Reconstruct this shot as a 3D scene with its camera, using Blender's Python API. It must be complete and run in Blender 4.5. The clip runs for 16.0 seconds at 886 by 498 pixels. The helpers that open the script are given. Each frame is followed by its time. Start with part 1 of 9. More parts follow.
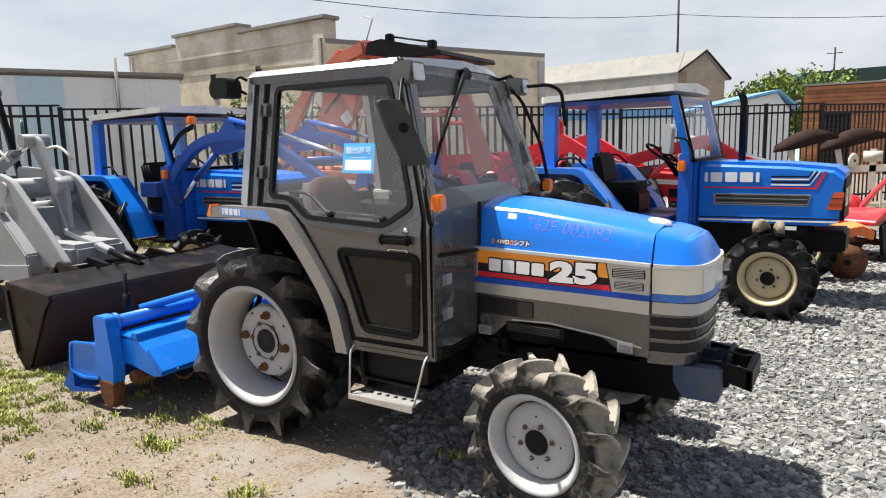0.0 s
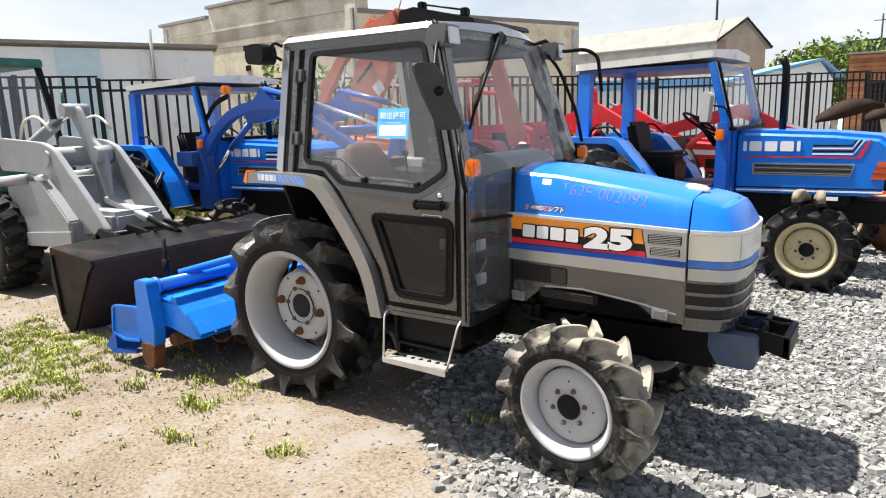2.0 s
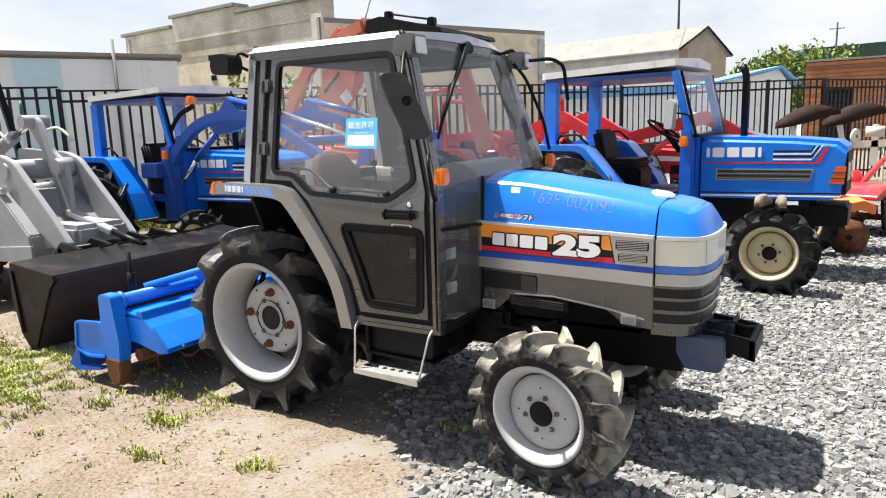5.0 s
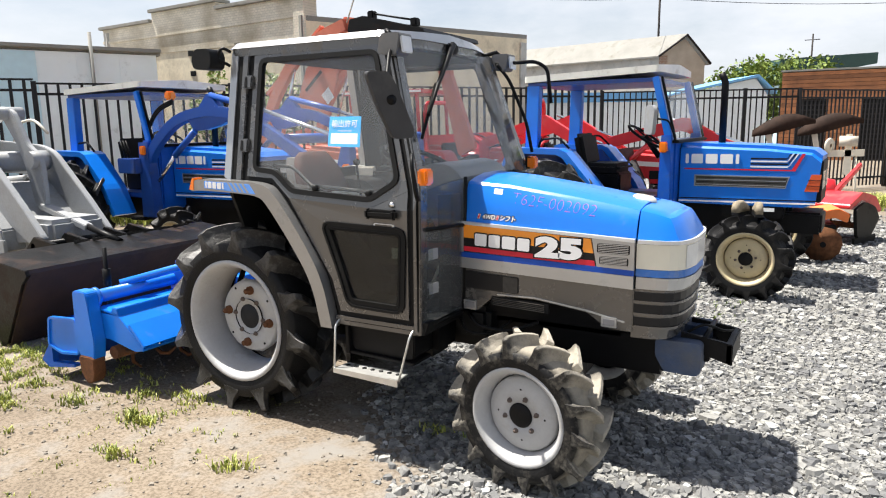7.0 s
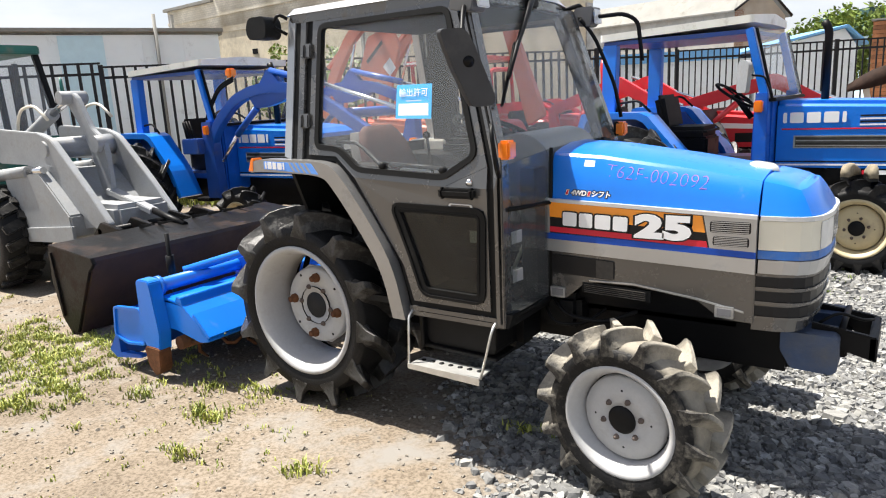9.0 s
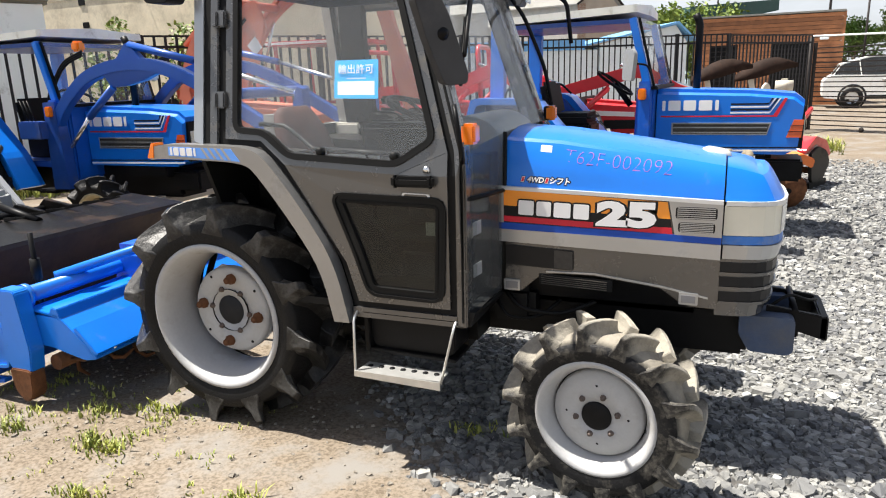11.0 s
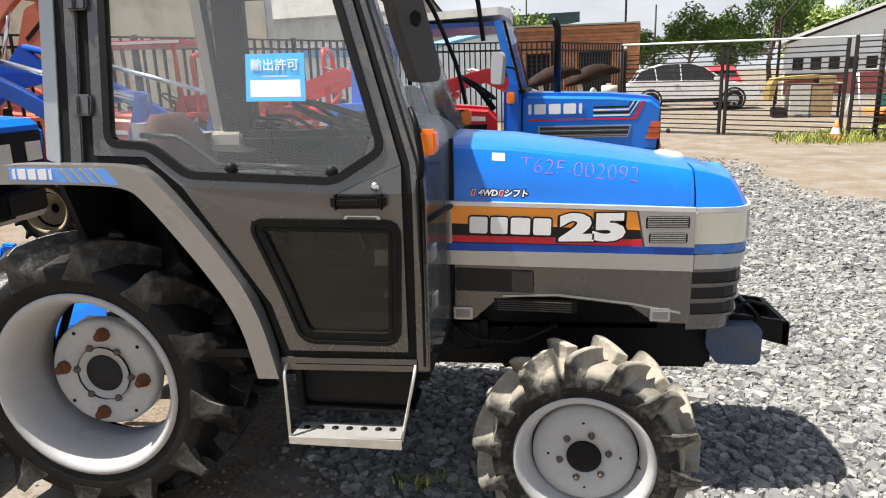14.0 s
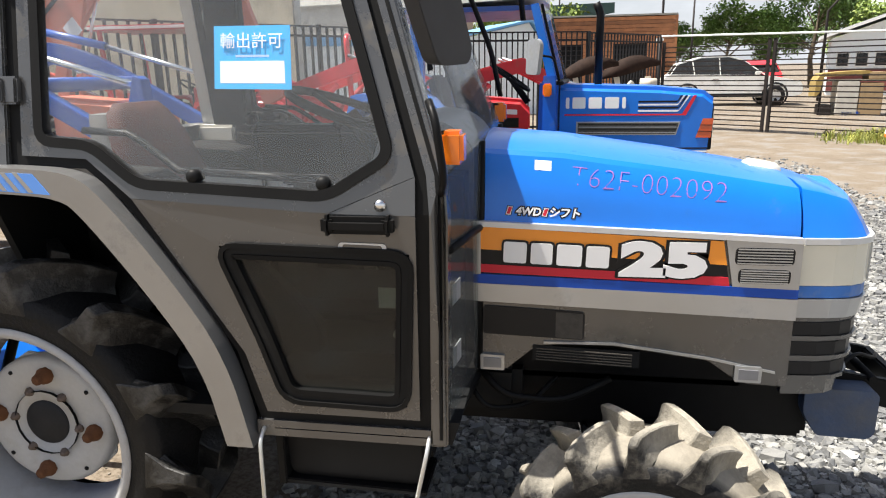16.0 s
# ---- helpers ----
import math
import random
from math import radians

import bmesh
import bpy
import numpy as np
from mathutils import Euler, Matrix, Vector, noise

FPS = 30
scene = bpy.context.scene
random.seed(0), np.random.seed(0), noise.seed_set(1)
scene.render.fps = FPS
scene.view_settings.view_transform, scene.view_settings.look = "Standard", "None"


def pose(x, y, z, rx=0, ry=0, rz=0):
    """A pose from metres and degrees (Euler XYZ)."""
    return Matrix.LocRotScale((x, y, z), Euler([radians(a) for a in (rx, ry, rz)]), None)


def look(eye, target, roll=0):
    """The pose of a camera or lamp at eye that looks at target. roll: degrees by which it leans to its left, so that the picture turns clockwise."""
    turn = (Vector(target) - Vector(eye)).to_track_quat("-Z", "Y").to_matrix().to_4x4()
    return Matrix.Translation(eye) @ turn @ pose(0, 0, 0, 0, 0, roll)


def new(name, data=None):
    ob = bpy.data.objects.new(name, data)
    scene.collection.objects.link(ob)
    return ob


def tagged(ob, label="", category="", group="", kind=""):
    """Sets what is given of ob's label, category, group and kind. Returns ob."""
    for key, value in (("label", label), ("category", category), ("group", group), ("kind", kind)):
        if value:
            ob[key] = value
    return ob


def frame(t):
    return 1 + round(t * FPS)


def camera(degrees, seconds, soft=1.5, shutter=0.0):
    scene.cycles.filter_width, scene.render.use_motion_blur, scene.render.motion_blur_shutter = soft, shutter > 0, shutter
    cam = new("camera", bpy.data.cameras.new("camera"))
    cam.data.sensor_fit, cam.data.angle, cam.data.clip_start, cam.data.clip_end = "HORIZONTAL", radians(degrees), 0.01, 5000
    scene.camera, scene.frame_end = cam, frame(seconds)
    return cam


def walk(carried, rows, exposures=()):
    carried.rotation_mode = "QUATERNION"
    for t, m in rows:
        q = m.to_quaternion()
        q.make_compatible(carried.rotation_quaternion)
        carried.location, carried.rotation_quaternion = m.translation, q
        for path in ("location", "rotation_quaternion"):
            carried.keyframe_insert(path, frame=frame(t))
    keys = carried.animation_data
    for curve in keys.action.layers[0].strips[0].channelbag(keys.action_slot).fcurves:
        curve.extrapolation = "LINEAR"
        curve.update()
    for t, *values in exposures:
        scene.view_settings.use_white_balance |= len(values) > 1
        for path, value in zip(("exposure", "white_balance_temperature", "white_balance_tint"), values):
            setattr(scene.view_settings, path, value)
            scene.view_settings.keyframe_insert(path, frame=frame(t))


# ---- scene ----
cam = camera(65.8, 16.0, soft=1.1)

# the picture's brightness along the way: seconds, stops
EXPOSURES = [(0, 1.06), (1, 1.18), (2, 1.38), (3.5, 1.42), (7, 1.32), (9, 1.38), (10, 1.28), (12.5, 1.3), (14.5, 1.18), (16, 1.22)]
PATH = [
    (0, (2.726, -2.496, 1.576), (1.7, -0.806, 1.272), -1.5),
    (0.5, (2.727, -2.495, 1.576), (1.7, -0.806, 1.274), -1.4),
    (1, (2.723, -2.497, 1.557), (1.696, -0.809, 1.248), -1.2),
    (1.5, (2.723, -2.5, 1.546), (1.665, -0.842, 1.182), -1.7),
    (2, (2.719, -2.517, 1.543), (1.624, -0.887, 1.164), -1.6),
    (2.5, (2.723, -2.53, 1.54), (1.611, -0.918, 1.135), -1.7),
    (3, (2.719, -2.523, 1.546), (1.618, -0.9, 1.152), -2.2),
    (3.5, (2.724, -2.526, 1.544), (1.643, -0.886, 1.165), -2.1),
    (4, (2.721, -2.516, 1.547), (1.663, -0.861, 1.173), -2.1),
    (6.5, (2.717, -2.515, 1.545), (1.735, -0.807, 1.198), -1.1),
    (7, (2.703, -2.52, 1.541), (1.733, -0.808, 1.186), -0.8),
    (7.5, (2.687, -2.505, 1.534), (1.683, -0.82, 1.145), -0.3),
    (8, (2.626, -2.429, 1.525), (1.544, -0.793, 1.137), -2.0),
    (8.5, (2.521, -2.304, 1.523), (1.423, -0.688, 1.096), -3.6),
    (9, (2.458, -2.26, 1.529), (1.337, -0.66, 1.097), -3.1),
    (9.5, (2.369, -2.254, 1.525), (1.307, -0.627, 1.053), -1.9),
    (10, (2.205, -2.289, 1.523), (1.367, -0.541, 1.031), -2.2),
    (12.5, (1.777, -2.073, 1.509), (1.149, -0.237, 1.025), -1.6),
    (13, (1.659, -2.029, 1.518), (1.276, -0.124, 1.042), -2.5),
    (13.5, (1.504, -2.009, 1.51), (1.19, -0.086, 1.058), -3.2),
    (14, (1.451, -1.956, 1.501), (1.203, -0.031, 1.016), -1.9),
    (14.5, (1.442, -1.801, 1.488), (1.183, 0.135, 1.057), -3.2),
    (15, (1.464, -1.619, 1.494), (1.123, 0.299, 1.04), -4.0),
    (15.5, (1.467, -1.534, 1.49), (1.128, 0.377, 1.005), -2.6),
    (16, (1.384, -1.432, 1.484), (1.063, 0.475, 0.977), -1.1),
]
walk(cam, [(t, look(eye, target, roll)) for t, eye, target, roll in PATH], EXPOSURES)

# ---- world, sun ----
SUN_EL, SUN_AZ = 66.5, 260.5   # degrees; azimuth of the sun counted from +y towards +x
sun_dir = Vector((math.sin(radians(SUN_AZ)) * math.cos(radians(SUN_EL)), math.cos(radians(SUN_AZ)) * math.cos(radians(SUN_EL)), math.sin(radians(SUN_EL))))
world = bpy.data.worlds.new("sky")
scene.world = world
world.use_nodes = True
wn, wl = world.node_tree.nodes, world.node_tree.links
wn.clear()
w_out, w_bg, w_sky = wn.new("ShaderNodeOutputWorld"), wn.new("ShaderNodeBackground"), wn.new("ShaderNodeTexSky")
w_sky.sky_type, w_sky.sun_disc = "NISHITA", False
w_sky.sun_elevation, w_sky.sun_rotation = radians(SUN_EL), radians(SUN_AZ)
w_sky.dust_density, w_sky.air_density, w_sky.ozone_density = 2.5, 1.0, 1.0
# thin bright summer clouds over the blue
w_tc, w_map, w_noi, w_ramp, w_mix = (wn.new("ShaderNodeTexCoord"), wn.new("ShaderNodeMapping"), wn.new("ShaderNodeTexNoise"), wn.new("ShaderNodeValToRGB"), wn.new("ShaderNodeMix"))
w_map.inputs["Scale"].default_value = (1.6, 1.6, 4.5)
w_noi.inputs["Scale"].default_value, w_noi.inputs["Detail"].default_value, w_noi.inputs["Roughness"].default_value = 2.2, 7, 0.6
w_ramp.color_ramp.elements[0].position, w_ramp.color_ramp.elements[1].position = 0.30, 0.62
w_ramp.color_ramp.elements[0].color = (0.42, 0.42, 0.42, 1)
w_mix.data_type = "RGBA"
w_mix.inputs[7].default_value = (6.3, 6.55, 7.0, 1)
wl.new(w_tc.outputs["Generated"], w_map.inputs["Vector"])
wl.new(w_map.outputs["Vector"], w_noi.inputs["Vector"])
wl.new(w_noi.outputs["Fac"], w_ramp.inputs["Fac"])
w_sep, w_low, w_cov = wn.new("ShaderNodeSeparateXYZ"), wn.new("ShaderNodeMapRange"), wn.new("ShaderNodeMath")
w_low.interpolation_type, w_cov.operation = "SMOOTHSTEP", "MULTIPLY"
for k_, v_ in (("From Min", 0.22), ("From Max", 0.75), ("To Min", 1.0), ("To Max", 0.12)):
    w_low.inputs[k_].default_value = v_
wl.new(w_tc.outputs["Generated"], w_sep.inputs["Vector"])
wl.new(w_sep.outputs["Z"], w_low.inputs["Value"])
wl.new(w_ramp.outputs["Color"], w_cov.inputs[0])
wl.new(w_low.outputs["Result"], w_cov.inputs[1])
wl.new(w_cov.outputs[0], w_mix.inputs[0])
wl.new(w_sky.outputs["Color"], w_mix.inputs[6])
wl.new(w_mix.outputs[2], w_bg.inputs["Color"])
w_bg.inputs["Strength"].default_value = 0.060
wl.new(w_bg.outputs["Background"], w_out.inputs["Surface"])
sun = new("sun", bpy.data.lights.new("sun", "SUN"))
sun.data.energy, sun.data.angle, sun.data.color = 5.0, radians(0.6), (1.0, 0.95, 0.87)
sun.matrix_world = look(sun_dir * 50, (0, 0, 0))


# ---- materials ----
def mat(name, color, rough=0.6, metal=0.0, vary=0.15, scale=6.0, bump=0.0, bump_scale=60.0, dirt=0.0, dirt_color=(0.16, 0.13, 0.10), dirt_scale=3.0, coat=0.0, spec=0.5, rand=0.0, fine=0.0):
    """A painted, rubber, stone or metal surface: base colour varied at two scales, patchy dirt, fine bump."""
    m = bpy.data.materials.new(name)
    m.use_nodes = True
    n, l = m.node_tree.nodes, m.node_tree.links
    b = n["Principled BSDF"]
    b.inputs["Roughness"].default_value, b.inputs["Metallic"].default_value = rough, metal
    b.inputs["Coat Weight"].default_value, b.inputs["Specular IOR Level"].default_value = coat, spec
    b.inputs["Coat Roughness"].default_value = 0.12
    tc = n.new("ShaderNodeTexCoord")
    src = tc.outputs["Object"]

    def noise_of(sc, detail=5, rough_=0.6):
        t = n.new("ShaderNodeTexNoise")
        t.inputs["Scale"].default_value, t.inputs["Detail"].default_value, t.inputs["Roughness"].default_value = sc, detail, rough_
        l.new(src, t.inputs["Vector"])
        return t.outputs["Fac"]

    def ramp(fac, a, b_, ca=(0, 0, 0, 1), cb=(1, 1, 1, 1)):
        r = n.new("ShaderNodeValToRGB")
        r.color_ramp.elements[0].position, r.color_ramp.elements[1].position = a, b_
        r.color_ramp.elements[0].color, r.color_ramp.elements[1].color = ca, cb
        l.new(fac, r.inputs["Fac"])
        return r.outputs["Color"]

    def mix(fac, a, c, kind="MIX"):
        x = n.new("ShaderNodeMix")
        x.data_type, x.blend_type = "RGBA", kind
        for sock, v in ((0, fac), (6, a), (7, c)):
            if isinstance(v, (int, float)):
                x.inputs[sock].default_value = v
            elif isinstance(v, tuple):
                x.inputs[sock].default_value = (*v[:3], 1)
            else:
                l.new(v, x.inputs[sock])
        return x.outputs[2]

    lo = tuple(c * (1 - vary) for c in color)
    hi = tuple(min(1, c * (1 + vary)) for c in color)
    col = mix(ramp(noise_of(scale), 0.3, 0.7), lo, hi)
    if fine:
        col = mix(ramp(noise_of(scale * 14, 3), 0.35, 0.7), col, mix(1.0, col, (1 - fine,) * 3, "MULTIPLY"))
    if rand:
        oi = n.new("ShaderNodeObjectInfo")
        col = mix(1.0, col, ramp(oi.outputs["Random"], 0, 1, (1 - rand,) * 3 + (1,), (1 + rand,) * 3 + (1,)), "MULTIPLY")
    if dirt:
        d = ramp(noise_of(dirt_scale, 8, 0.7), 0.62 - 0.3 * dirt, 0.78)
        col = mix(d, col, dirt_color)
        rr = n.new("ShaderNodeMapRange")
        rr.inputs["To Min"].default_value, rr.inputs["To Max"].default_value = rough, 0.9
        l.new(d, rr.inputs["Value"])
        l.new(rr.outputs["Result"], b.inputs["Roughness"])
    l.new(col, b.inputs["Base Color"])
    if bump:
        bp = n.new("ShaderNodeBump")
        bp.inputs["Strength"].default_value, bp.inputs["Distance"].default_value = bump, 0.01
        l.new(noise_of(bump_scale, 6), bp.inputs["Height"])
        l.new(bp.outputs["Normal"], b.inputs["Normal"])
    return m


def glass_mat(name, tint=(0.9, 0.95, 0.95), haze=0.12, clear=0.75):
    """Thin clear pane with a glossy face; its slight pale film also paints in a veil of reflected light."""
    m = bpy.data.materials.new(name)
    m.use_nodes = True
    n, l = m.node_tree.nodes, m.node_tree.links
    n.clear()
    out = n.new("ShaderNodeOutputMaterial")
    tr, gl, df = n.new("ShaderNodeBsdfTransparent"), n.new("ShaderNodeBsdfGlossy"), n.new("ShaderNodeBsdfDiffuse")
    tr.inputs["Color"].default_value = (*tint, 1)
    gl.inputs["Roughness"].default_value = 0.02
    df.inputs["Color"].default_value = (0.75, 0.77, 0.78, 1)
    lw_, pw_, ml_, m1, m2 = n.new("ShaderNodeLayerWeight"), n.new("ShaderNodeMath"), n.new("ShaderNodeMath"), n.new("ShaderNodeMixShader"), n.new("ShaderNodeMixShader")
    pw_.operation, pw_.inputs[1].default_value = "POWER", 4.0
    ml_.operation, ml_.inputs[1].default_value, ml_.inputs[2].default_value = "MULTIPLY_ADD", 0.25, 0.030
    l.new(lw_.outputs["Facing"], pw_.inputs[0])
    l.new(pw_.outputs[0], ml_.inputs[0])
    t, no, mr = n.new("ShaderNodeTexCoord"), n.new("ShaderNodeTexNoise"), n.new("ShaderNodeMapRange")
    no.inputs["Scale"].default_value, no.inputs["Detail"].default_value = 2.5, 6
    mr.inputs["To Min"].default_value, mr.inputs["To Max"].default_value = haze * 0.4, haze * 1.6
    l.new(t.outputs["Object"], no.inputs["Vector"])
    l.new(no.outputs["Fac"], mr.inputs["Value"])
    l.new(mr.outputs["Result"], m1.inputs["Fac"])
    l.new(tr.outputs[0], m1.inputs[1])
    l.new(df.outputs[0], m1.inputs[2])
    l.new(ml_.outputs[0], m2.inputs["Fac"])
    l.new(m1.outputs[0], m2.inputs[1])
    l.new(gl.outputs[0], m2.inputs[2])
    l.new(m2.outputs[0], out.inputs["Surface"])
    return m


BLUE = mat("blue_paint", (0.003, 0.155, 0.64), 0.30, vary=0.10, scale=2.5, dirt=0.12, dirt_color=(0.04, 0.15, 0.48), dirt_scale=7, coat=0.22, bump=0.02, bump_scale=30)
BLUE_OLD = mat("worn_blue_paint", (0.002, 0.085, 0.47), 0.36, vary=0.16, scale=3, dirt=0.2, dirt_color=(0.04, 0.08, 0.20), dirt_scale=6, coat=0.15, bump=0.05, bump_scale=40)
BLUE_DK = mat("dark_blue_paint", (0.006, 0.050, 0.26), 0.40, vary=0.15, scale=4, dirt=0.25, dirt_color=(0.07, 0.08, 0.13), coat=0.2)
BLUE_STEEL = mat("faded_blue_grey_casting", (0.035, 0.06, 0.12), 0.55, vary=0.2, scale=8, dirt=0.4, dirt_color=(0.10, 0.10, 0.10), bump=0.2)
BRONZE = mat("grey_brown_metallic_paint", (0.113, 0.1115, 0.110), 0.26, metal=0.6, vary=0.08, scale=3, dirt=0.22, dirt_color=(0.16, 0.14, 0.11), dirt_scale=8, coat=0.45)
TRIM = mat("bright_silver_trim", (0.62, 0.63, 0.64), 0.3, metal=0.35, vary=0.06, scale=8, dirt=0.12, dirt_color=(0.4, 0.4, 0.39), coat=0.2)
SILVER = mat("silver_paint", (0.40, 0.41, 0.42), 0.28, metal=0.65, vary=0.08, scale=3, dirt=0.15, dirt_color=(0.27, 0.27, 0.27), dirt_scale=6, coat=0.2)
GREY_ARM = mat("light_grey_loader_paint", (0.265, 0.275, 0.285), 0.48, vary=0.10, scale=4, dirt=0.35, dirt_color=(0.26, 0.25, 0.23), dirt_scale=7, fine=0.1)
DARK = mat("dark_grey_plastic", (0.010, 0.0105, 0.011), 0.5, vary=0.2, scale=8, dirt=0.2, dirt_color=(0.03, 0.028, 0.025), spec=0.15, bump=0.08, bump_scale=140)
BLACK = mat("black_painted_steel", (0.005, 0.005, 0.0055), 0.45, vary=0.25, scale=6, dirt=0.2, dirt_color=(0.016, 0.014, 0.012), spec=0.14)
RUBBER_SEAL = mat("black_rubber_seal", (0.007, 0.007, 0.007), 0.55, vary=0.2, spec=0.15)
TYRE = mat("tyre_rubber", (0.010, 0.010, 0.0105), 0.5, vary=0.25, scale=7, dirt=0.2, dirt_color=(0.05, 0.045, 0.038), dirt_scale=5, bump=0.3, bump_scale=90, fine=0.25, spec=0.16)
TYRE_MUD = mat("muddy_tyre_tread", (0.022, 0.021, 0.020), 0.55, vary=0.35, scale=6, dirt=0.3, dirt_color=(0.12, 0.11, 0.095), dirt_scale=9, bump=0.5, bump_scale=70, fine=0.25, spec=0.25)
RIM = mat("light_grey_rim_paint", (0.39, 0.39, 0.39), 0.5, vary=0.07, scale=5, dirt=0.25, dirt_color=(0.32, 0.30, 0.27), dirt_scale=7, fine=0.06)
RIM_CREAM = mat("cream_rim_paint", (0.47, 0.39, 0.235), 0.5, vary=0.10, scale=6, dirt=0.35, dirt_color=(0.30, 0.25, 0.19), dirt_scale=7)
RUST = mat("rusty_iron", (0.13, 0.055, 0.025), 0.85, vary=0.4, scale=18, bump=0.4, bump_scale=120, dirt=0.4, dirt_color=(0.05, 0.03, 0.02), spec=0.2)
BUCKET = mat("worn_black_bucket_steel", (0.007, 0.0068, 0.0066), 0.34, vary=0.3, scale=5, dirt=0.38, dirt_color=(0.040, 0.018, 0.010), dirt_scale=3.5, bump=0.15, bump_scale=50, spec=0.16)
ORANGE = mat("orange_lens", (0.85, 0.20, 0.01), 0.25, vary=0.06, coat=0.6)
ORANGE_PAINT = mat("orange_paint", (0.80, 0.19, 0.035), 0.45, vary=0.12, dirt=0.25, dirt_color=(0.35, 0.16, 0.09))
DEC_ORANGE = mat("orange_decal", (0.90, 0.30, 0.02), 0.35, vary=0.04, coat=0.3)
DEC_BLACK = mat("black_decal", (0.012, 0.012, 0.013), 0.4, vary=0.1, coat=0.08, spec=0.2)
DEC_RED = mat("red_decal", (0.58, 0.02, 0.04), 0.4, vary=0.05, coat=0.08, spec=0.3)
DEC_BLUE = mat("blue_decal", (0.005, 0.060, 0.36), 0.4, vary=0.05, coat=0.08, spec=0.3)
DEC_LBLUE = mat("light_blue_decal", (0.12, 0.33, 0.85), 0.35, vary=0.05, coat=0.3)
DEC_WHITE = mat("white_decal", (0.80, 0.80, 0.80), 0.35, vary=0.03, coat=0.3)
PAPER_BLUE = mat("blue_printed_paper", (0.02, 0.40, 0.85), 0.6, vary=0.06)
PAPER_PALE = mat("pale_blue_print", (0.35, 0.52, 0.80), 0.7, vary=0.03)
PAPER_WHITE = mat("white_paper", (0.78, 0.80, 0.82), 0.7, vary=0.03)
FADED_BLUE = mat("faded_blue_nose_paint", (0.05, 0.17, 0.50), 0.45, vary=0.2, scale=6, dirt=0.3, dirt_color=(0.25, 0.28, 0.33), dirt_scale=9, spec=0.3)
MARKER = mat("red_marker_ink", (0.27, 0.12, 0.40), 0.6, vary=0.3, scale=30)
RED = mat("red_machine_paint", (0.55, 0.018, 0.025), 0.38, vary=0.14, scale=4, dirt=0.22, dirt_color=(0.25, 0.08, 0.07), coat=0.25)
RED_FADED = mat("faded_red_orange_paint", (0.55, 0.085, 0.045), 0.55, vary=0.16, scale=4, dirt=0.3, dirt_color=(0.28, 0.12, 0.09))
GREEN = mat("green_paint", (0.05, 0.36, 0.05), 0.45, vary=0.12)
TEAL = mat("teal_green_paint", (0.008, 0.12, 0.095), 0.45, vary=0.15, dirt=0.2)
WHITE = mat("white_paint", (0.74, 0.74, 0.71), 0.45, vary=0.05, dirt=0.2, dirt_color=(0.45, 0.42, 0.36), dirt_scale=5)
ROOF_CREAM = mat("weathered_cream_roof_paint", (0.74, 0.72, 0.65), 0.5, vary=0.08, dirt=0.2, dirt_color=(0.38, 0.33, 0.25), dirt_scale=5)
CREAM_PAINT = mat("worn_cream_paint", (0.60, 0.56, 0.47), 0.6, vary=0.12, dirt=0.35, dirt_color=(0.32, 0.27, 0.2))
ALU = mat("galvanised_step_metal", (0.62, 0.62, 0.60), 0.42, metal=0.8, vary=0.12, scale=12, bump=0.1)
CHROME = mat("bright_steel", (0.72, 0.72, 0.72), 0.22, metal=1.0, vary=0.08, scale=10)
HEADLIGHT = mat("yellowed_headlight_lens", (0.66, 0.63, 0.52), 0.22, vary=0.06, scale=3, coat=0.5)
FABRIC_DK = mat("dark_vinyl", (0.012, 0.0115, 0.0115), 0.6, vary=0.2, scale=9, spec=0.15)
FABRIC_RED = mat("dark_red_fabric", (0.055, 0.016, 0.013), 0.8, vary=0.25, scale=14)
BEIGE_GREY = mat("worn_grey_vinyl", (0.13, 0.125, 0.12), 0.6, vary=0.15, scale=8)
BEIGE = mat("beige_vinyl", (0.50, 0.48, 0.43), 0.6, vary=0.1)
BROWN_BLADE = mat("rusty_plough_blade", (0.026, 0.015, 0.011), 0.75, vary=0.3, scale=6, dirt=0.3, dirt_color=(0.045, 0.028, 0.02), spec=0.15)
# haze brightens the cab panes with a painted whitish reflection
GLASS = glass_mat("cab_glass", tint=(0.985, 0.99, 0.99), haze=0.040)
GLASS_DK = glass_mat("smoked_lower_glass", tint=(0.50, 0.52, 0.48), haze=0.010)
# extra haze here paints in the bonnet's pale reflection on the quarter pane
GLASS_CORNER = glass_mat("grey_corner_glass", tint=(0.75, 0.77, 0.76), haze=0.045)
GLASS_CAR = glass_mat("dark_car_glass", tint=(0.10, 0.11, 0.12), haze=0.03)


# ---- mesh helpers ----
def part(name, bm, material, parent=None, label="", smooth=False, at=None):
    """Links a bmesh as one mesh object under a thing or a part."""
    me = bpy.data.meshes.new(name)
    if smooth:
        for f in bm.faces:
            f.smooth = True
    bm.to_mesh(me)
    bm.free()
    for m_ in material if isinstance(material, (list, tuple)) else [material]:
        me.materials.append(m_)
    ob = new(name, me)
    if parent is not None:
        ob.parent = parent
    if at is not None:
        ob.matrix_basis = at
    if label:
        ob["label"] = label
    return ob


def thing(name, x, y, z, rz=0.0, label="", category="", group="", kind=""):
    ob = new(name)
    ob.empty_display_size = 0.1
    ob.matrix_basis = pose(x, y, z, 0, 0, rz)
    return tagged(ob, label, category, group, kind)


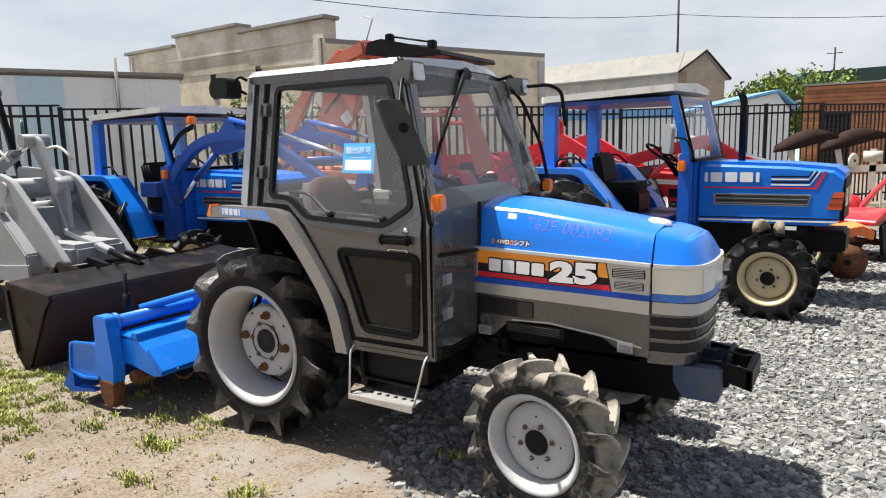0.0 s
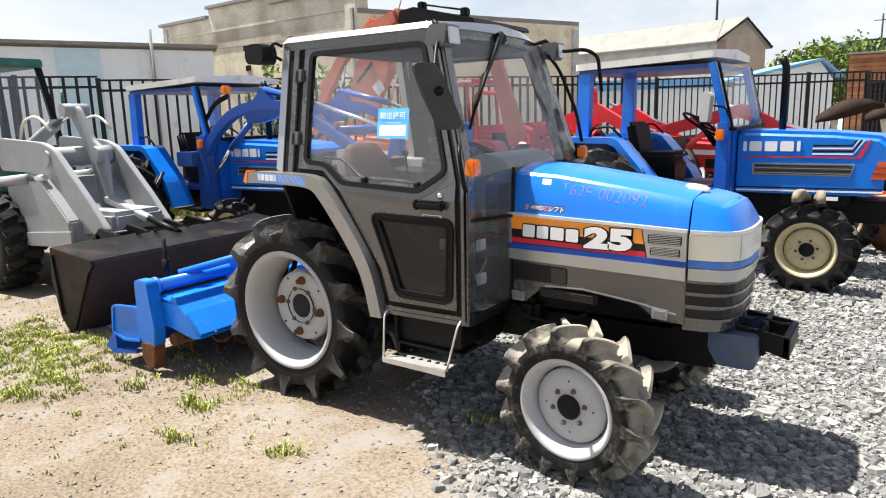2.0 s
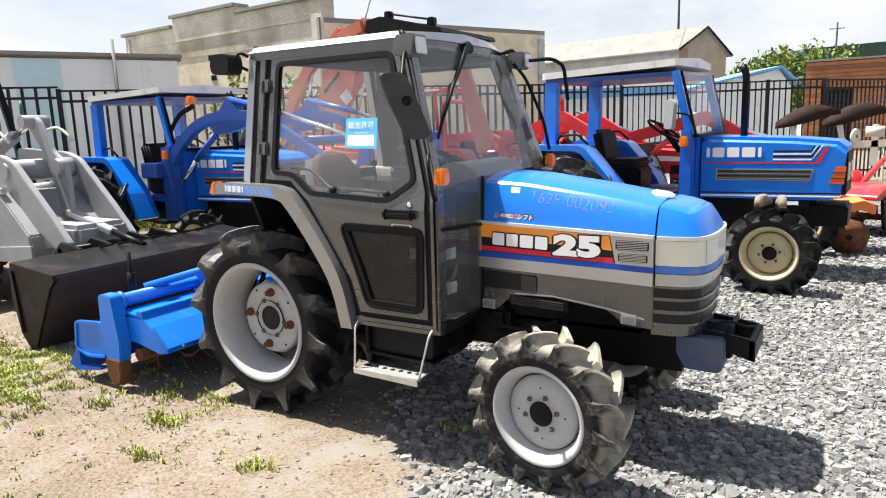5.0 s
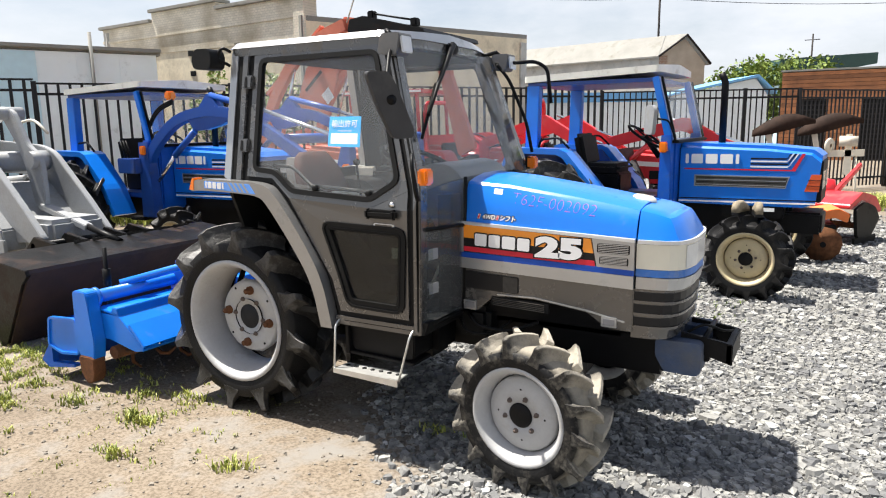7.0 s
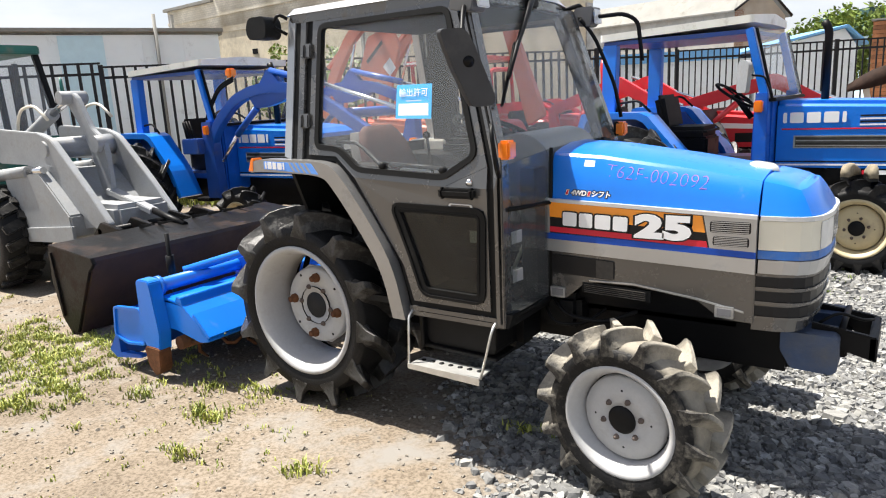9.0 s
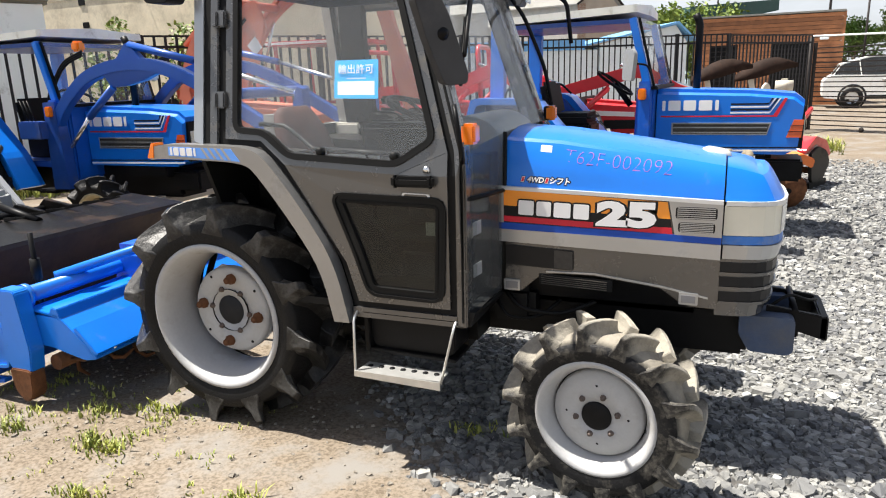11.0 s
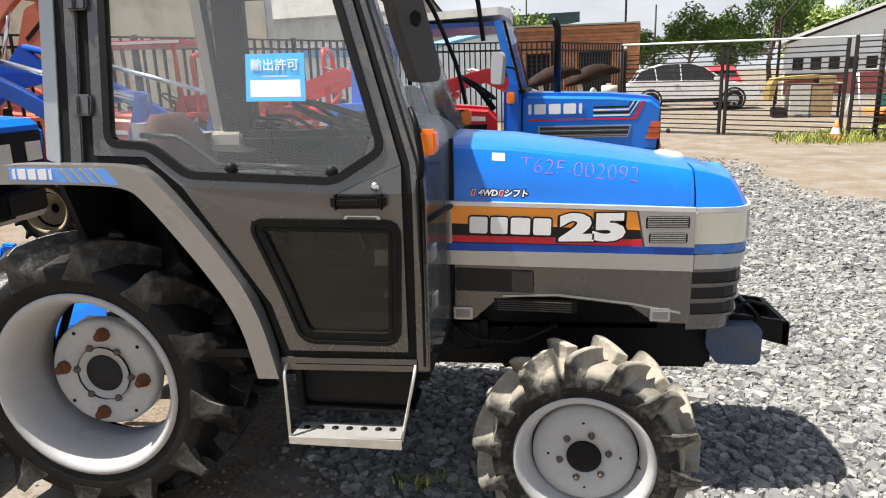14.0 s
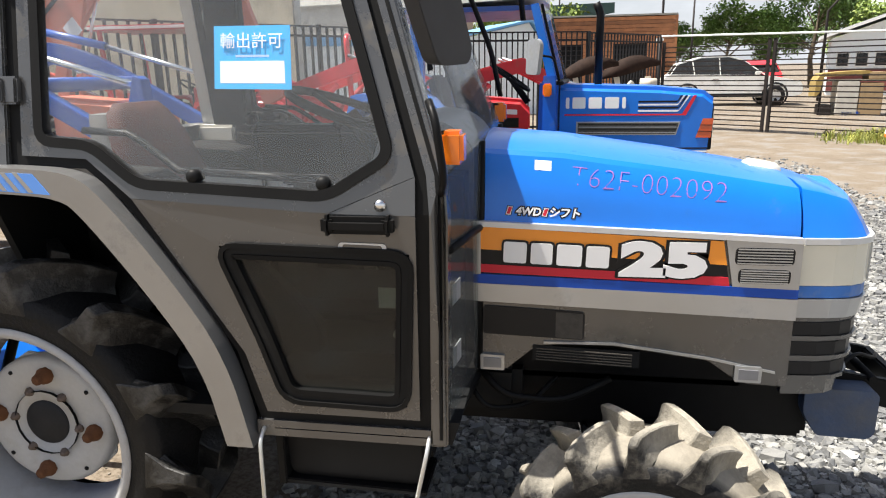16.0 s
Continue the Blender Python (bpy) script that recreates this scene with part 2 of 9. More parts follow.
def box(x0, x1, y0, y1, z0, z1, bevel=0.0, seg=2, bm=None):
    own = bm is None
    b = bmesh.new()
    bmesh.ops.create_cube(b, size=1)
    bmesh.ops.scale(b, vec=(x1 - x0, y1 - y0, z1 - z0), verts=b.verts)
    bmesh.ops.translate(b, vec=((x0 + x1) / 2, (y0 + y1) / 2, (z0 + z1) / 2), verts=b.verts)
    if bevel:
        bmesh.ops.bevel(b, geom=b.edges[:], offset=bevel, segments=seg, affect="EDGES", clamp_overlap=True)
    if own:
        return b
    join(bm, b)
    return bm


def join(bm, other):
    """Adds other's faces to bm, and frees other."""
    vs = {v: bm.verts.new(v.co) for v in other.verts}
    for f in other.faces:
        nf = bm.faces.new([vs[v] for v in f.verts])
        nf.smooth, nf.material_index = f.smooth, f.material_index
    other.free()
    return bm


def moved(bm, m):
    bmesh.ops.transform(bm, matrix=m, verts=bm.verts)
    return bm


def prism(points, y0, y1, bevel=0.0, seg=2, axis="y"):
    """A slab whose outline is points (x, z), from y0 to y1 (axis y); axis x: (y, z); axis z: (x, y)."""
    b = bmesh.new()

    def co(p, d):
        return {"y": (p[0], d, p[1]), "x": (d, p[0], p[1]), "z": (p[0], p[1], d)}[axis]

    lo = [b.verts.new(co(p, y0)) for p in points]
    hi = [b.verts.new(co(p, y1)) for p in points]
    b.faces.new(lo)
    b.faces.new(hi[::-1])
    k = len(points)
    for i in range(k):
        b.faces.new((lo[i], hi[i], hi[(i + 1) % k], lo[(i + 1) % k]))
    bmesh.ops.recalc_face_normals(b, faces=b.faces[:])
    if bevel:
        bmesh.ops.bevel(b, geom=b.edges[:], offset=bevel, segments=seg, affect="EDGES", clamp_overlap=True)
    return b


def ring_prism(outer, inner, y0, y1, axis="y", bevel=0.0):
    """A frame between two outlines with the same number of points."""
    b = bmesh.new()

    def co(p, d):
        return {"y": (p[0], d, p[1]), "x": (d, p[0], p[1]), "z": (p[0], p[1], d)}[axis]

    k = len(outer)
    v = [[b.verts.new(co(p, d)) for p in line] for line in (outer, inner) for d in (y0, y1)]
    for i in range(k):
        j = (i + 1) % k
        b.faces.new((v[0][i], v[0][j], v[1][j], v[1][i]))
        b.faces.new((v[2][i], v[3][i], v[3][j], v[2][j]))
        b.faces.new((v[0][i], v[2][i], v[2][j], v[0][j]))
        b.faces.new((v[1][i], v[1][j], v[3][j], v[3][i]))
    bmesh.ops.recalc_face_normals(b, faces=b.faces[:])
    if bevel:
        bmesh.ops.bevel(b, geom=b.edges[:], offset=bevel, segments=2, affect="EDGES", clamp_overlap=True)
    return b


def rounded(points, r, n=4):
    """An outline with its corners rounded by r."""
    out = []
    k = len(points)
    for i in range(k):
        p0, p, p1 = Vector(points[i - 1]), Vector(points[i]), Vector(points[(i + 1) % k])
        a, c = (p0 - p), (p1 - p)
        ra = min(r, a.length * 0.45, c.length * 0.45)
        s, e = p + a.normalized() * ra, p + c.normalized() * ra
        for q in range(n + 1):
            t = q / n
            out.append(tuple(s * (1 - t) ** 2 + p * 2 * t * (1 - t) + e * t * t))
    return out


def inset(points, d):
    """An outline moved inward by d (points counter-clockwise or clockwise)."""
    k = len(points)
    area = sum(points[i][0] * points[(i + 1) % k][1] - points[(i + 1) % k][0] * points[i][1] for i in range(k))
    s = 1 if area > 0 else -1
    out = []
    for i in range(k):
        p0, p, p1 = Vector(points[i - 1]), Vector(points[i]), Vector(points[(i + 1) % k])
        e0, e1 = (p - p0).normalized(), (p1 - p).normalized()
        n0, n1 = Vector((-e0.y, e0.x)) * s, Vector((-e1.y, e1.x)) * s
        m_ = n0 + n1
        m_ = m_ / max(m_.length_squared / 2, 0.25)
        out.append(tuple(p + m_ * d))
    return out


def tube(path, radius, sides=8, closed=False, bm=None):
    """A pipe along a list of points; radius may be a list."""
    b = bm if bm is not None else bmesh.new()
    pts = [Vector(p) for p in path]
    rings = []
    k = len(pts)
    up = None
    for i, p in enumerate(pts):
        if closed:
            d = pts[(i + 1) % k] - pts[i - 1]
        else:
            d = pts[min(i + 1, k - 1)] - pts[max(i - 1, 0)]
        d.normalize()
        if up is None:
            up = d.orthogonal().normalized()
        up = (up - d * up.dot(d))
        up = up.normalized() if up.length > 1e-6 else d.orthogonal().normalized()
        side = d.cross(up)
        r = radius[i] if isinstance(radius, (list, tuple)) else radius
        rings.append([b.verts.new(p + (up * math.cos(a) + side * math.sin(a)) * r) for a in (2 * math.pi * q / sides for q in range(sides))])
    for i in range(k if closed else k - 1):
        a, c = rings[i], rings[(i + 1) % k]
        for q in range(sides):
            f = b.faces.new((a[q], a[(q + 1) % sides], c[(q + 1) % sides], c[q]))
            f.smooth = True
    if not closed:
        b.faces.new(rings[0][::-1])
        b.faces.new(rings[-1])
    return b


def arc_path(points, r=0.05, n=4):
    """A polyline in space with rounded bends."""
    out = [Vector(points[0])]
    for i in range(1, len(points) - 1):
        p0, p, p1 = Vector(points[i - 1]), Vector(points[i]), Vector(points[i + 1])
        a, c = p0 - p, p1 - p
        ra = min(r, a.length * 0.45, c.length * 0.45)
        s, e = p + a.normalized() * ra, p + c.normalized() * ra
        for q in range(n + 1):
            t = q / n
            out.append(s * (1 - t) ** 2 + p * 2 * t * (1 - t) + e * t * t)
    out.append(Vector(points[-1]))
    return out


def lathe(profile, sides=40, axis="y", smooth=True, caps=False):
    """A turned body: profile of (radius, along the axis)."""
    b = bmesh.new()
    rings = []
    for r, d in profile:
        ring = []
        for q in range(sides):
            a = 2 * math.pi * q / sides
            u, w = r * math.cos(a), r * math.sin(a)
            ring.append(b.verts.new((u, d, w) if axis == "y" else (u, w, d) if axis == "z" else (d, u, w)))
        rings.append(ring)
    for a, c in zip(rings, rings[1:]):
        for q in range(sides):
            f = b.faces.new((a[q], a[(q + 1) % sides], c[(q + 1) % sides], c[q]))
            f.smooth = smooth
    for ring in (rings[0], rings[-1]) if caps else ():
        if (ring[0].co - ring[sides // 2].co).length > 1e-4:
            try:
                b.faces.new(ring)
            except ValueError:
                pass
    bmesh.ops.remove_doubles(b, verts=b.verts, dist=1e-5)
    bmesh.ops.recalc_face_normals(b, faces=b.faces[:])
    return b


def skin(sections, close_ends=True, smooth=False):
    """A body through closed sections (lists of points of equal number)."""
    b = bmesh.new()
    rings = [[b.verts.new(p) for p in s] for s in sections]
    k = len(rings[0])
    for a, c in zip(rings, rings[1:]):
        for q in range(k):
            f = b.faces.new((a[q], a[(q + 1) % k], c[(q + 1) % k], c[q]))
            f.smooth = smooth
    if close_ends:
        b.faces.new(rings[0])
        b.faces.new(rings[-1])
    bmesh.ops.recalc_face_normals(b, faces=b.faces[:])
    return b


def wedge_beam(p, q, w0, h0, w1, h1, up=(0, 0, 1), bevel=0.006):
    """A tapered beam of rectangular section from p to q."""
    p, q = Vector(p), Vector(q)
    d = (q - p).normalized()
    side = d.cross(Vector(up)).normalized()
    top = side.cross(d)
    secs = []
    for c, w, h in ((p, w0, h0), (q, w1, h1)):
        secs.append([c + side * sx * w / 2 + top * sz * h / 2 for sx, sz in ((-1, -1), (1, -1), (1, 1), (-1, 1))])
    b = skin(secs)
    if bevel:
        bmesh.ops.bevel(b, geom=b.edges[:], offset=bevel, segments=2, affect="EDGES", clamp_overlap=True)
    return b


def text_bm(words, size, depth=0.0015, spacing=1.0, shear=0.0, offset=0.0):
    """Letters of the built-in font as a mesh in the xz plane, facing -y, their middle at the origin."""
    cu = bpy.data.curves.new("letters", "FONT")
    cu.body, cu.size, cu.extrude, cu.space_character, cu.shear, cu.offset = words, size, depth, spacing, shear, offset
    cu.align_x, cu.align_y = "CENTER", "CENTER"
    cu.resolution_u = 3
    ob = bpy.data.objects.new("letters", cu)
    me = bpy.data.meshes.new_from_object(ob)
    b = bmesh.new()
    b.from_mesh(me)
    bpy.data.objects.remove(ob)
    bpy.data.curves.remove(cu)
    bpy.data.meshes.remove(me)
    moved(b, Matrix.Rotation(radians(90), 4, "X"))
    return b


def plate_text(p, ux, uz, bm, off=0.002):
    """Lays a flat mesh from the xz plane on a face: origin p, ux along, uz up."""
    ux, uz = Vector(ux).normalized(), Vector(uz).normalized()
    n = ux.cross(uz)          # outward
    p = Vector(p) + n * off
    return moved(bm, Matrix(((ux.x, -n.x, uz.x, p.x), (ux.y, -n.y, uz.y, p.y), (ux.z, -n.z, uz.z, p.z), (0, 0, 0, 1))))


# ---- ground ----
def gravel_share(x, y):
    """How much crushed stone lies at a place: 1 on the gravel apron, 0 on the dirt and the far road."""
    edge = 0.75 + 0.35 * y if y < 0 else 0.75 - 0.9 * min(y, 1.2)
    if y < 0:
        edge = 0.80 - 0.9 * y
    edge += 0.22 * noise.noise((x * 1.3, y * 1.3, 3.1)) + 0.10 * noise.noise((x * 5, y * 5, 1.7))
    a = min(1, max(0, (x - edge - 0.05) / 0.75))
    far = 11.0 + 0.30 * (3.0 - x) + 0.9 * noise.noise((x * 0.6, y * 0.6, 7.7))
    side = 5.0 + max(0.0, 6.5 - y) + 0.5 * noise.noise((x * 0.8, y * 0.8, 2.2))
    return a * min(1, max(0, (far - y) / 1.6)) * min(1, max(0, (side - x) / 0.9))


def ground_height(x, y):
    dip = 0.03 * math.exp(-((x - 1.65) ** 2 + (y - 0.4) ** 2) / 1.4)
    return 0.012 * noise.noise((x * 0.7, y * 0.7, 0.0)) + 0.006 * noise.noise((x * 3.1, y * 3.1, 5.0)) - dip


def axis_steps(lo, hi, fine_lo, fine_hi, step):
    """Grid lines: fine in the middle, growing outward to the horizon."""
    mid = [fine_lo + i * step for i in range(int((fine_hi - fine_lo) / step) + 1)]
    up, d, v = [], step, mid[-1]
    while v < hi:
        d *= 1.28
        v += d
        up.append(v)
    down, d, v = [], step, mid[0]
    while v > lo:
        d *= 1.28
        v -= d
        down.append(v)
    return down[::-1] + mid + up


gx, gy = axis_steps(-900, 900, -4.2, 6.0, 0.06), axis_steps(-700, 1500, -1.6, 8.0, 0.06)
gv = [(x, y, ground_height(x, y) if abs(x) < 30 and abs(y) < 40 else 0.0) for y in gy for x in gx]
nx = len(gx)
gf = [(j * nx + i, j * nx + i + 1, (j + 1) * nx + i + 1, (j + 1) * nx + i) for j in range(len(gy) - 1) for i in range(nx - 1)]
g_me = bpy.data.meshes.new("ground")
g_me.from_pydata(gv, [], gf)
att = g_me.attributes.new("stone_cover", "FLOAT", "POINT")
att.data.foreach_set("value", [gravel_share(x, y) for x, y, _ in gv])
for p_ in g_me.polygons:
    p_.use_smooth = True
ground = tagged(new("ground", g_me), kind="structure")


def ground_mat():
    m = bpy.data.materials.new("dirt_and_gravel")
    m.use_nodes = True
    n, l = m.node_tree.nodes, m.node_tree.links
    b = n["Principled BSDF"]
    b.inputs["Roughness"].default_value = 0.95
    b.inputs["Specular IOR Level"].default_value = 0.2
    tc = n.new("ShaderNodeTexCoord")

    def nz(sc, det=6, ro=0.65):
        t = n.new("ShaderNodeTexNoise")
        t.inputs["Scale"].default_value, t.inputs["Detail"].default_value, t.inputs["Roughness"].default_value = sc, det, ro
        l.new(tc.outputs["Object"], t.inputs["Vector"])
        return t.outputs["Fac"]

    def ramp(fac, stops):
        r = n.new("ShaderNodeValToRGB")
        els = r.color_ramp.elements
        els[0].position, els[0].color = stops[0][0], (*stops[0][1], 1)
        els[1].position, els[1].color = stops[-1][0], (*stops[-1][1], 1)
        for p, c in stops[1:-1]:
            e = els.new(p)
            e.color = (*c, 1)
        l.new(fac, r.inputs["Fac"])
        return r.outputs["Color"]

    def mix(fac, a, c, kind="MIX"):
        x = n.new("ShaderNodeMix")
        x.data_type, x.blend_type = "RGBA", kind
        for s, v in ((0, fac), (6, a), (7, c)):
            if isinstance(v, (int, float)):
                x.inputs[s].default_value = v
            elif isinstance(v, tuple):
                x.inputs[s].default_value = (*v, 1)
            else:
                l.new(v, x.inputs[s])
        return x.outputs[2]

    dirt = ramp(nz(1.1), [(0.3, (0.165, 0.135, 0.103)), (0.5, (0.215, 0.177, 0.135)), (0.7, (0.255, 0.220, 0.178))])
    dirt = mix(ramp(nz(60, 3), [(0.42, (0, 0, 0)), (0.62, (1, 1, 1))]), dirt, mix(1.0, dirt, (0.58, 0.56, 0.53), "MULTIPLY"))
    dirt = mix(ramp(nz(2.2, 7), [(0.50, (0, 0, 0)), (0.66, (1, 1, 1))]), dirt, (0.205, 0.192, 0.173))
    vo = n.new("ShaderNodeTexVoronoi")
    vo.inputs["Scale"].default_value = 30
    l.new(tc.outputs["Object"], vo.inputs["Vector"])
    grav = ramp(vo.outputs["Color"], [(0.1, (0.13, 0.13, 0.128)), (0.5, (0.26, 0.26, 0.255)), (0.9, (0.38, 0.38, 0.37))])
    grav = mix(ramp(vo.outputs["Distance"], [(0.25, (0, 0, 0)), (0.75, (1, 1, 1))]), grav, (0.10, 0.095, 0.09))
    at = n.new("ShaderNodeAttribute")
    at.attribute_name = "stone_cover"
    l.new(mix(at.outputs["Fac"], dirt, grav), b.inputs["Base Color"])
    bp, bq = n.new("ShaderNodeBump"), n.new("ShaderNodeBump")
    bp.inputs["Strength"].default_value, bp.inputs["Distance"].default_value = 0.4, 0.010
    l.new(nz(70, 8, 0.75), bp.inputs["Height"])
    bq.inputs["Distance"].default_value = 0.03
    bq.invert = True
    l.new(at.outputs["Fac"], bq.inputs["Strength"])
    l.new(vo.outputs["Distance"], bq.inputs["Height"])
    l.new(bp.outputs["Normal"], bq.inputs["Normal"])
    l.new(bq.outputs["Normal"], b.inputs["Normal"])
    return m


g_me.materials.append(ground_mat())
STONE = mat("crushed_grey_stone", (0.245, 0.25, 0.255), 0.9, vary=0.22, scale=20, fine=0.2)
sn, sl = STONE.node_tree.nodes, STONE.node_tree.links
sb = STONE.node_tree.nodes["Principled BSDF"]
s_src = sb.inputs["Base Color"].links[0].from_socket
s_geo, s_obj, s_add, s_mod, s_rmp, s_mix = sn.new("ShaderNodeNewGeometry"), sn.new("ShaderNodeObjectInfo"), sn.new("ShaderNodeMath"), sn.new("ShaderNodeMath"), sn.new("ShaderNodeValToRGB"), sn.new("ShaderNodeMix")
s_mod.operation, s_mod.inputs[1].default_value = "FRACT", 1.0
s_mix.data_type, s_mix.blend_type = "RGBA", "MULTIPLY"
s_mix.inputs[0].default_value = 1.0
s_rmp.color_ramp.elements[0].color, s_rmp.color_ramp.elements[1].color = (0.42, 0.42, 0.43, 1), (1.55, 1.55, 1.52, 1)
s_el = s_rmp.color_ramp.elements.new(0.93)
s_el.color = (1.2, 1.16, 1.06, 1)
sl.new(s_geo.outputs["Random Per Island"], s_add.inputs[0])
sl.new(s_obj.outputs["Random"], s_add.inputs[1])
sl.new(s_add.outputs[0], s_mod.inputs[0])
sl.new(s_mod.outputs[0], s_rmp.inputs["Fac"])
sl.new(s_src, s_mix.inputs[6])
sl.new(s_rmp.outputs["Color"], s_mix.inputs[7])
sl.new(s_mix.outputs[2], sb.inputs["Base Color"])


def stone_shapes(count=10):
    """Angular chips: slabs with broken corners and tilted faces."""
    rng = np.random.RandomState(3)
    v0 = np.array([(x, y, z) for z in (-1, 1) for x, y in ((-1, -1), (0.2, -1.25), (1, -0.6), (1.1, 0.5), (0.1, 1.1), (-1, 0.8))], float)
    top = [(6, 7, 8), (6, 8, 9), (6, 9, 10), (6, 10, 11)]
    low = [(0, 2, 1), (0, 3, 2), (0, 4, 3), (0, 5, 4)]
    sides = [t for k in range(6) for t in ((k, (k + 1) % 6, 6 + (k + 1) % 6), (k, 6 + (k + 1) % 6, 6 + k))]
    out = []
    for _ in range(count):
        v = v0 * np.array([0.95, rng.uniform(0.55, 0.9), rng.uniform(0.32, 0.62)])
        v = v + rng.uniform(-0.26, 0.26, v.shape) * np.array([1, 1, 0.8])
        v[6:, :2] *= rng.uniform(0.55, 0.95)
        out.append(v)
    return out, np.array(top + low + sides)


SHAPES, STONE_F = stone_shapes()


def scatter(count, x0, x1, y0, y1, size, want, seed, power=1.0):
    """Random places with sizes and turns, kept where want(x, y) says so."""
    rng = random.Random(seed)
    out = []
    for _ in range(count):
        x, y = rng.uniform(x0, x1), y0 + (y1 - y0) * rng.random() ** power
        if rng.random() < want(x, y):
            out.append((x, y, size * rng.choice((0.55, 0.7, 0.8, 0.95, 1.1, 1.3, 1.7)) * rng.uniform(0.8, 1.2), rng.uniform(0, 6.28), rng.uniform(-0.4, 0.4), rng.randrange(10)))
    return out


def stones(name, places, parent=None, kind="", m_=None):
    m_ = m_ or STONE
    vs, fs = [], []
    for k, (x, y, s, a, tilt, q) in enumerate(places):
        c, d = math.cos(a), math.sin(a)
        p = SHAPES[q] * s
        ct, dt = math.cos(tilt), math.sin(tilt)
        p = np.stack([p[:, 0], p[:, 1] * ct - p[:, 2] * dt, p[:, 1] * dt + p[:, 2] * ct], 1)
        p = np.stack([p[:, 0] * c - p[:, 1] * d + x, p[:, 0] * d + p[:, 1] * c + y, p[:, 2] + ground_height(x, y) + s * 0.22], 1)
        vs.append(p)
        fs.append(STONE_F + 12 * k)
    me = bpy.data.meshes.new(name)
    v, f = np.concatenate(vs), np.concatenate(fs)
    me.from_pydata(v.tolist(), [], f.tolist())
    me.materials.append(m_)
    ob = new(name, me)
    if parent:
        ob.parent = parent
    return tagged(ob, kind=kind) if kind else ob


near = scatter(36000, 0.4, 4.2, -0.9, 3.2, 0.0165, gravel_share, 11)
mid = scatter(24000, 0.6, 5.5, 3.2, 10.5, 0.022, gravel_share, 12)
tagged(stones("gravel", near + mid), "loose light grey crushed stone on the yard", "gravel", kind="stuff")
strays = scatter(4200, -4.0, 1.8, -1.6, 1.2, 0.0065, lambda x, y: 0.7, 13)
PEBBLE = mat("dusty_tan_pebble", (0.225, 0.20, 0.165), 0.95, vary=0.35, scale=14, fine=0.2)
tagged(stones("dirt_pebbles", strays, m_=PEBBLE), "small pebbles strewn over the dry dirt", "pebbles", kind="stuff")
big = scatter(480, 0.7, 3.0, -0.75, 1.6, 0.024, gravel_share, 14)[:280]
shape_me = []
for sh in SHAPES:
    me = bpy.data.meshes.new("stone")
    me.from_pydata(sh.tolist(), [], STONE_F.tolist())
    me.materials.append(STONE)
    shape_me.append(me)
for x, y, s, a, tilt, q in big:
    o = new("stone", shape_me[q])
    o.parent = ground
    o.matrix_basis = Matrix.LocRotScale((x, y, ground_height(x, y) + s * 0.3), Euler((tilt, 0, a)), (s, s, s))

from mathutils.bvhtree import BVHTree

def bent_strip(outer, inner, y0, y1):
    """A bent band between two outlines in the xz plane, from y0 to y1, its corners cut once."""
    def cut(pts):
        new_pts = [pts[0]]
        for a, b, c in zip(pts, pts[1:], pts[2:]):
            new_pts += [(b[0] + (a[0] - b[0]) * k, b[1] + (a[1] - b[1]) * k) for k in (0.22, 0.08)] + [(b[0] + (c[0] - b[0]) * k, b[1] + (c[1] - b[1]) * k) for k in (0.08, 0.22)]
        return new_pts + [pts[-1]]
    return skin([[(p[0], y0, p[1]), (q[0], y0, q[1]), (q[0], y1, q[1]), (p[0], y1, p[1])] for p, q in zip(cut(outer), cut(inner))])


def eased(pts, times=2):
    """An open outline with its corners cut, ends kept."""
    for _ in range(times):
        out = [pts[0]]
        for a, b in zip(pts, pts[1:]):
            out += [(a[0] * 0.75 + b[0] * 0.25, a[1] * 0.75 + b[1] * 0.25), (a[0] * 0.25 + b[0] * 0.75, a[1] * 0.25 + b[1] * 0.75)]
        pts = out + [pts[-1]]
    return pts


# ---- wheels ----
def tyre_bm(rim_r, tread_r, top_r, width):
    """The carcass of a farm tyre on the y axis."""
    h = width / 2
    side = (tread_r - rim_r)
    prof = [(rim_r - 0.012, -h * 0.80), (rim_r + 0.006, -h * 0.90), (rim_r + side * 0.45, -h), (rim_r + side * 0.8, -h * 0.97), (tread_r - 0.018, -h * 0.86), (tread_r, -h * 0.5), (tread_r + 0.006, 0)]
    prof = prof + [(r, -d) for r, d in prof[-2::-1]]
    return lathe(prof, 48)


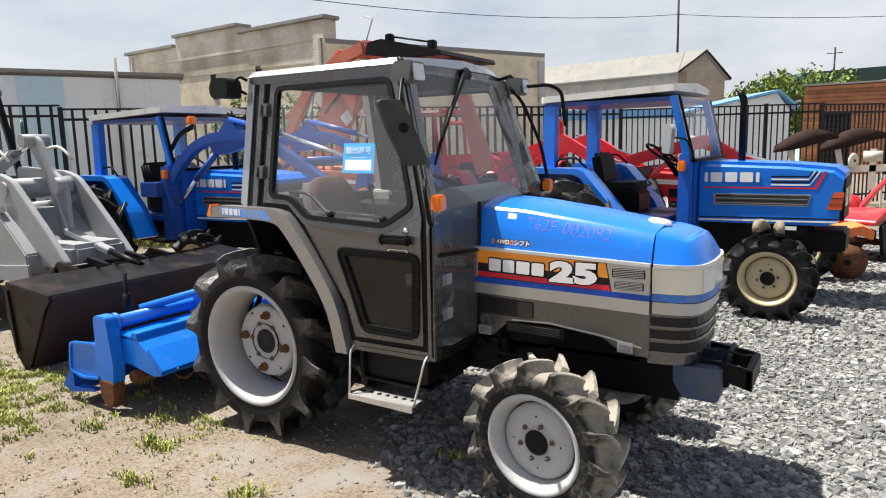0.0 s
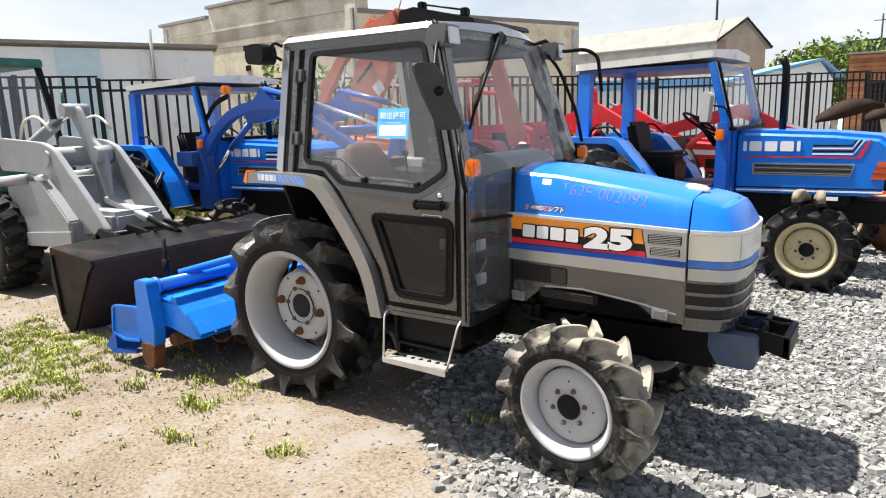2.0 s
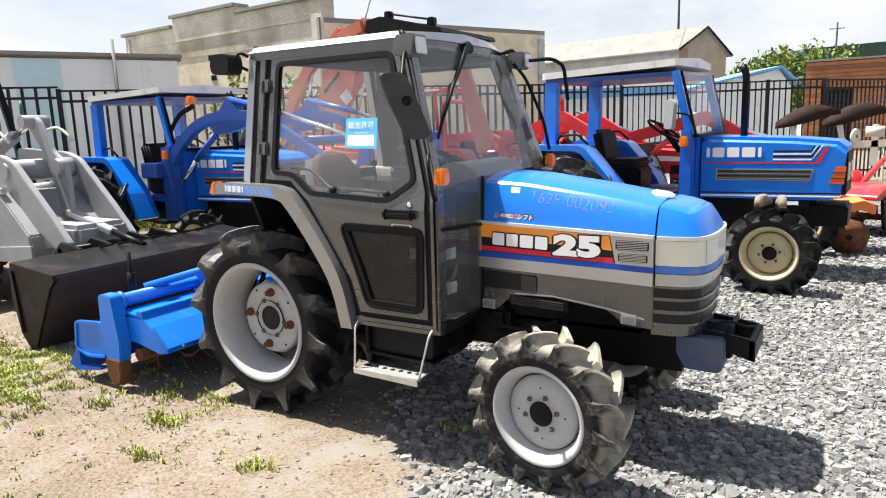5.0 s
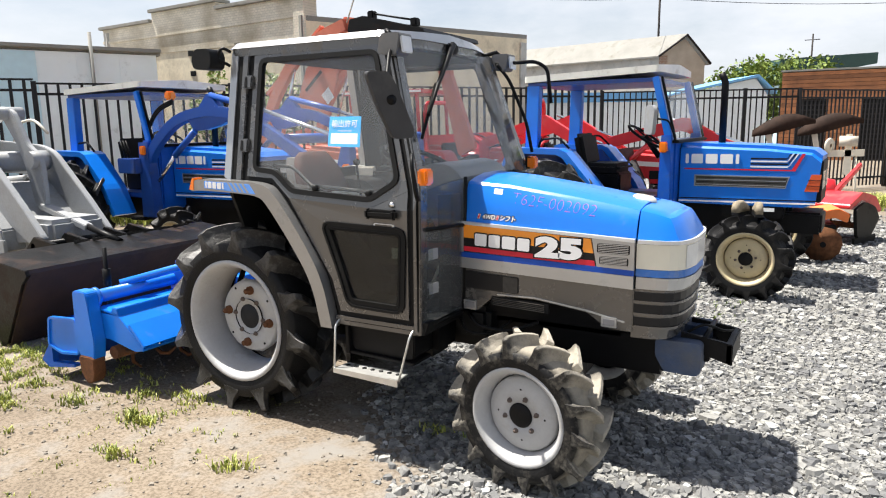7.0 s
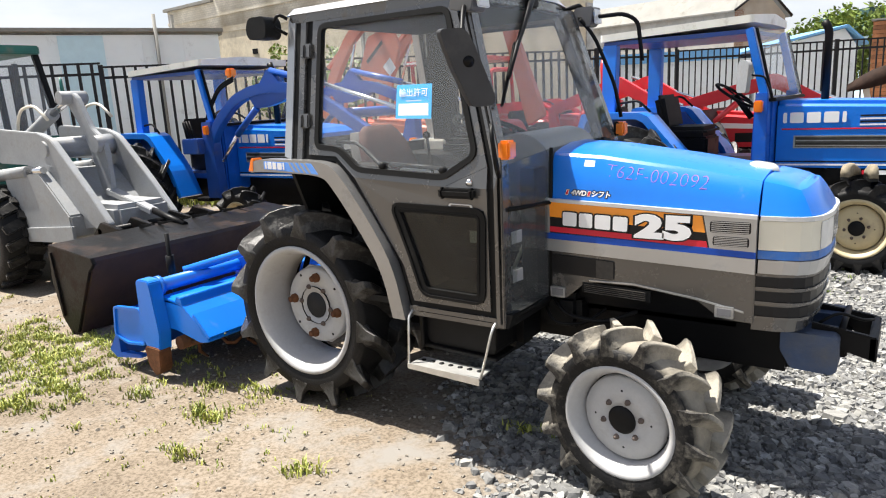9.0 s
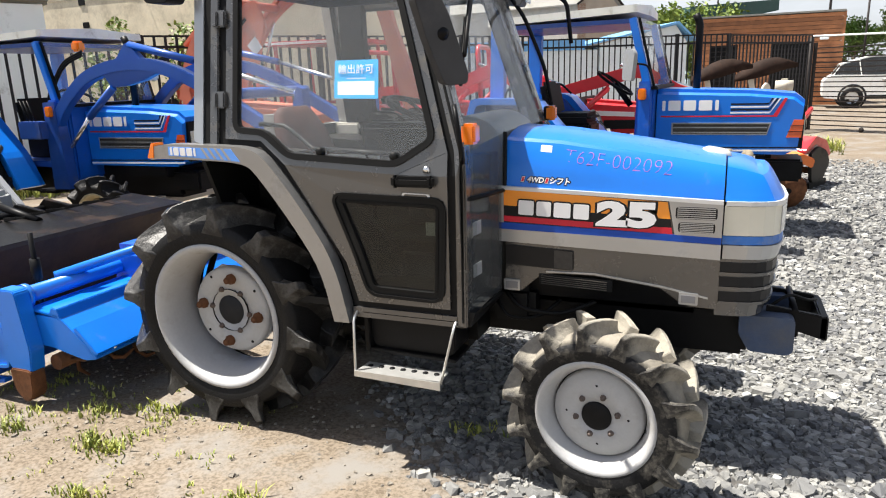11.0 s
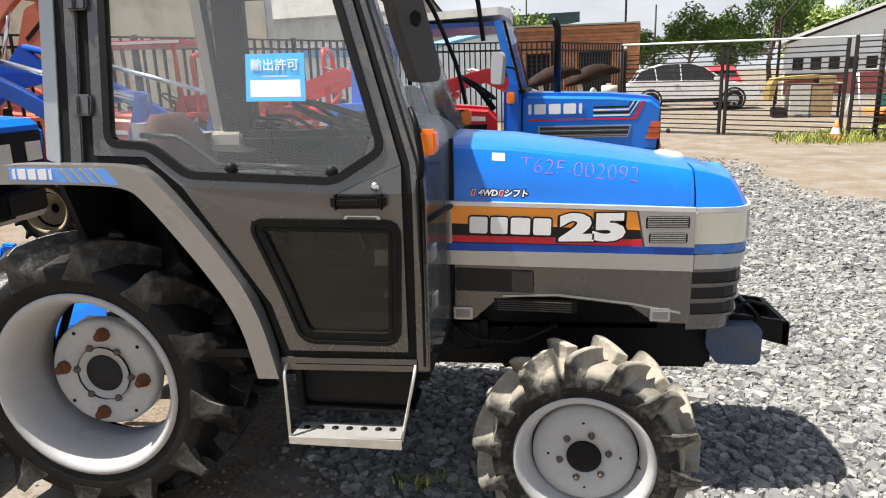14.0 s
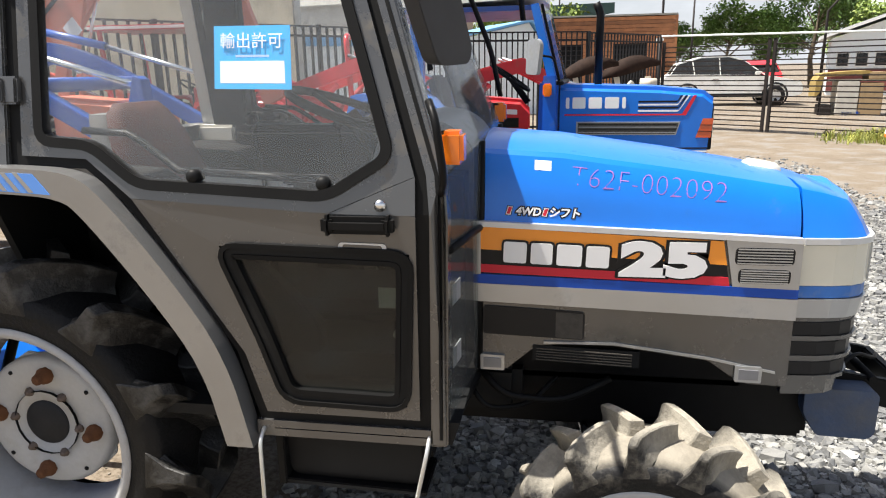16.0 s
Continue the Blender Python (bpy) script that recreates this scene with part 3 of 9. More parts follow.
def lug_bm(row, rim_r, tread_r, top_r, width, lean, pitch):
    """One bar lug: a broad buttress on the shoulder that narrows into a tall bar towards the middle of the tread."""
    h, side, tall = width / 2, tread_r - rim_r, top_r - tread_r
    secs = []
    for t, flare, low, up, wb, wt in ((1.00, 0.05, tread_r - side * 0.50, tread_r + tall * 0.70, 0.56, 0.13), (0.86, 0.02, tread_r - side * 0.16, top_r - tall * 0.06, 0.54, 0.15), (0.62, 0.0, tread_r - 0.012, top_r, 0.48, 0.16), (0.30, 0.0, tread_r - 0.008, top_r, 0.42, 0.16), (-0.05, 0.0, tread_r - 0.006, top_r - tall * 0.10, 0.46, 0.22)):
        a = -lean * max(0, 1 - t) ** 1.15
        ring = []
        for rr, s_, y_ in ((low, -wb, t), (low, wb, t), ((low + up) / 2, (wb * 0.22 + wt * 0.78), t + flare * 0.6), (up, wt, t + flare), (up, -wt, t + flare), ((low + up) / 2, -(wb * 0.22 + wt * 0.78), t + flare * 0.6)):
            an = a + s_ * pitch / (2 * tread_r)
            ring.append((rr * math.cos(an), row * h * y_, rr * math.sin(an)))
        secs.append(ring)
    b = skin(secs)
    bmesh.ops.bevel(b, geom=[e for e in b.edges if e.calc_length() > 0.02], offset=0.003, segments=1, affect="EDGES", clamp_overlap=True)
    return b


LUG_MESH = {}


def add_tyre(wheel, dims, lugs, lug_m, label, casing_m=None):
    """Tyre with its bar lugs as pieces, two staggered rows; the lugs of like tyres share their mesh."""
    rim_r, tread_r, top_r, width, lean, thick = dims
    t = part("tyre", tyre_bm(rim_r, tread_r, top_r, width), casing_m or TYRE, wheel, label, smooth=True)
    for row in (-1, 1):
        key = (dims, row, lug_m.name)
        if key not in LUG_MESH:
            ob = part("lug", lug_bm(row, *dims), lug_m, t)
            LUG_MESH[key] = ob.data
            bpy.data.objects.remove(ob)
        for i in range(lugs):
            o = new("lug", LUG_MESH[key])
            o.parent = t
            o.matrix_basis = pose(0, 0, 0, 0, 360 * (i + (0.5 if row > 0 else 0)) / lugs, 0)
    return t


def bolts(parent, name, n, radius, size, y0, y1, material, start=0.0, label=""):
    for i in range(n):
        a = start + 2 * math.pi * i / n
        part(name, lathe([(size * 1.15, y1), (size * 1.15, y1 - (y1 - y0) * 0.35), (size * 0.8, y1 - (y1 - y0) * 0.4), (size * 0.7, y0 + 0.002), (0.0, y0)], 8), material, parent, label, at=pose(radius * math.cos(a), 0, radius * math.sin(a)))


def rear_wheel(parent, x, y, z, flip=1, rim_m=None, spin=7.0):
    """Large lugged wheel with a deep rim and a bolted plate disc; outer face towards -y."""
    rim_m = rim_m or RIM
    w = new("rear_wheel")
    w.parent = parent
    w.matrix_basis = pose(x, y, z, 0, spin, 0) @ Matrix.Diagonal((1, flip, 1, 1))
    add_tyre(w, (0.325, 0.452, 0.530, 0.335, 0.33, 0.236), 12, TYRE_LUG, "black rubber tyre with tall bar lugs").matrix_basis = pose(0, 0.03, 0)
    part("rim", lathe([(0.338, -0.128), (0.338, -0.120), (0.318, -0.112), (0.300, -0.085), (0.292, -0.02), (0.285, 0.03), (0.285, 0.09), (0.318, 0.112), (0.338, 0.120), (0.338, 0.128), (0.312, 0.125), (0.276, 0.10), (0.276, 0.03), (0.284, -0.03), (0.291, -0.085), (0.309, -0.122), (0.324, -0.134), (0.338, -0.128)], 56), rim_m, w, smooth=True)
    d = part("wheel_disc", lathe([(0.203, 0.035), (0.203, 0.004), (0.197, -0.006), (0.186, -0.010), (0.068, -0.010), (0.066, 0.03), (0.197, 0.035)], 48), rim_m, w, "painted steel disc with rust-stained bolts")
    tabs = []
    for q in range(4):
        c0 = 89 + 90 * q
        tabs += [(r_ * math.cos(radians(c0 + da)), r_ * math.sin(radians(c0 + da))) for r_, da in ((0.205, -36), (0.213, -22), (0.214, 22), (0.205, 34))]
    part("centre_plate", prism(tabs, 0.018, 0.030, 0.003), rim_m, d)
    bolts(d, "clamp_bolt", 4, 0.152, 0.022, -0.052, -0.008, RUST, radians(89))
    bolts(d, "wheel_nut", 6, 0.103, 0.012, -0.026, -0.009, mat_nut, 0.0)
    for a_, r_ in ((0.75, 0.175), (2.25, 0.177), (3.95, 0.175), (5.45, 0.177)):
        part("bolt_hole", lathe([(0.0, -0.0125), (0.0065, -0.0125), (0.0065, -0.004)], 10), BLACK, d, at=pose(r_ * math.cos(a_), 0, r_ * math.sin(a_)))
    part("hub_cap", lathe([(0.0, -0.016), (0.063, -0.015), (0.071, -0.009), (0.072, 0.04)], 32), HUB_DARK, w)
    return w


def front_wheel(parent, x, y, z, flip=1, rim_m=None, mud=None, spin=4.0, turn=0.0, size=1.0):
    rim_m, mud = rim_m or RIM, mud or TYRE_MUD
    w = new("front_wheel")
    w.parent = parent
    w.matrix_basis = pose(x, y, z, 0, 0, turn) @ pose(0, 0, 0, 0, spin, 0) @ Matrix.Diagonal((size, flip * size, size, 1))
    add_tyre(w, (0.212, 0.306, 0.360, 0.215, 0.24, 0.137), 14, mud, "rubber tyre with dried mud on its lugs", TYRE_CAKED if mud is TYRE_MUD else TYRE)
    part("rim", lathe([(0.222, -0.098), (0.222, -0.090), (0.205, -0.084), (0.192, -0.06), (0.180, -0.03), (0.178, 0.05), (0.20, 0.084), (0.222, 0.092), (0.214, 0.097), (0.19, 0.085), (0.170, 0.05), (0.172, -0.03), (0.184, -0.062), (0.200, -0.094), (0.213, -0.102), (0.222, -0.098)], 48), rim_m, w, smooth=True)
    d = part("wheel_disc", lathe([(0.167, -0.012), (0.166, -0.036), (0.160, -0.044), (0.130, -0.052), (0.110, -0.056), (0.050, -0.060), (0.046, -0.03), (0.12, -0.03), (0.150, -0.02), (0.160, -0.008)], 44), rim_m, w)
    part("rim_gap", lathe([(0.150, 0.004), (0.180, 0.004), (0.180, 0.012), (0.150, 0.012)], 36), BLACK, w)
    bolts(d, "wheel_nut", 6, 0.078, 0.010, -0.076, -0.056, mat_nut, 0.3)
    bolts(d, "bolt_hole", 4, 0.112, 0.0048, -0.0580, -0.054, BLACK, 0.1)
    part("valve_stem", tube([(0.172, -0.035, -0.02), (0.188, -0.055, -0.024)], 0.005, 6), BLACK, d)
    part("hub_cap", lathe([(0.0, -0.070), (0.046, -0.068), (0.055, -0.062), (0.056, -0.03)], 32), BLACK, w)
    return w


TYRE_LUG = mat("dusty_lug_rubber_lit_ends", (0.012, 0.0117, 0.0115), 0.36, vary=0.3, scale=9, dirt=0.22, dirt_color=(0.07, 0.064, 0.055), dirt_scale=6, bump=0.3, bump_scale=90, spec=0.3)


def caked_or_lit(m, across, lo, hi, color, reach=1.0, spread=1.3):
    """Dried mud, or sunlit sheen painted on lug ends: strong from lo to hi, counted outward from the hub or (across)
    along the axle, with a broken edge.
    """
    n, l = m.node_tree.nodes, m.node_tree.links
    b = n["Principled BSDF"]
    src = b.inputs["Base Color"].links[0].from_socket
    tc, sp, ln_, mr, no, ma, mx = (n.new("ShaderNodeTexCoord"), n.new("ShaderNodeVectorMath"), n.new("ShaderNodeVectorMath"), n.new("ShaderNodeMapRange"), n.new("ShaderNodeTexNoise"), n.new("ShaderNodeMath"), n.new("ShaderNodeMix"))
    sp.operation, ln_.operation = "MULTIPLY", "LENGTH"
    sp.inputs[1].default_value = (0, 1, 0) if across else (1, 0, 1)
    l.new(tc.outputs["Object"], sp.inputs[0])
    l.new(sp.outputs[0], ln_.inputs[0])
    mr.inputs["From Min"].default_value, mr.inputs["From Max"].default_value = lo, hi
    mr.inputs["To Min"].default_value, mr.inputs["To Max"].default_value = -spread / 2, reach - spread / 2
    l.new(ln_.outputs["Value"], mr.inputs["Value"])
    no.inputs["Scale"].default_value, no.inputs["Detail"].default_value, no.inputs["Roughness"].default_value = 16, 8, 0.7
    l.new(tc.outputs["Object"], no.inputs["Vector"])
    ma.operation, ma.use_clamp = "MULTIPLY_ADD", True
    ma.inputs[1].default_value = spread
    l.new(no.outputs["Fac"], ma.inputs[0])
    l.new(mr.outputs["Result"], ma.inputs[2])
    mx.data_type = "RGBA"
    mx.inputs[7].default_value = (*color, 1)
    l.new(ma.outputs[0], mx.inputs[0])
    l.new(src, mx.inputs[6])
    l.new(mx.outputs[2], b.inputs["Base Color"])
    ro = n.new("ShaderNodeMapRange")
    ro.inputs["To Min"].default_value, ro.inputs["To Max"].default_value = b.inputs["Roughness"].default_value, 0.9
    l.new(ma.outputs[0], ro.inputs["Value"])
    l.new(ro.outputs["Result"], b.inputs["Roughness"])
    return m


TYRE_CAKED = mat("tyre_rubber_with_mud_in_the_tread", (0.010, 0.010, 0.0105), 0.5, vary=0.25, scale=7, bump=0.3, bump_scale=90, fine=0.25, spec=0.16)
caked_or_lit(TYRE_CAKED, True, 0.100, 0.070, (0.27, 0.245, 0.20), 0.9)
caked_or_lit(TYRE_MUD, True, 0.112, 0.060, (0.31, 0.285, 0.235), 0.85, 2.0)
# pale grey shoulder ends paint in the sun's sheen on the rear lugs
caked_or_lit(TYRE_LUG, True, 0.150, 0.180, (0.15, 0.147, 0.14), 0.18, 2.2)
mat_lens = mat("clear_lamp_lens", (0.55, 0.56, 0.56), 0.15, vary=0.1, coat=0.6)
HUB_DARK = mat("dusty_dark_hub_cap", (0.013, 0.014, 0.017), 0.5, vary=0.25, scale=20, dirt=0.2, dirt_color=(0.03, 0.03, 0.03), spec=0.2)
mat_nut = mat("dull_steel_nut", (0.10, 0.075, 0.062), 0.6, metal=0.3, vary=0.3, scale=30)


def bars_word(parent, name, widths, gap, height, p, ux, uz, material, label, depth=0.003, slant=0.0, under=None):
    """A maker's word shown as a row of plain blocks."""
    total = sum(widths) + gap * (len(widths) - 1)
    x = -total / 2
    holder = None
    for w_ in widths:
        o = rounded([(x, -height / 2), (x + w_, -height / 2), (x + w_ + slant, height / 2), (x + slant, height / 2)], height * 0.12, 2)
        ob = part(name, plate_text(p, ux, uz, prism(o, -depth, 0)), material, parent, label)
        if under:
            part("block_edge", plate_text(p, ux, uz, prism(inset(o, -height * 0.10), -depth * 0.5, 0)), under, parent)
        x += w_ + gap
    return ob


# ---- the main tractor ----
tr = tagged(new("cab_tractor"), "blue and bronze-grey cab tractor with muddy tyres on gravel", "tractor")
YC = 0.67
rear_wheel(tr, -0.07, 0.179, 0.506)
rear_wheel(tr, -0.07, 2 * YC - 0.179, 0.506, -1)
front_wheel(tr, 1.632, 0.096, 0.316, turn=-7.0)
front_wheel(tr, 1.632, 2 * YC - 0.096, 0.316, -1, turn=-7.0)


def side_y(z):
    """Near face of the cab at height z: upright below the door's waist, leaning in above it."""
    return 0.03 if z < 1.17 else 0.03 + (z - 1.17) * 0.175


def lean_in(bm, flip=False):
    """Bends a slab made on y = 0 to the cab's leaning side."""
    for v in bm.verts:
        v.co.y += side_y(v.co.z)
        if flip:
            v.co.y = 2 * YC - v.co.y
    if flip:
        bmesh.ops.reverse_faces(bm, faces=bm.faces[:])
    return bm


def cut_z(points, z):
    """Adds points where an outline crosses height z, so that a bend can follow it."""
    out = []
    k = len(points)
    for i in range(k):
        p, q = points[i], points[(i + 1) % k]
        out.append(p)
        if (p[1] - z) * (q[1] - z) < 0:
            t = (z - p[1]) / (q[1] - p[1])
            out.append((p[0] + (q[0] - p[0]) * t, z))
    return out


# chassis, gearbox, engine
chassis = part("chassis", box(0.95, 2.12, 0.50, 0.84, 0.42, 0.62, 0.02), BLACK, tr, "oily black chassis and engine block")
part("gearbox", box(-0.22, 0.98, 0.46, 0.88, 0.36, 0.80, 0.05), BLACK, tr)
part("engine", box(1.15, 1.95, 0.47, 0.87, 0.58, 0.95, 0.03), BLACK, tr)
part("rear_axle", lathe([(0.10, 0.16), (0.12, 0.35), (0.16, 0.5), (0.16, 0.84), (0.12, 0.99), (0.10, 1.18)], 20), BLACK, tr, at=pose(-0.07, 0, 0.506))
part("front_axle", skin([[(1.632 + s * a, yy, z0 - 0.03 + c * hh) for s, c in ((-1, -1), (1, -1), (1, 1), (-1, 1))] for yy, a, hh, z0 in ((0.09, 0.05, 0.06, 0.36), (0.3, 0.055, 0.07, 0.39), (0.67, 0.08, 0.09, 0.43), (1.04, 0.055, 0.07, 0.39), (1.25, 0.05, 0.06, 0.36))]), BLACK, tr)
part("steering_rod", tube([(1.52, 0.12, 0.40), (1.48, 0.55, 0.42), (1.48, 0.8, 0.42), (1.52, 1.22, 0.40)], 0.014), CHROME, tr)
part("drive_shaft", tube([(0.9, 0.67, 0.40), (1.62, 0.67, 0.42)], 0.035), BLACK, tr)
part("belly_plate", box(1.10, 1.30, 0.40, 0.94, 0.50, 0.66, 0.03), DARK, tr)
part("hose", tube(arc_path([(1.18, 0.40, 0.64), (1.25, 0.36, 0.58), (1.42, 0.38, 0.56), (1.55, 0.42, 0.62)], 0.06), 0.010), RUBBER_SEAL, tr)
part("hose", tube(arc_path([(1.15, 0.38, 0.60), (1.20, 0.35, 0.54), (1.32, 0.40, 0.53), (1.40, 0.46, 0.60)], 0.06), 0.008), RUBBER_SEAL, tr)
part("fuel_tank", box(0.66, 1.10, 0.22, 0.46, 0.42, 0.66, 0.04), BLACK, tr)

MESH_WIRE = mat("dusty_dark_wire_mesh", (0.045, 0.040, 0.034), 0.6, vary=0.3, scale=60)
REFLECTOR = mat("grey_reflector_lens", (0.20, 0.20, 0.21), 0.3, vary=0.2, coat=0.4)
# bonnet: lower side panels, bands, top
XS = (1.165, 1.30, 1.60, 1.90, 2.004)
HOOD_Y = {1.165: 0.366, 1.30: 0.367, 1.60: 0.369, 1.90: 0.376, 2.004: 0.386}
for name, flip in (("side_panel", 0), ("side_panel", 1)):
    def sy(yy, flip=flip):
        return 2 * YC - yy if flip else yy
    pan = part(name, moved(prism([(1.165, 0.655), (1.255, 0.655), (1.33, 0.722), (1.40, 0.738), (1.55, 0.740), (1.80, 0.710), (1.86, 0.668), (1.90, 0.648), (2.004, 0.645), (2.004, 1.045), (1.165, 1.082)], 0.368, 0.44, 0.004), Matrix.Translation((0, 0 if not flip else 2 * YC - 0.368 - 0.44, 0))), BRONZE, tr, "bronze-grey bonnet side panel")
    s = -1 if not flip else 1
    y0 = 0.368 if not flip else 2 * YC - 0.368
    ux = (1, 0, 0) if not flip else (-1, 0, 0)

    def band(nm, pts, m_, d=0.004, lab="", y0=y0, s=s, pan=pan):
        return part(nm, prism(pts, y0 + s * d, y0 - s * 0.01), m_, pan, lab)

    band("silver_band", [(1.166, 0.863), (2.003, 0.838), (2.003, 0.895), (1.166, 0.914)], SILVER, 0.012)
    band("blue_band", [(1.166, 0.914), (2.003, 0.896), (2.003, 0.921), (1.166, 0.941)], DEC_BLUE, 0.010)
    band("decal_field", [(1.185, 0.945), (1.835, 0.925), (1.812, 1.045), (1.185, 1.073)], DEC_BLACK, 0.006)
    band("decal_field", [(1.185, 1.010), (1.8245, 0.982), (1.812, 1.045), (1.185, 1.073)], DEC_ORANGE, 0.008)
    band("decal_field", [(1.185, 0.945), (1.835, 0.925), (1.830, 0.949), (1.185, 0.968)], DEC_RED, 0.008)
    band("trim_strip", [(1.166, 1.074), (2.003, 1.042), (2.003, 1.056), (1.166, 1.089)], TRIM, 0.012)
    band("trim_strip", [(1.166, 0.940), (1.186, 0.940), (1.186, 1.076), (1.166, 1.080)], SILVER, 0.011)
    band("vent_panel", [(1.842, 0.925), (2.003, 0.921), (2.003, 1.043), (1.818, 1.048)], SILVER, 0.010)
    for z0, z1, xa, xb in ((0.985, 1.030, 1.842, 1.985), (0.935, 0.973, 1.853, 1.98)):
        band("vent_mesh", rounded([(xa, z0), (xb, z0), (xb, z1), (xa, z1)], 0.012), DEC_BLACK, 0.0112)
        for q in range(6):
            zz = z0 + (z1 - z0) * (q + 0.5) / 6
            part("slat", prism([(xa + 0.006, zz - 0.0016), (xb - 0.006, zz - 0.0016), (xb - 0.006, zz + 0.0016), (xa + 0.006, zz + 0.0016)], y0 + s * 0.0145, y0), SILVER, pan)
    band("mesh_window", rounded([(1.192, 0.765), (1.470, 0.757), (1.470, 0.837), (1.192, 0.848)], 0.012), DEC_BLACK, 0.005, "black wire mesh window")
    band("mesh_window", rounded([(1.392, 0.762), (1.465, 0.760), (1.465, 0.833), (1.392, 0.836)], 0.004), MESH_WIRE, 0.0062)
    band("crease", [(1.36, 0.742), (1.55, 0.746), (1.80, 0.716), (1.97, 0.684), (1.97, 0.690), (1.80, 0.723), (1.55, 0.753), (1.36, 0.748)], SILVER, 0.006)
    band("louvre_field", [(1.33, 0.690), (1.62, 0.680), (1.62, 0.728), (1.33, 0.735)], DARK, 0.003)
    for q in range(5):
        band("slat", [(1.34, 0.694 + q * 0.008), (1.60, 0.685 + q * 0.008), (1.60, 0.688 + q * 0.008), (1.34, 0.697 + q * 0.008)], MESH_WIRE, 0.008)
    for xa in (1.184, 1.868):
        rf = band("reflector", rounded([(xa, 0.658), (xa + 0.068, 0.657), (xa + 0.068, 0.702), (xa, 0.704)], 0.004), SILVER, 0.010, "small square reflector")
        part("lens", prism([(xa + 0.009, 0.666), (xa + 0.059, 0.666), (xa + 0.059, 0.694), (xa + 0.009, 0.695)], y0 + s * 0.013, y0), REFLECTOR, rf)
    # product word as blocks, and the model number
    bars_word(pan, "word_block", (0.062, 0.058, 0.066, 0.060), 0.011, 0.058, (1.388, y0 + s * 0.0085, 1.000), (ux[0], 0, -0.036 * ux[0]), (0.036, 0, 1), DEC_WHITE, "white product word shown as plain blocks", under=DEC_BLACK)
    if not flip:
        part("model_number", plate_text((1.668, y0 + s * 0.0085, 0.988), ux, (0.03, 0, 1), moved(text_bm("25", 0.120, 0.002, 1.02, 0.0, 0.0075), Matrix.Diagonal((1.78, 1, 1, 1)))), DEC_WHITE, pan, "white model number 25 with black edge")
        part("model_number_edge", plate_text((1.668, y0 + s * 0.0070, 0.988), ux, (0.03, 0, 1), moved(text_bm("25", 0.120, 0.001, 1.02, 0.0, 0.0125), Matrix.Diagonal((1.78, 1, 1, 1)))), DEC_BLACK, pan)


def crisp(bm, limit=20):
    """Smooth shading with hard edges along the creases."""
    for f in bm.faces:
        f.smooth = True
    for e in bm.edges:
        e.smooth = len(e.link_faces) == 2 and e.calc_face_angle(0.0) < radians(limit)
    return bm


def hood_section(x, z_side, y_side, z_sh, y_sh, z_top):
    """One closed cross-section of the bonnet's blue top: near-flat side, shoulder crease, low crown."""
    ky, kz = y_sh - y_side, z_sh - z_side
    half = [(y_side, z_side), (y_side + ky * 0.20 - 0.003, z_side + kz * 0.33), (y_side + ky * 0.52 - 0.004, z_side + kz * 0.66), (y_sh - 0.005, z_sh - 0.012), (y_sh + 0.008, z_sh), (y_sh + 0.07, z_sh + (z_top - z_sh) * 0.5), (YC - 0.08, z_top)]
    return [(x, y, z) for y, z in half] + [(x, 2 * YC - y, z) for y, z in half[::-1]]


secs = [hood_section(1.185, 1.086, 0.372, 1.276, 0.420, 1.306), hood_section(1.40, 1.078, 0.373, 1.262, 0.422, 1.290), hood_section(1.70, 1.066, 0.376, 1.221, 0.426, 1.247), hood_section(1.90, 1.057, 0.382, 1.189, 0.430, 1.212), hood_section(2.002, 1.052, 0.386, 1.171, 0.433, 1.191)]
hood = part("bonnet", crisp(skin(secs)), BLUE, tr, "glossy blue bonnet with marker writing on it")


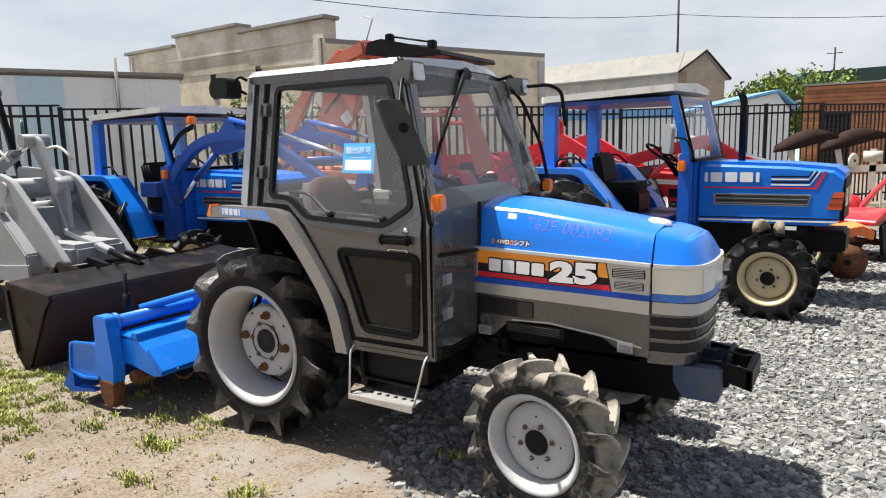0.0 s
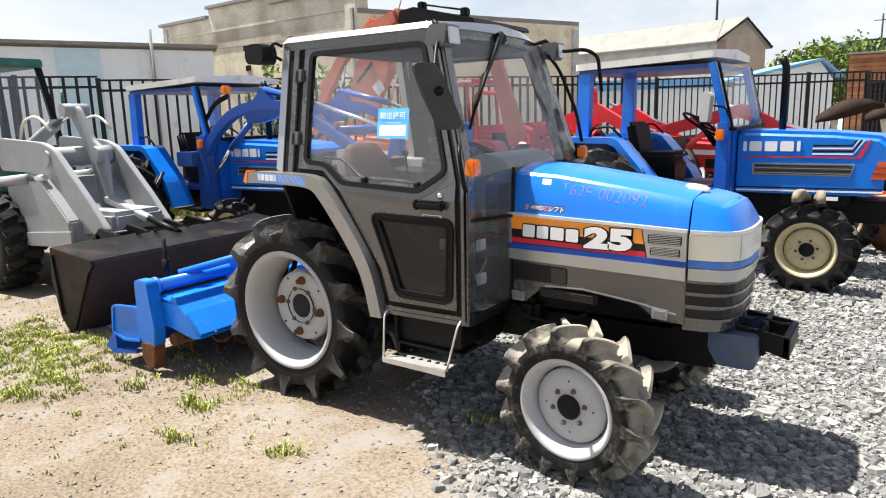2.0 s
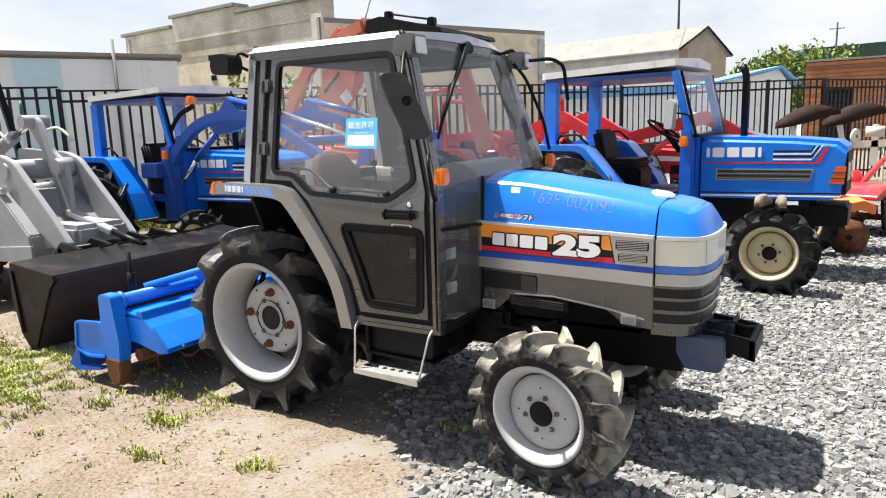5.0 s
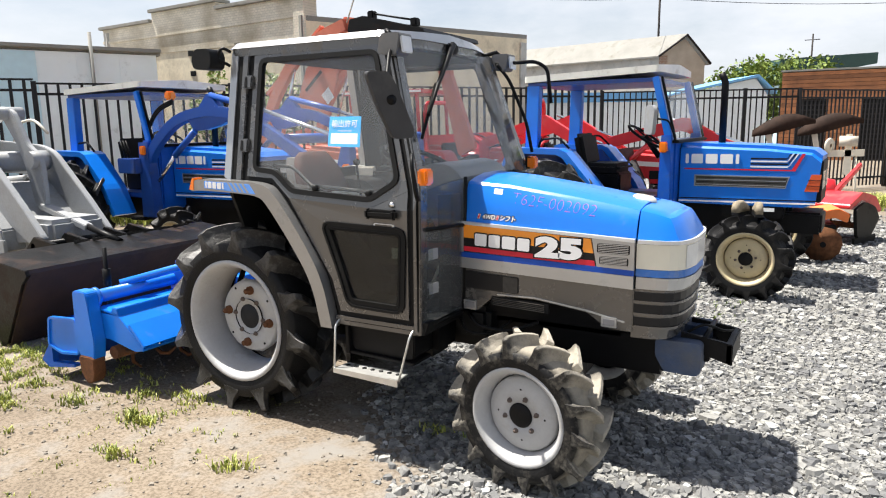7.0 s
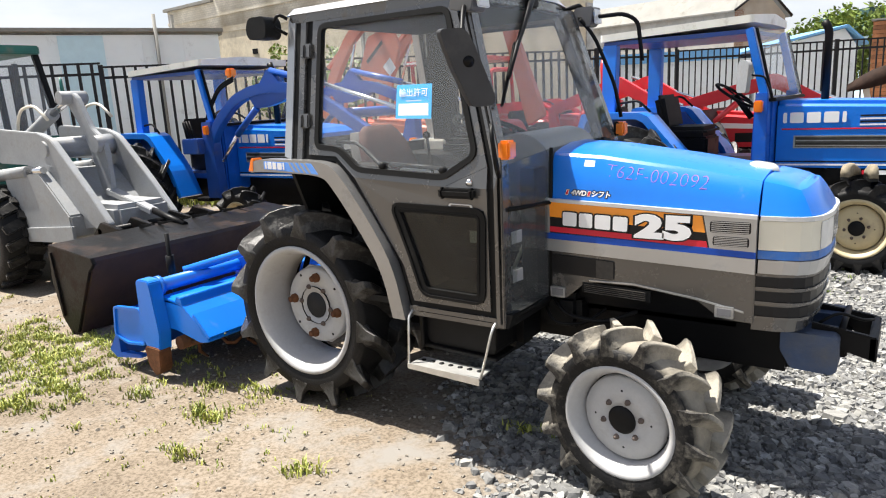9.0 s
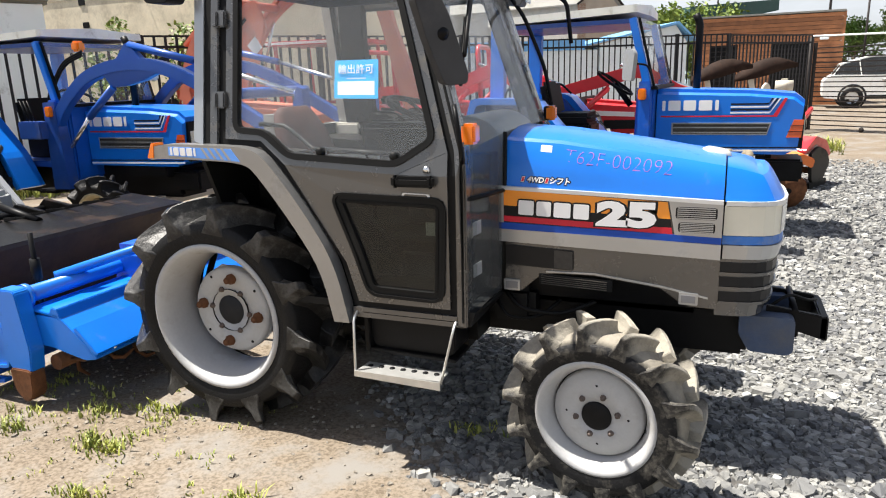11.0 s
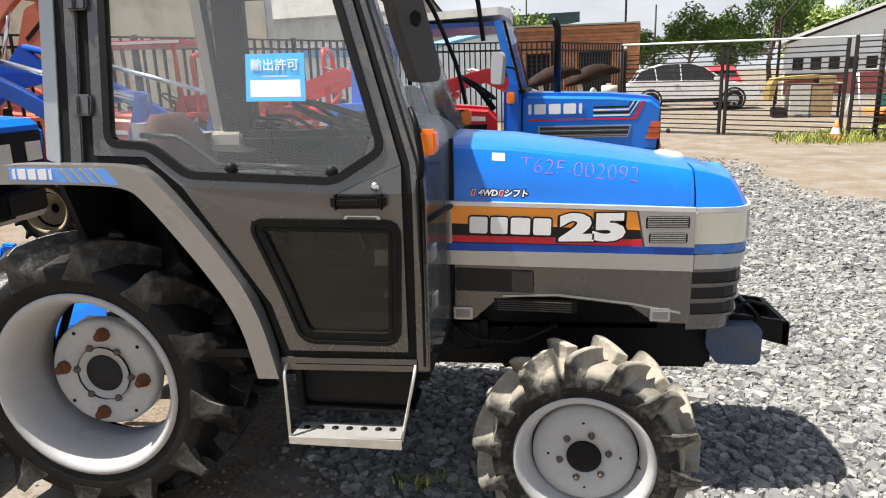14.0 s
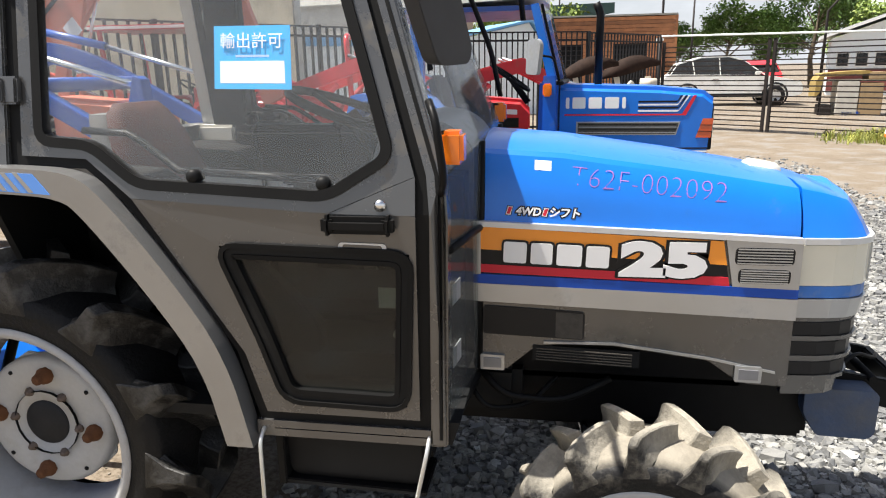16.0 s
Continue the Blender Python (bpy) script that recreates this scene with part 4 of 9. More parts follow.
def nose_cap_bm():
    """Blue nose: sides and raked front round a flat crowned top."""
    foot = [(2.008, 0.386), (2.09, 0.389), (2.140, 0.398), (2.172, 0.418), (2.194, 0.455), (2.208, 0.51), (2.216, 0.60)]
    rim = [(2.008, 0.433, 1.170), (2.060, 0.436, 1.160), (2.100, 0.440, 1.149), (2.126, 0.450, 1.140), (2.142, 0.490, 1.143), (2.151, 0.55, 1.149), (2.156, 0.62, 1.152)]
    b = bmesh.new()
    rings = []
    for k, out in ((0.0, 0.0), (0.35, 0.003), (0.70, 0.004), (0.92, 0.002), (1.0, 0.0)):
        near = [(a[0] + (c[0] - a[0]) * k + (out if i > 2 else 0), a[1] + (c[1] - a[1]) * k - (out if i < 4 else 0), 1.050 + (c[2] - 1.050) * k) for i, (a, c) in enumerate(zip(foot, rim))]
        rings.append(near)
    rings.append([(c[0] - (0.008 if i > 2 else 0), c[1] + 0.010, c[2] + 0.004) for i, c in enumerate(rim)])
    rings.append([(c[0] - (0.014 if i > 2 else 0), min(c[1] + 0.075, 0.645), c[2] + 0.013) for i, c in enumerate(rim)])
    rows = [[b.verts.new(p) for p in near] + [b.verts.new((x, 2 * YC - y, z)) for x, y, z in near[::-1]] for near in rings]
    for a, c in zip(rows, rows[1:]):
        for i in range(len(a) - 1):
            b.faces.new((a[i], a[i + 1], c[i + 1], c[i]))
    top, m_ = rows[-1], len(foot)
    for i in range(m_ - 1):
        b.faces.new((top[i], top[i + 1], top[2 * m_ - 2 - i], top[2 * m_ - 1 - i]))
    for i in range(m_ - 1):
        b.faces.new((rows[0][i + 1], rows[0][i], rows[0][2 * m_ - 1 - i], rows[0][2 * m_ - 2 - i]))
    b.faces.new([r[0] for r in rows] + [r[-1] for r in rows[::-1]])
    bmesh.ops.recalc_face_normals(b, faces=b.faces[:])
    return crisp(b)


part("nose_cap", nose_cap_bm(), BLUE, tr, "blue nose of the bonnet")
part("bonnet_latch", lathe([(0.0, 0.022), (0.03, 0.021), (0.042, 0.012), (0.046, 0.0)], 20, "z"), HEADLIGHT, hood, "clouded round cap", at=pose(1.966, 0.665, 1.193, 0, 10, 0) @ Matrix.Diagonal((1.25, 1, 1, 1)))
hood_tree = BVHTree.FromPolygons([v.co for v in hood.data.vertices], [p.vertices for p in hood.data.polygons])


def on_hood(bm, lift=0.0006):
    """Lays a flat mesh on the bonnet's near side, along y."""
    for v in bm.verts:
        hit = hood_tree.ray_cast(Vector((v.co.x, 0.0, v.co.z)), Vector((0, 1, 0)))[0]
        if hit:
            v.co.y = hit.y - lift
    return bm


def sheet_text(words, size, p, ux, uz, shear=0.0, offset=0.0, spacing=1.0, lift=0.0003):
    """Letters as a thin sheet on the bonnet, cut fine enough to follow it."""
    b = text_bm(words, size, 0.0, spacing, shear, offset)
    b = plate_text(p, ux, uz, b)
    bmesh.ops.triangulate(b, faces=b.faces[:])
    return on_hood(b, lift)


sq = bmesh.new()
bmesh.ops.create_grid(sq, x_segments=4, y_segments=3, size=0.5, matrix=Matrix(((0.044, 0, 0, 1.349), (0, 0, 1, 0.40), (-0.003, 0.025, 0, 1.232), (0, 0, 0, 1))))
part("label_sticker", on_hood(sq, 0.0004), DEC_WHITE, hood, "small white label")
part("marker_writing", sheet_text("T62F-002092", 0.074, (1.62, 0.40, 1.182), (1, 0.0, -0.11), (0.0, 0.0, 1), 0.14, -0.0021, 1.02), MARKER, hood, "handwritten red marker code")
for words, xx, zz, gap in (("4WD", 1.312, 1.112, 1.0), ("シフト", 1.408, 1.108, 0.9)):
    bd = part("badge", sheet_text(words, 0.029, (xx, 0.38, zz), (1, 0, -0.04), (0, 0, 1), 0.2, 0.0010, gap, 0.0011), DEC_WHITE, hood)
    part("badge_edge", sheet_text(words, 0.029, (xx, 0.38, zz), (1, 0, -0.04), (0, 0, 1), 0.2, 0.0042, gap, 0.0006), DEC_BLACK, bd)
    for m_, lift, grow in ((DEC_BLACK, 0.0006, 0.004), (DEC_WHITE, 0.0009, 0.0), (DEC_RED, 0.0012, -0.004)):
        mk = bmesh.new()
        bmesh.ops.create_grid(mk, x_segments=3, y_segments=3, size=0.5, matrix=Matrix(((0.013 + grow, 0.006, 0, xx - 0.050), (0, 0, 1, 0.40), (-0.001, 0.022 + grow, 0, zz + 0.003), (0, 0, 0, 1))))
        part("badge_mark", on_hood(mk, lift), m_, bd)


def nose_plan(grow=0.0, nose=0.0):
    """Plan of the front end, from one side round the nose to the other."""
    half = [(2.006, 0.380), (2.09, 0.386), (2.140, 0.398), (2.174, 0.420), (2.196, 0.455), (2.210, 0.51), (2.219, 0.58)]
    half = [(x + nose, y - grow) for x, y in half]
    return half + [(x, 2 * YC - y) for x, y in half[::-1]]


def nose_band(z0, z1, m_, grow=0.0, nose=0.0, name="band", lab="", taper=0.0, skip=0, parent=None):
    plan = nose_plan(grow, nose)
    plan = plan[skip:len(plan) - skip]
    lo = [(x - taper * max(0, (x - 2.0) / 0.2), y, z0) for x, y in plan]
    hi = [(x, y, z1) for x, y in plan]
    lo2 = [(x - 0.03 * (x > 2.02), y + (0.03 if y < YC else -0.03), z) for x, y, z in lo]
    hi2 = [(x - 0.03 * (x > 2.02), y + (0.03 if y < YC else -0.03), z) for x, y, z in hi]
    b = bmesh.new()
    rows = [[b.verts.new(p) for p in line] for line in (lo, hi, hi2, lo2)]
    for a, c in zip(rows, rows[1:] + rows[:1]):
        for i in range(len(lo) - 1):
            b.faces.new((a[i], a[i + 1], c[i + 1], c[i]))
    for i in (0, -1):
        b.faces.new([r[i] for r in rows])
    bmesh.ops.recalc_face_normals(b, faces=b.faces[:])
    return part(name, b, m_, parent or tr, lab)


nose_band(1.036, 1.052, TRIM, 0.006, 0.006, "nose_trim")
hl_ = nose_band(0.927, 1.034, HEADLIGHT, 0.002, 0.002, "headlight", "clouded yellowish wrap-round headlight")
nose_band(0.932, 1.029, mat_lens, 0.006, 0.005, "lamp_glass", "clear front lamp glass", skip=4, parent=hl_)
nose_band(0.893, 0.925, FADED_BLUE, 0.0, 0.0, "nose_band", "faded blue band")
nose_band(0.840, 0.891, SILVER, 0.004, 0.004, "nose_band", taper=0.01)
grille = nose_band(0.62, 0.838, BRONZE, -0.002, -0.012, "grille_shell", "bronze-grey front grille with dark slots", taper=0.03)
for z0 in (0.790, 0.735, 0.678):
    nose_band(z0, z0 + 0.036, DEC_BLACK, 0.002, -0.008 - (0.838 - z0) * 0.10, "grille_slot")
    nose_band(z0 - 0.012, z0 - 0.001, BRONZE, 0.006, -0.003 - (0.838 - z0) * 0.10, "grille_bar")
part("nose_core", box(1.98, 2.14, 0.44, 0.90, 0.62, 1.06, 0.02), BLACK, tr)

# front weight bracket
part("bumper_casting", prism(rounded([(2.085, 0.605), (2.085, 0.53), (2.125, 0.462), (2.26, 0.458), (2.278, 0.475), (2.278, 0.592), (2.262, 0.605)], 0.014), 0.455, 0.60, 0.012), BLUE_STEEL, tr, "blue-grey cast front bracket")
part("bumper_casting", prism(rounded([(2.085, 0.605), (2.085, 0.53), (2.125, 0.462), (2.26, 0.458), (2.278, 0.475), (2.278, 0.592), (2.262, 0.605)], 0.014), 0.74, 0.885, 0.012), BLUE_STEEL, tr)
for yy in (0.535, 0.80):
    part("weight_hanger", prism([(2.18, 0.565), (2.395, 0.505), (2.395, 0.595), (2.36, 0.605), (2.18, 0.63)], yy - 0.01, yy + 0.012, 0.003), BLACK, tr)
part("weight_bar", box(2.365, 2.395, 0.525, 0.812, 0.51, 0.60, 0.006), BLACK, tr)
part("weight_rod", tube([(2.28, 0.51, 0.615), (2.28, 0.83, 0.615)], 0.012), BLACK, tr)
part("bracket_floor", box(2.08, 2.30, 0.545, 0.795, 0.50, 0.55, 0.006), BLACK, tr)
part("cable", tube(arc_path([(2.20, 0.56, 0.62), (2.26, 0.60, 0.66), (2.34, 0.66, 0.62), (2.37, 0.72, 0.61)], 0.05), 0.006), RUBBER_SEAL, tr)

# ---- cab ----
UNDERCOAT = mat("dusty_black_undercoat", (0.012, 0.0115, 0.011), 0.8, vary=0.3, scale=5, dirt=0.4, dirt_color=(0.03, 0.027, 0.023), dirt_scale=4, bump=0.2, spec=0.1)
LAMP_GREY = mat("dark_grey_lamp_plastic", (0.10, 0.10, 0.10), 0.45, vary=0.15, dirt=0.2)
FENDER = mat("dull_silver_fender_paint", (0.31, 0.31, 0.31), 0.28, metal=0.65, vary=0.1, scale=3, dirt=0.25, dirt_color=(0.2, 0.185, 0.16), dirt_scale=6, coat=0.2)
WIN = [(0.148, 1.878), (0.150, 1.335), (0.285, 1.325), (0.405, 1.235), (0.870, 1.210), (1.018, 1.300), (0.850, 1.878)]
LOWIN = [(0.605, 1.085), (1.055, 1.075), (1.038, 0.703), (0.742, 0.708), (0.690, 0.87)]
for flip in (False, True):
    WINr = rounded(WIN, 0.035)
    lw = rounded(LOWIN, 0.04)
    # the door skin is a frame round the upper pane and a panel round the lower one

    def strip(outer, inner, d0, d1):
        bb = ring_prism(outer, inner, d0, d1)
        return lean_in(bb, flip)

    up_out = [(0.098, 1.915), (0.098, 1.300), (0.27, 1.292), (0.385, 1.200), (0.872, 1.172), (1.074, 1.255), (0.885, 1.915)]
    dn_out = [(0.386, 1.199), (1.076, 1.168), (1.074, 0.665), (0.685, 0.665), (0.640, 0.82)]
    k_in = [(0.600, 1.09), (1.06, 1.08), (1.043, 0.698), (0.737, 0.702), (0.684, 0.87)]
    door = part("door", strip(up_out, WIN, 0.0, 0.03), BRONZE, tr, "bronze-grey cab door with tall glass")
    part("door_panel", strip(dn_out, k_in, 0.0, 0.03), BRONZE, door)
    part("door_panel", lean_in(prism([(0.873, 1.171), (1.076, 1.169), (1.075, 1.254)], 0.0, 0.03), flip), BRONZE, door)
    part("window_seal", strip(inset(WINr, -0.012), inset(WINr, 0.012), -0.008, 0.02), RUBBER_SEAL, door)
    part("window_glass", lean_in(prism(WINr, 0.008, 0.012), flip), GLASS, door).visible_shadow = False
    part("window_seal", strip(inset(lw, -0.016), inset(lw, -0.004), -0.010, 0.02), RUBBER_SEAL, door)
    part("pane_frame", strip(inset(lw, -0.0035), inset(lw, 0.012), -0.003, 0.02), DARK, door)
    part("window_seal", strip(inset(lw, 0.0125), inset(lw, 0.024), -0.006, 0.02), RUBBER_SEAL, door)
    part("lower_glass", lean_in(prism(lw, 0.008, 0.012), flip), GLASS_DK, door, "smoked lower door pane").visible_shadow = False
    # door gap towards the fender
    part("door_gap", strip([(0.060, 1.925), (0.060, 1.272), (0.262, 1.268), (0.350, 1.200), (0.498, 1.015), (0.615, 0.82), (0.662, 0.64), (0.70, 0.64), (1.10, 0.64), (1.108, 1.17), (1.100, 1.26), (0.90, 1.925)], [(0.098, 1.914), (0.098, 1.300), (0.27, 1.292), (0.382, 1.200), (0.520, 1.02), (0.640, 0.82), (0.686, 0.666), (0.72, 0.666), (1.074, 0.666), (1.076, 1.17), (1.073, 1.26), (0.884, 1.914)], 0.010, 0.05), RUBBER_SEAL, tr)
    part("door_sill", strip([(0.655, 0.640), (1.125, 0.640), (1.125, 0.598), (0.655, 0.598)], [(0.70, 0.621), (1.09, 0.621), (1.09, 0.618), (0.70, 0.618)], 0.0, 0.06), BRONZE, tr)
    # front pillar and rear posts
    part("front_pillar", lean_in(prism(cut_z([(1.100, 0.600), (1.108, 1.17), (1.100, 1.26), (0.902, 1.925), (0.945, 1.925), (1.140, 1.27), (1.150, 1.17), (1.142, 0.600)], 1.17), -0.004, 0.055, 0.004), flip), BRONZE, tr, "bronze-grey front cab pillar")
    part("pillar_trim", lean_in(prism(cut_z([(1.122, 0.62), (1.128, 1.17), (1.120, 1.26), (0.920, 1.92), (0.928, 1.92), (1.129, 1.26), (1.137, 1.17), (1.130, 0.62)], 1.17), -0.007, 0.0), flip), RUBBER_SEAL, tr)
    part("hinge_post", lean_in(prism([(0.018, 1.27), (0.060, 1.27), (0.060, 1.925), (0.018, 1.925)], -0.002, 0.05, 0.004), flip), BRONZE, tr)
    part("post_seal", lean_in(prism([(-0.012, 1.272), (0.017, 1.272), (0.017, 1.93), (-0.012, 1.93)], 0.002, 0.05), flip), RUBBER_SEAL, tr)
    part("rear_post", lean_in(prism(rounded([(-0.062, 1.29), (-0.013, 1.275), (-0.013, 1.93), (-0.062, 1.93)], 0.01), -0.004, 0.05, 0.006), flip), SILVER, tr, "silver rear cab post")
    for zz in (1.455, 1.772):
        hg = part("door_hinge", lean_in(box(0.038, 0.105, -0.020, 0.004, zz - 0.033, zz + 0.033, 0.006), flip), BRONZE, door)
        part("hinge_pin", lean_in(box(0.058, 0.072, -0.030, -0.016, zz - 0.028, zz + 0.028, 0.004), flip), BRONZE, hg)
    hd = part("door_handle", lean_in(box(0.872, 1.024, -0.034, 0.0, 1.130, 1.170, 0.012), flip), RUBBER_SEAL, door, "black plastic door handle")
    for xx in (0.878, 1.018):
        part("handle_end", lean_in(box(xx - 0.013, xx + 0.013, -0.038, 0.0, 1.127, 1.174, 0.010), flip), RUBBER_SEAL, hd)
    part("handle_cup", lean_in(prism(rounded([(0.895, 1.082), (1.008, 1.080), (1.008, 1.104), (0.895, 1.106)], 0.011), -0.003, 0.0), flip), TRIM, door)
    part("handle_cup", lean_in(prism(rounded([(0.905, 1.086), (0.998, 1.084), (0.998, 1.100), (0.905, 1.102)], 0.007), -0.004, 0.0), flip), BRONZE, door)
    part("door_lock", moved(lathe([(0.0, -0.012), (0.013, -0.010), (0.014, 0.0)], 16), pose(0.997, side_y(1.192) if not flip else 2 * YC - side_y(1.192), 1.192) @ Matrix.Diagonal((1, -1 if flip else 1, 1, 1))), CHROME, door)
    # inner latch bar at the foot of the pane
    part("latch_bar", lean_in(tube([(0.545, 0.055, 1.255), (0.86, 0.055, 1.238)], 0.010), flip), BLACK, door)
    part("latch_arm", lean_in(tube([(0.225, 0.055, 1.354), (0.345, 0.055, 1.347), (0.385, 0.055, 1.325), (0.479, 0.055, 1.258), (0.545, 0.055, 1.255)], 0.009), flip), BLACK, door)
    for xx, zz in ((0.545, 1.253), (0.862, 1.238)):
        part("latch_knob", moved(lathe([(0.0, -0.010), (0.013, -0.009), (0.017, 0.0), (0.017, 0.03)], 16), pose(xx, (side_y(zz) + 0.0) if not flip else 2 * YC - side_y(zz), zz) @ Matrix.Diagonal((1, -1 if flip else 1, 1, 1))), DARK, door)
    if not flip:
        part("pane_sticker", lean_in(prism([(1.0 - 0.02, 0.945), (0.985 + 0.045, 0.945), (0.985 + 0.045, 0.995), (0.98, 0.995)], 0.014, 0.0155)), PAPER_WHITE, door)
        st = part("window_notice", lean_in(prism([(0.597, 1.450), (0.785, 1.446), (0.782, 1.588), (0.598, 1.590)], 0.014, 0.0155)), PAPER_BLUE, door, "blue printed notice behind the door pane")
        part("notice_field", lean_in(prism([(0.612, 1.463), (0.770, 1.460), (0.768, 1.510), (0.612, 1.512)], 0.0137, 0.0142)), PAPER_WHITE, st)
        part("notice_writing", plate_text((0.690, side_y(1.553) + 0.0124, 1.553), (1, 0, -0.015), (0, 0.175, 1), text_bm("輸出許可", 0.038, 0.0003, 1.02)), PAPER_WHITE, st, "white printed characters")
        part("notice_line", lean_in(prism([(0.650, 1.520), (0.732, 1.519), (0.732, 1.524), (0.650, 1.525)], 0.0137, 0.0142)), PAPER_PALE, st)
    # fender over the rear wheel
    OUT = [(-0.262, 1.232), (-0.235, 1.285), (0.09, 1.278), (0.262, 1.268), (0.335, 1.212), (0.49, 1.01), (0.605, 0.82), (0.655, 0.58)]
    INN = [(-0.255, 1.215), (-0.20, 1.222), (0.08, 1.216), (0.225, 1.205), (0.275, 1.165), (0.425, 0.97), (0.540, 0.79), (0.585, 0.58)]
    fd = part("fender", bent_strip(eased(OUT), eased(INN), -0.005 if not flip else 2 * YC + 0.005, 0.055 if not flip else 2 * YC - 0.055), FENDER, tr, "silver fender edge over the rear wheel")
    inner = [(-0.20, 1.216), (0.08, 1.212), (0.225, 1.20), (0.275, 1.16), (0.425, 0.965), (0.540, 0.785), (0.585, 0.58), (0.60, 0.58), (0.555, 0.80), (0.44, 0.98), (0.29, 1.175), (0.235, 1.215), (0.08, 1.226), (-0.20, 1.230)]
    part("wheel_arch", bent_strip(inner[:7], inner[:6:-1], 0.05 if not flip else 2 * YC - 0.05, 0.45 if not flip else 2 * YC - 0.45), UNDERCOAT, fd)
    part("arch_wall", prism([(-0.04, 1.225), (0.08, 1.222), (0.235, 1.21), (0.29, 1.17), (0.44, 0.975), (0.555, 0.79), (0.60, 0.58), (0.30, 0.55), (-0.04, 0.7)], 0.425 if not flip else 2 * YC - 0.425, 0.445 if not flip else 2 * YC - 0.445), UNDERCOAT, fd)
    part("tail_lens", prism([(-0.275, 1.222), (-0.246, 1.286), (-0.226, 1.286), (-0.235, 1.218)], -0.008 if not flip else 2 * YC + 0.008, 0.05 if not flip else 2 * YC - 0.05, 0.004), ORANGE, fd)
    yd = -0.005 if not flip else 2 * YC + 0.005
    sg = -1 if not flip else 1
    part("fender_decal", prism([(-0.155, 1.235), (0.205, 1.214), (0.165, 1.264), (-0.155, 1.272)], yd + sg * 0.0015, yd), DEC_LBLUE, fd)
    for q in range(4):
        part("decal_stripe", prism([(0.045 + q * 0.035, 1.226 - q * 0.002), (0.058 + q * 0.035, 1.225 - q * 0.002), (0.028 + q * 0.033, 1.266), (0.015 + q * 0.033, 1.267)], yd + sg * 0.003, yd), SILVER, fd)
    bars_word(fd, "maker_block", (0.010, 0.026, 0.026, 0.028, 0.010), 0.008, 0.032, (-0.075, yd + sg * 0.0015, 1.2515), (1 if not flip else -1, 0, -0.03), (0, 0, 1), DEC_WHITE, "maker's word as plain white blocks")
    # turn lamp on the pillar
    ind = part("turn_lamp", moved(box(-0.020, 0.032, -0.062, 0.0, -0.036, 0.036, 0.009), pose(1.155, 0.085 if not flip else 2 * YC - 0.085 + 0.06, 1.320)), ORANGE, tr, "orange turn lamp")
    part("lamp_base", box(1.128, 1.16, (0.055 if not flip else 2 * YC - 0.085), (0.085 if not flip else 2 * YC - 0.055), 1.285, 1.355, 0.005), BLACK, ind)
    # work lamp at the roof's front corner
    yw = 0.10 if not flip else 2 * YC - 0.10
    wl_ = part("work_lamp", moved(prism(rounded([(-0.05, -0.04), (0.055, -0.055), (0.075, 0.045), (-0.03, 0.045)], 0.02), -0.052, 0.052, 0.014), pose(0.975, yw, 1.895)), LAMP_GREY, tr, "grey square work lamp")
    part("lamp_lens", moved(box(-0.004, 0.006, -0.042, 0.042, -0.038, 0.038, 0.004), pose(1.048, yw, 1.892, 0, -8, 0)), mat_lens, wl_)
    part("lamp_bracket", tube([(0.90, yw + (0.09 if not flip else -0.09), 1.93), (0.95, yw, 1.955), (0.975, yw, 1.93)], 0.012), BLACK, wl_)
    # step
    if not flip:
        stp = part("step", prism([(0.690, -0.05), (1.052, -0.035), (1.045, 0.055), (0.70, 0.055)], 0.392, 0.398, axis="z"), ALU, tr, "perforated metal boarding step")
        part("step_lip", prism([(0.688, 0.378), (1.054, 0.368), (1.054, 0.400), (0.688, 0.402)], -0.052, -0.046), ALU, stp)
        for q in range(7):
            part("step_hole", moved(lathe([(0.0, 0.0035), (0.011, 0.0035), (0.012, 0.0)], 12, "z"), pose(0.725 + q * 0.048, 0.02, 0.3975)), BLACK, stp)
        part("step_hanger", tube(arc_path([(0.672, 0.05, 0.63), (0.672, 0.00, 0.60), (0.690, -0.045, 0.392)], 0.02), 0.0055), ALU, stp)
        part("step_hanger", tube(arc_path([(1.095, 0.05, 0.63), (1.095, 0.00, 0.60), (1.052, -0.035, 0.390)], 0.02), 0.0055), ALU, stp)
        part("step_box", prism(rounded([(0.69, 0.625), (1.075, 0.625), (1.068, 0.455), (0.715, 0.46)], 0.03), 0.075, 0.22, 0.01), BLACK, tr, "black box under the sill")
        part("box_lip", prism([(0.690, 0.462), (1.080, 0.452), (1.080, 0.438), (0.690, 0.446)], 0.055, 0.22, 0.003), BLACK, tr)
        part("box_side", prism([(0.690, 0.625), (0.712, 0.625), (0.712, 0.446), (0.690, 0.446)], 0.050, 0.22, 0.003), BLACK, tr)

# roof
roof_o = rounded([(-0.075, 0.145), (0.905, 0.150), (0.965, 0.40), (0.975, 0.67), (0.965, 0.94), (0.905, 1.19), (-0.075, 1.195)], 0.04)
rb_ = prism(roof_o, 1.944, 1.974, axis="z")
for v in rb_.verts:
    if v.co.z > 1.96:
        v.co.x, v.co.y = 0.44 + (v.co.x - 0.44) * 0.955, YC + (v.co.y - YC) * 0.955
        v.co.z += 0.02 * (1 - abs(v.co.y - YC) / 0.5)
bmesh.ops.poke(rb_, faces=[f for f in rb_.faces if all(v.co.z > 1.96 for v in f.verts)])
bmesh.ops.recalc_face_normals(rb_, faces=rb_.faces[:])
part("roof", rb_, SILVER, tr, "grey cab roof, lighter on top")
part("roof_edge", prism(inset(roof_o, 0.010), 1.905, 1.945, axis="z"), BRONZE, tr)
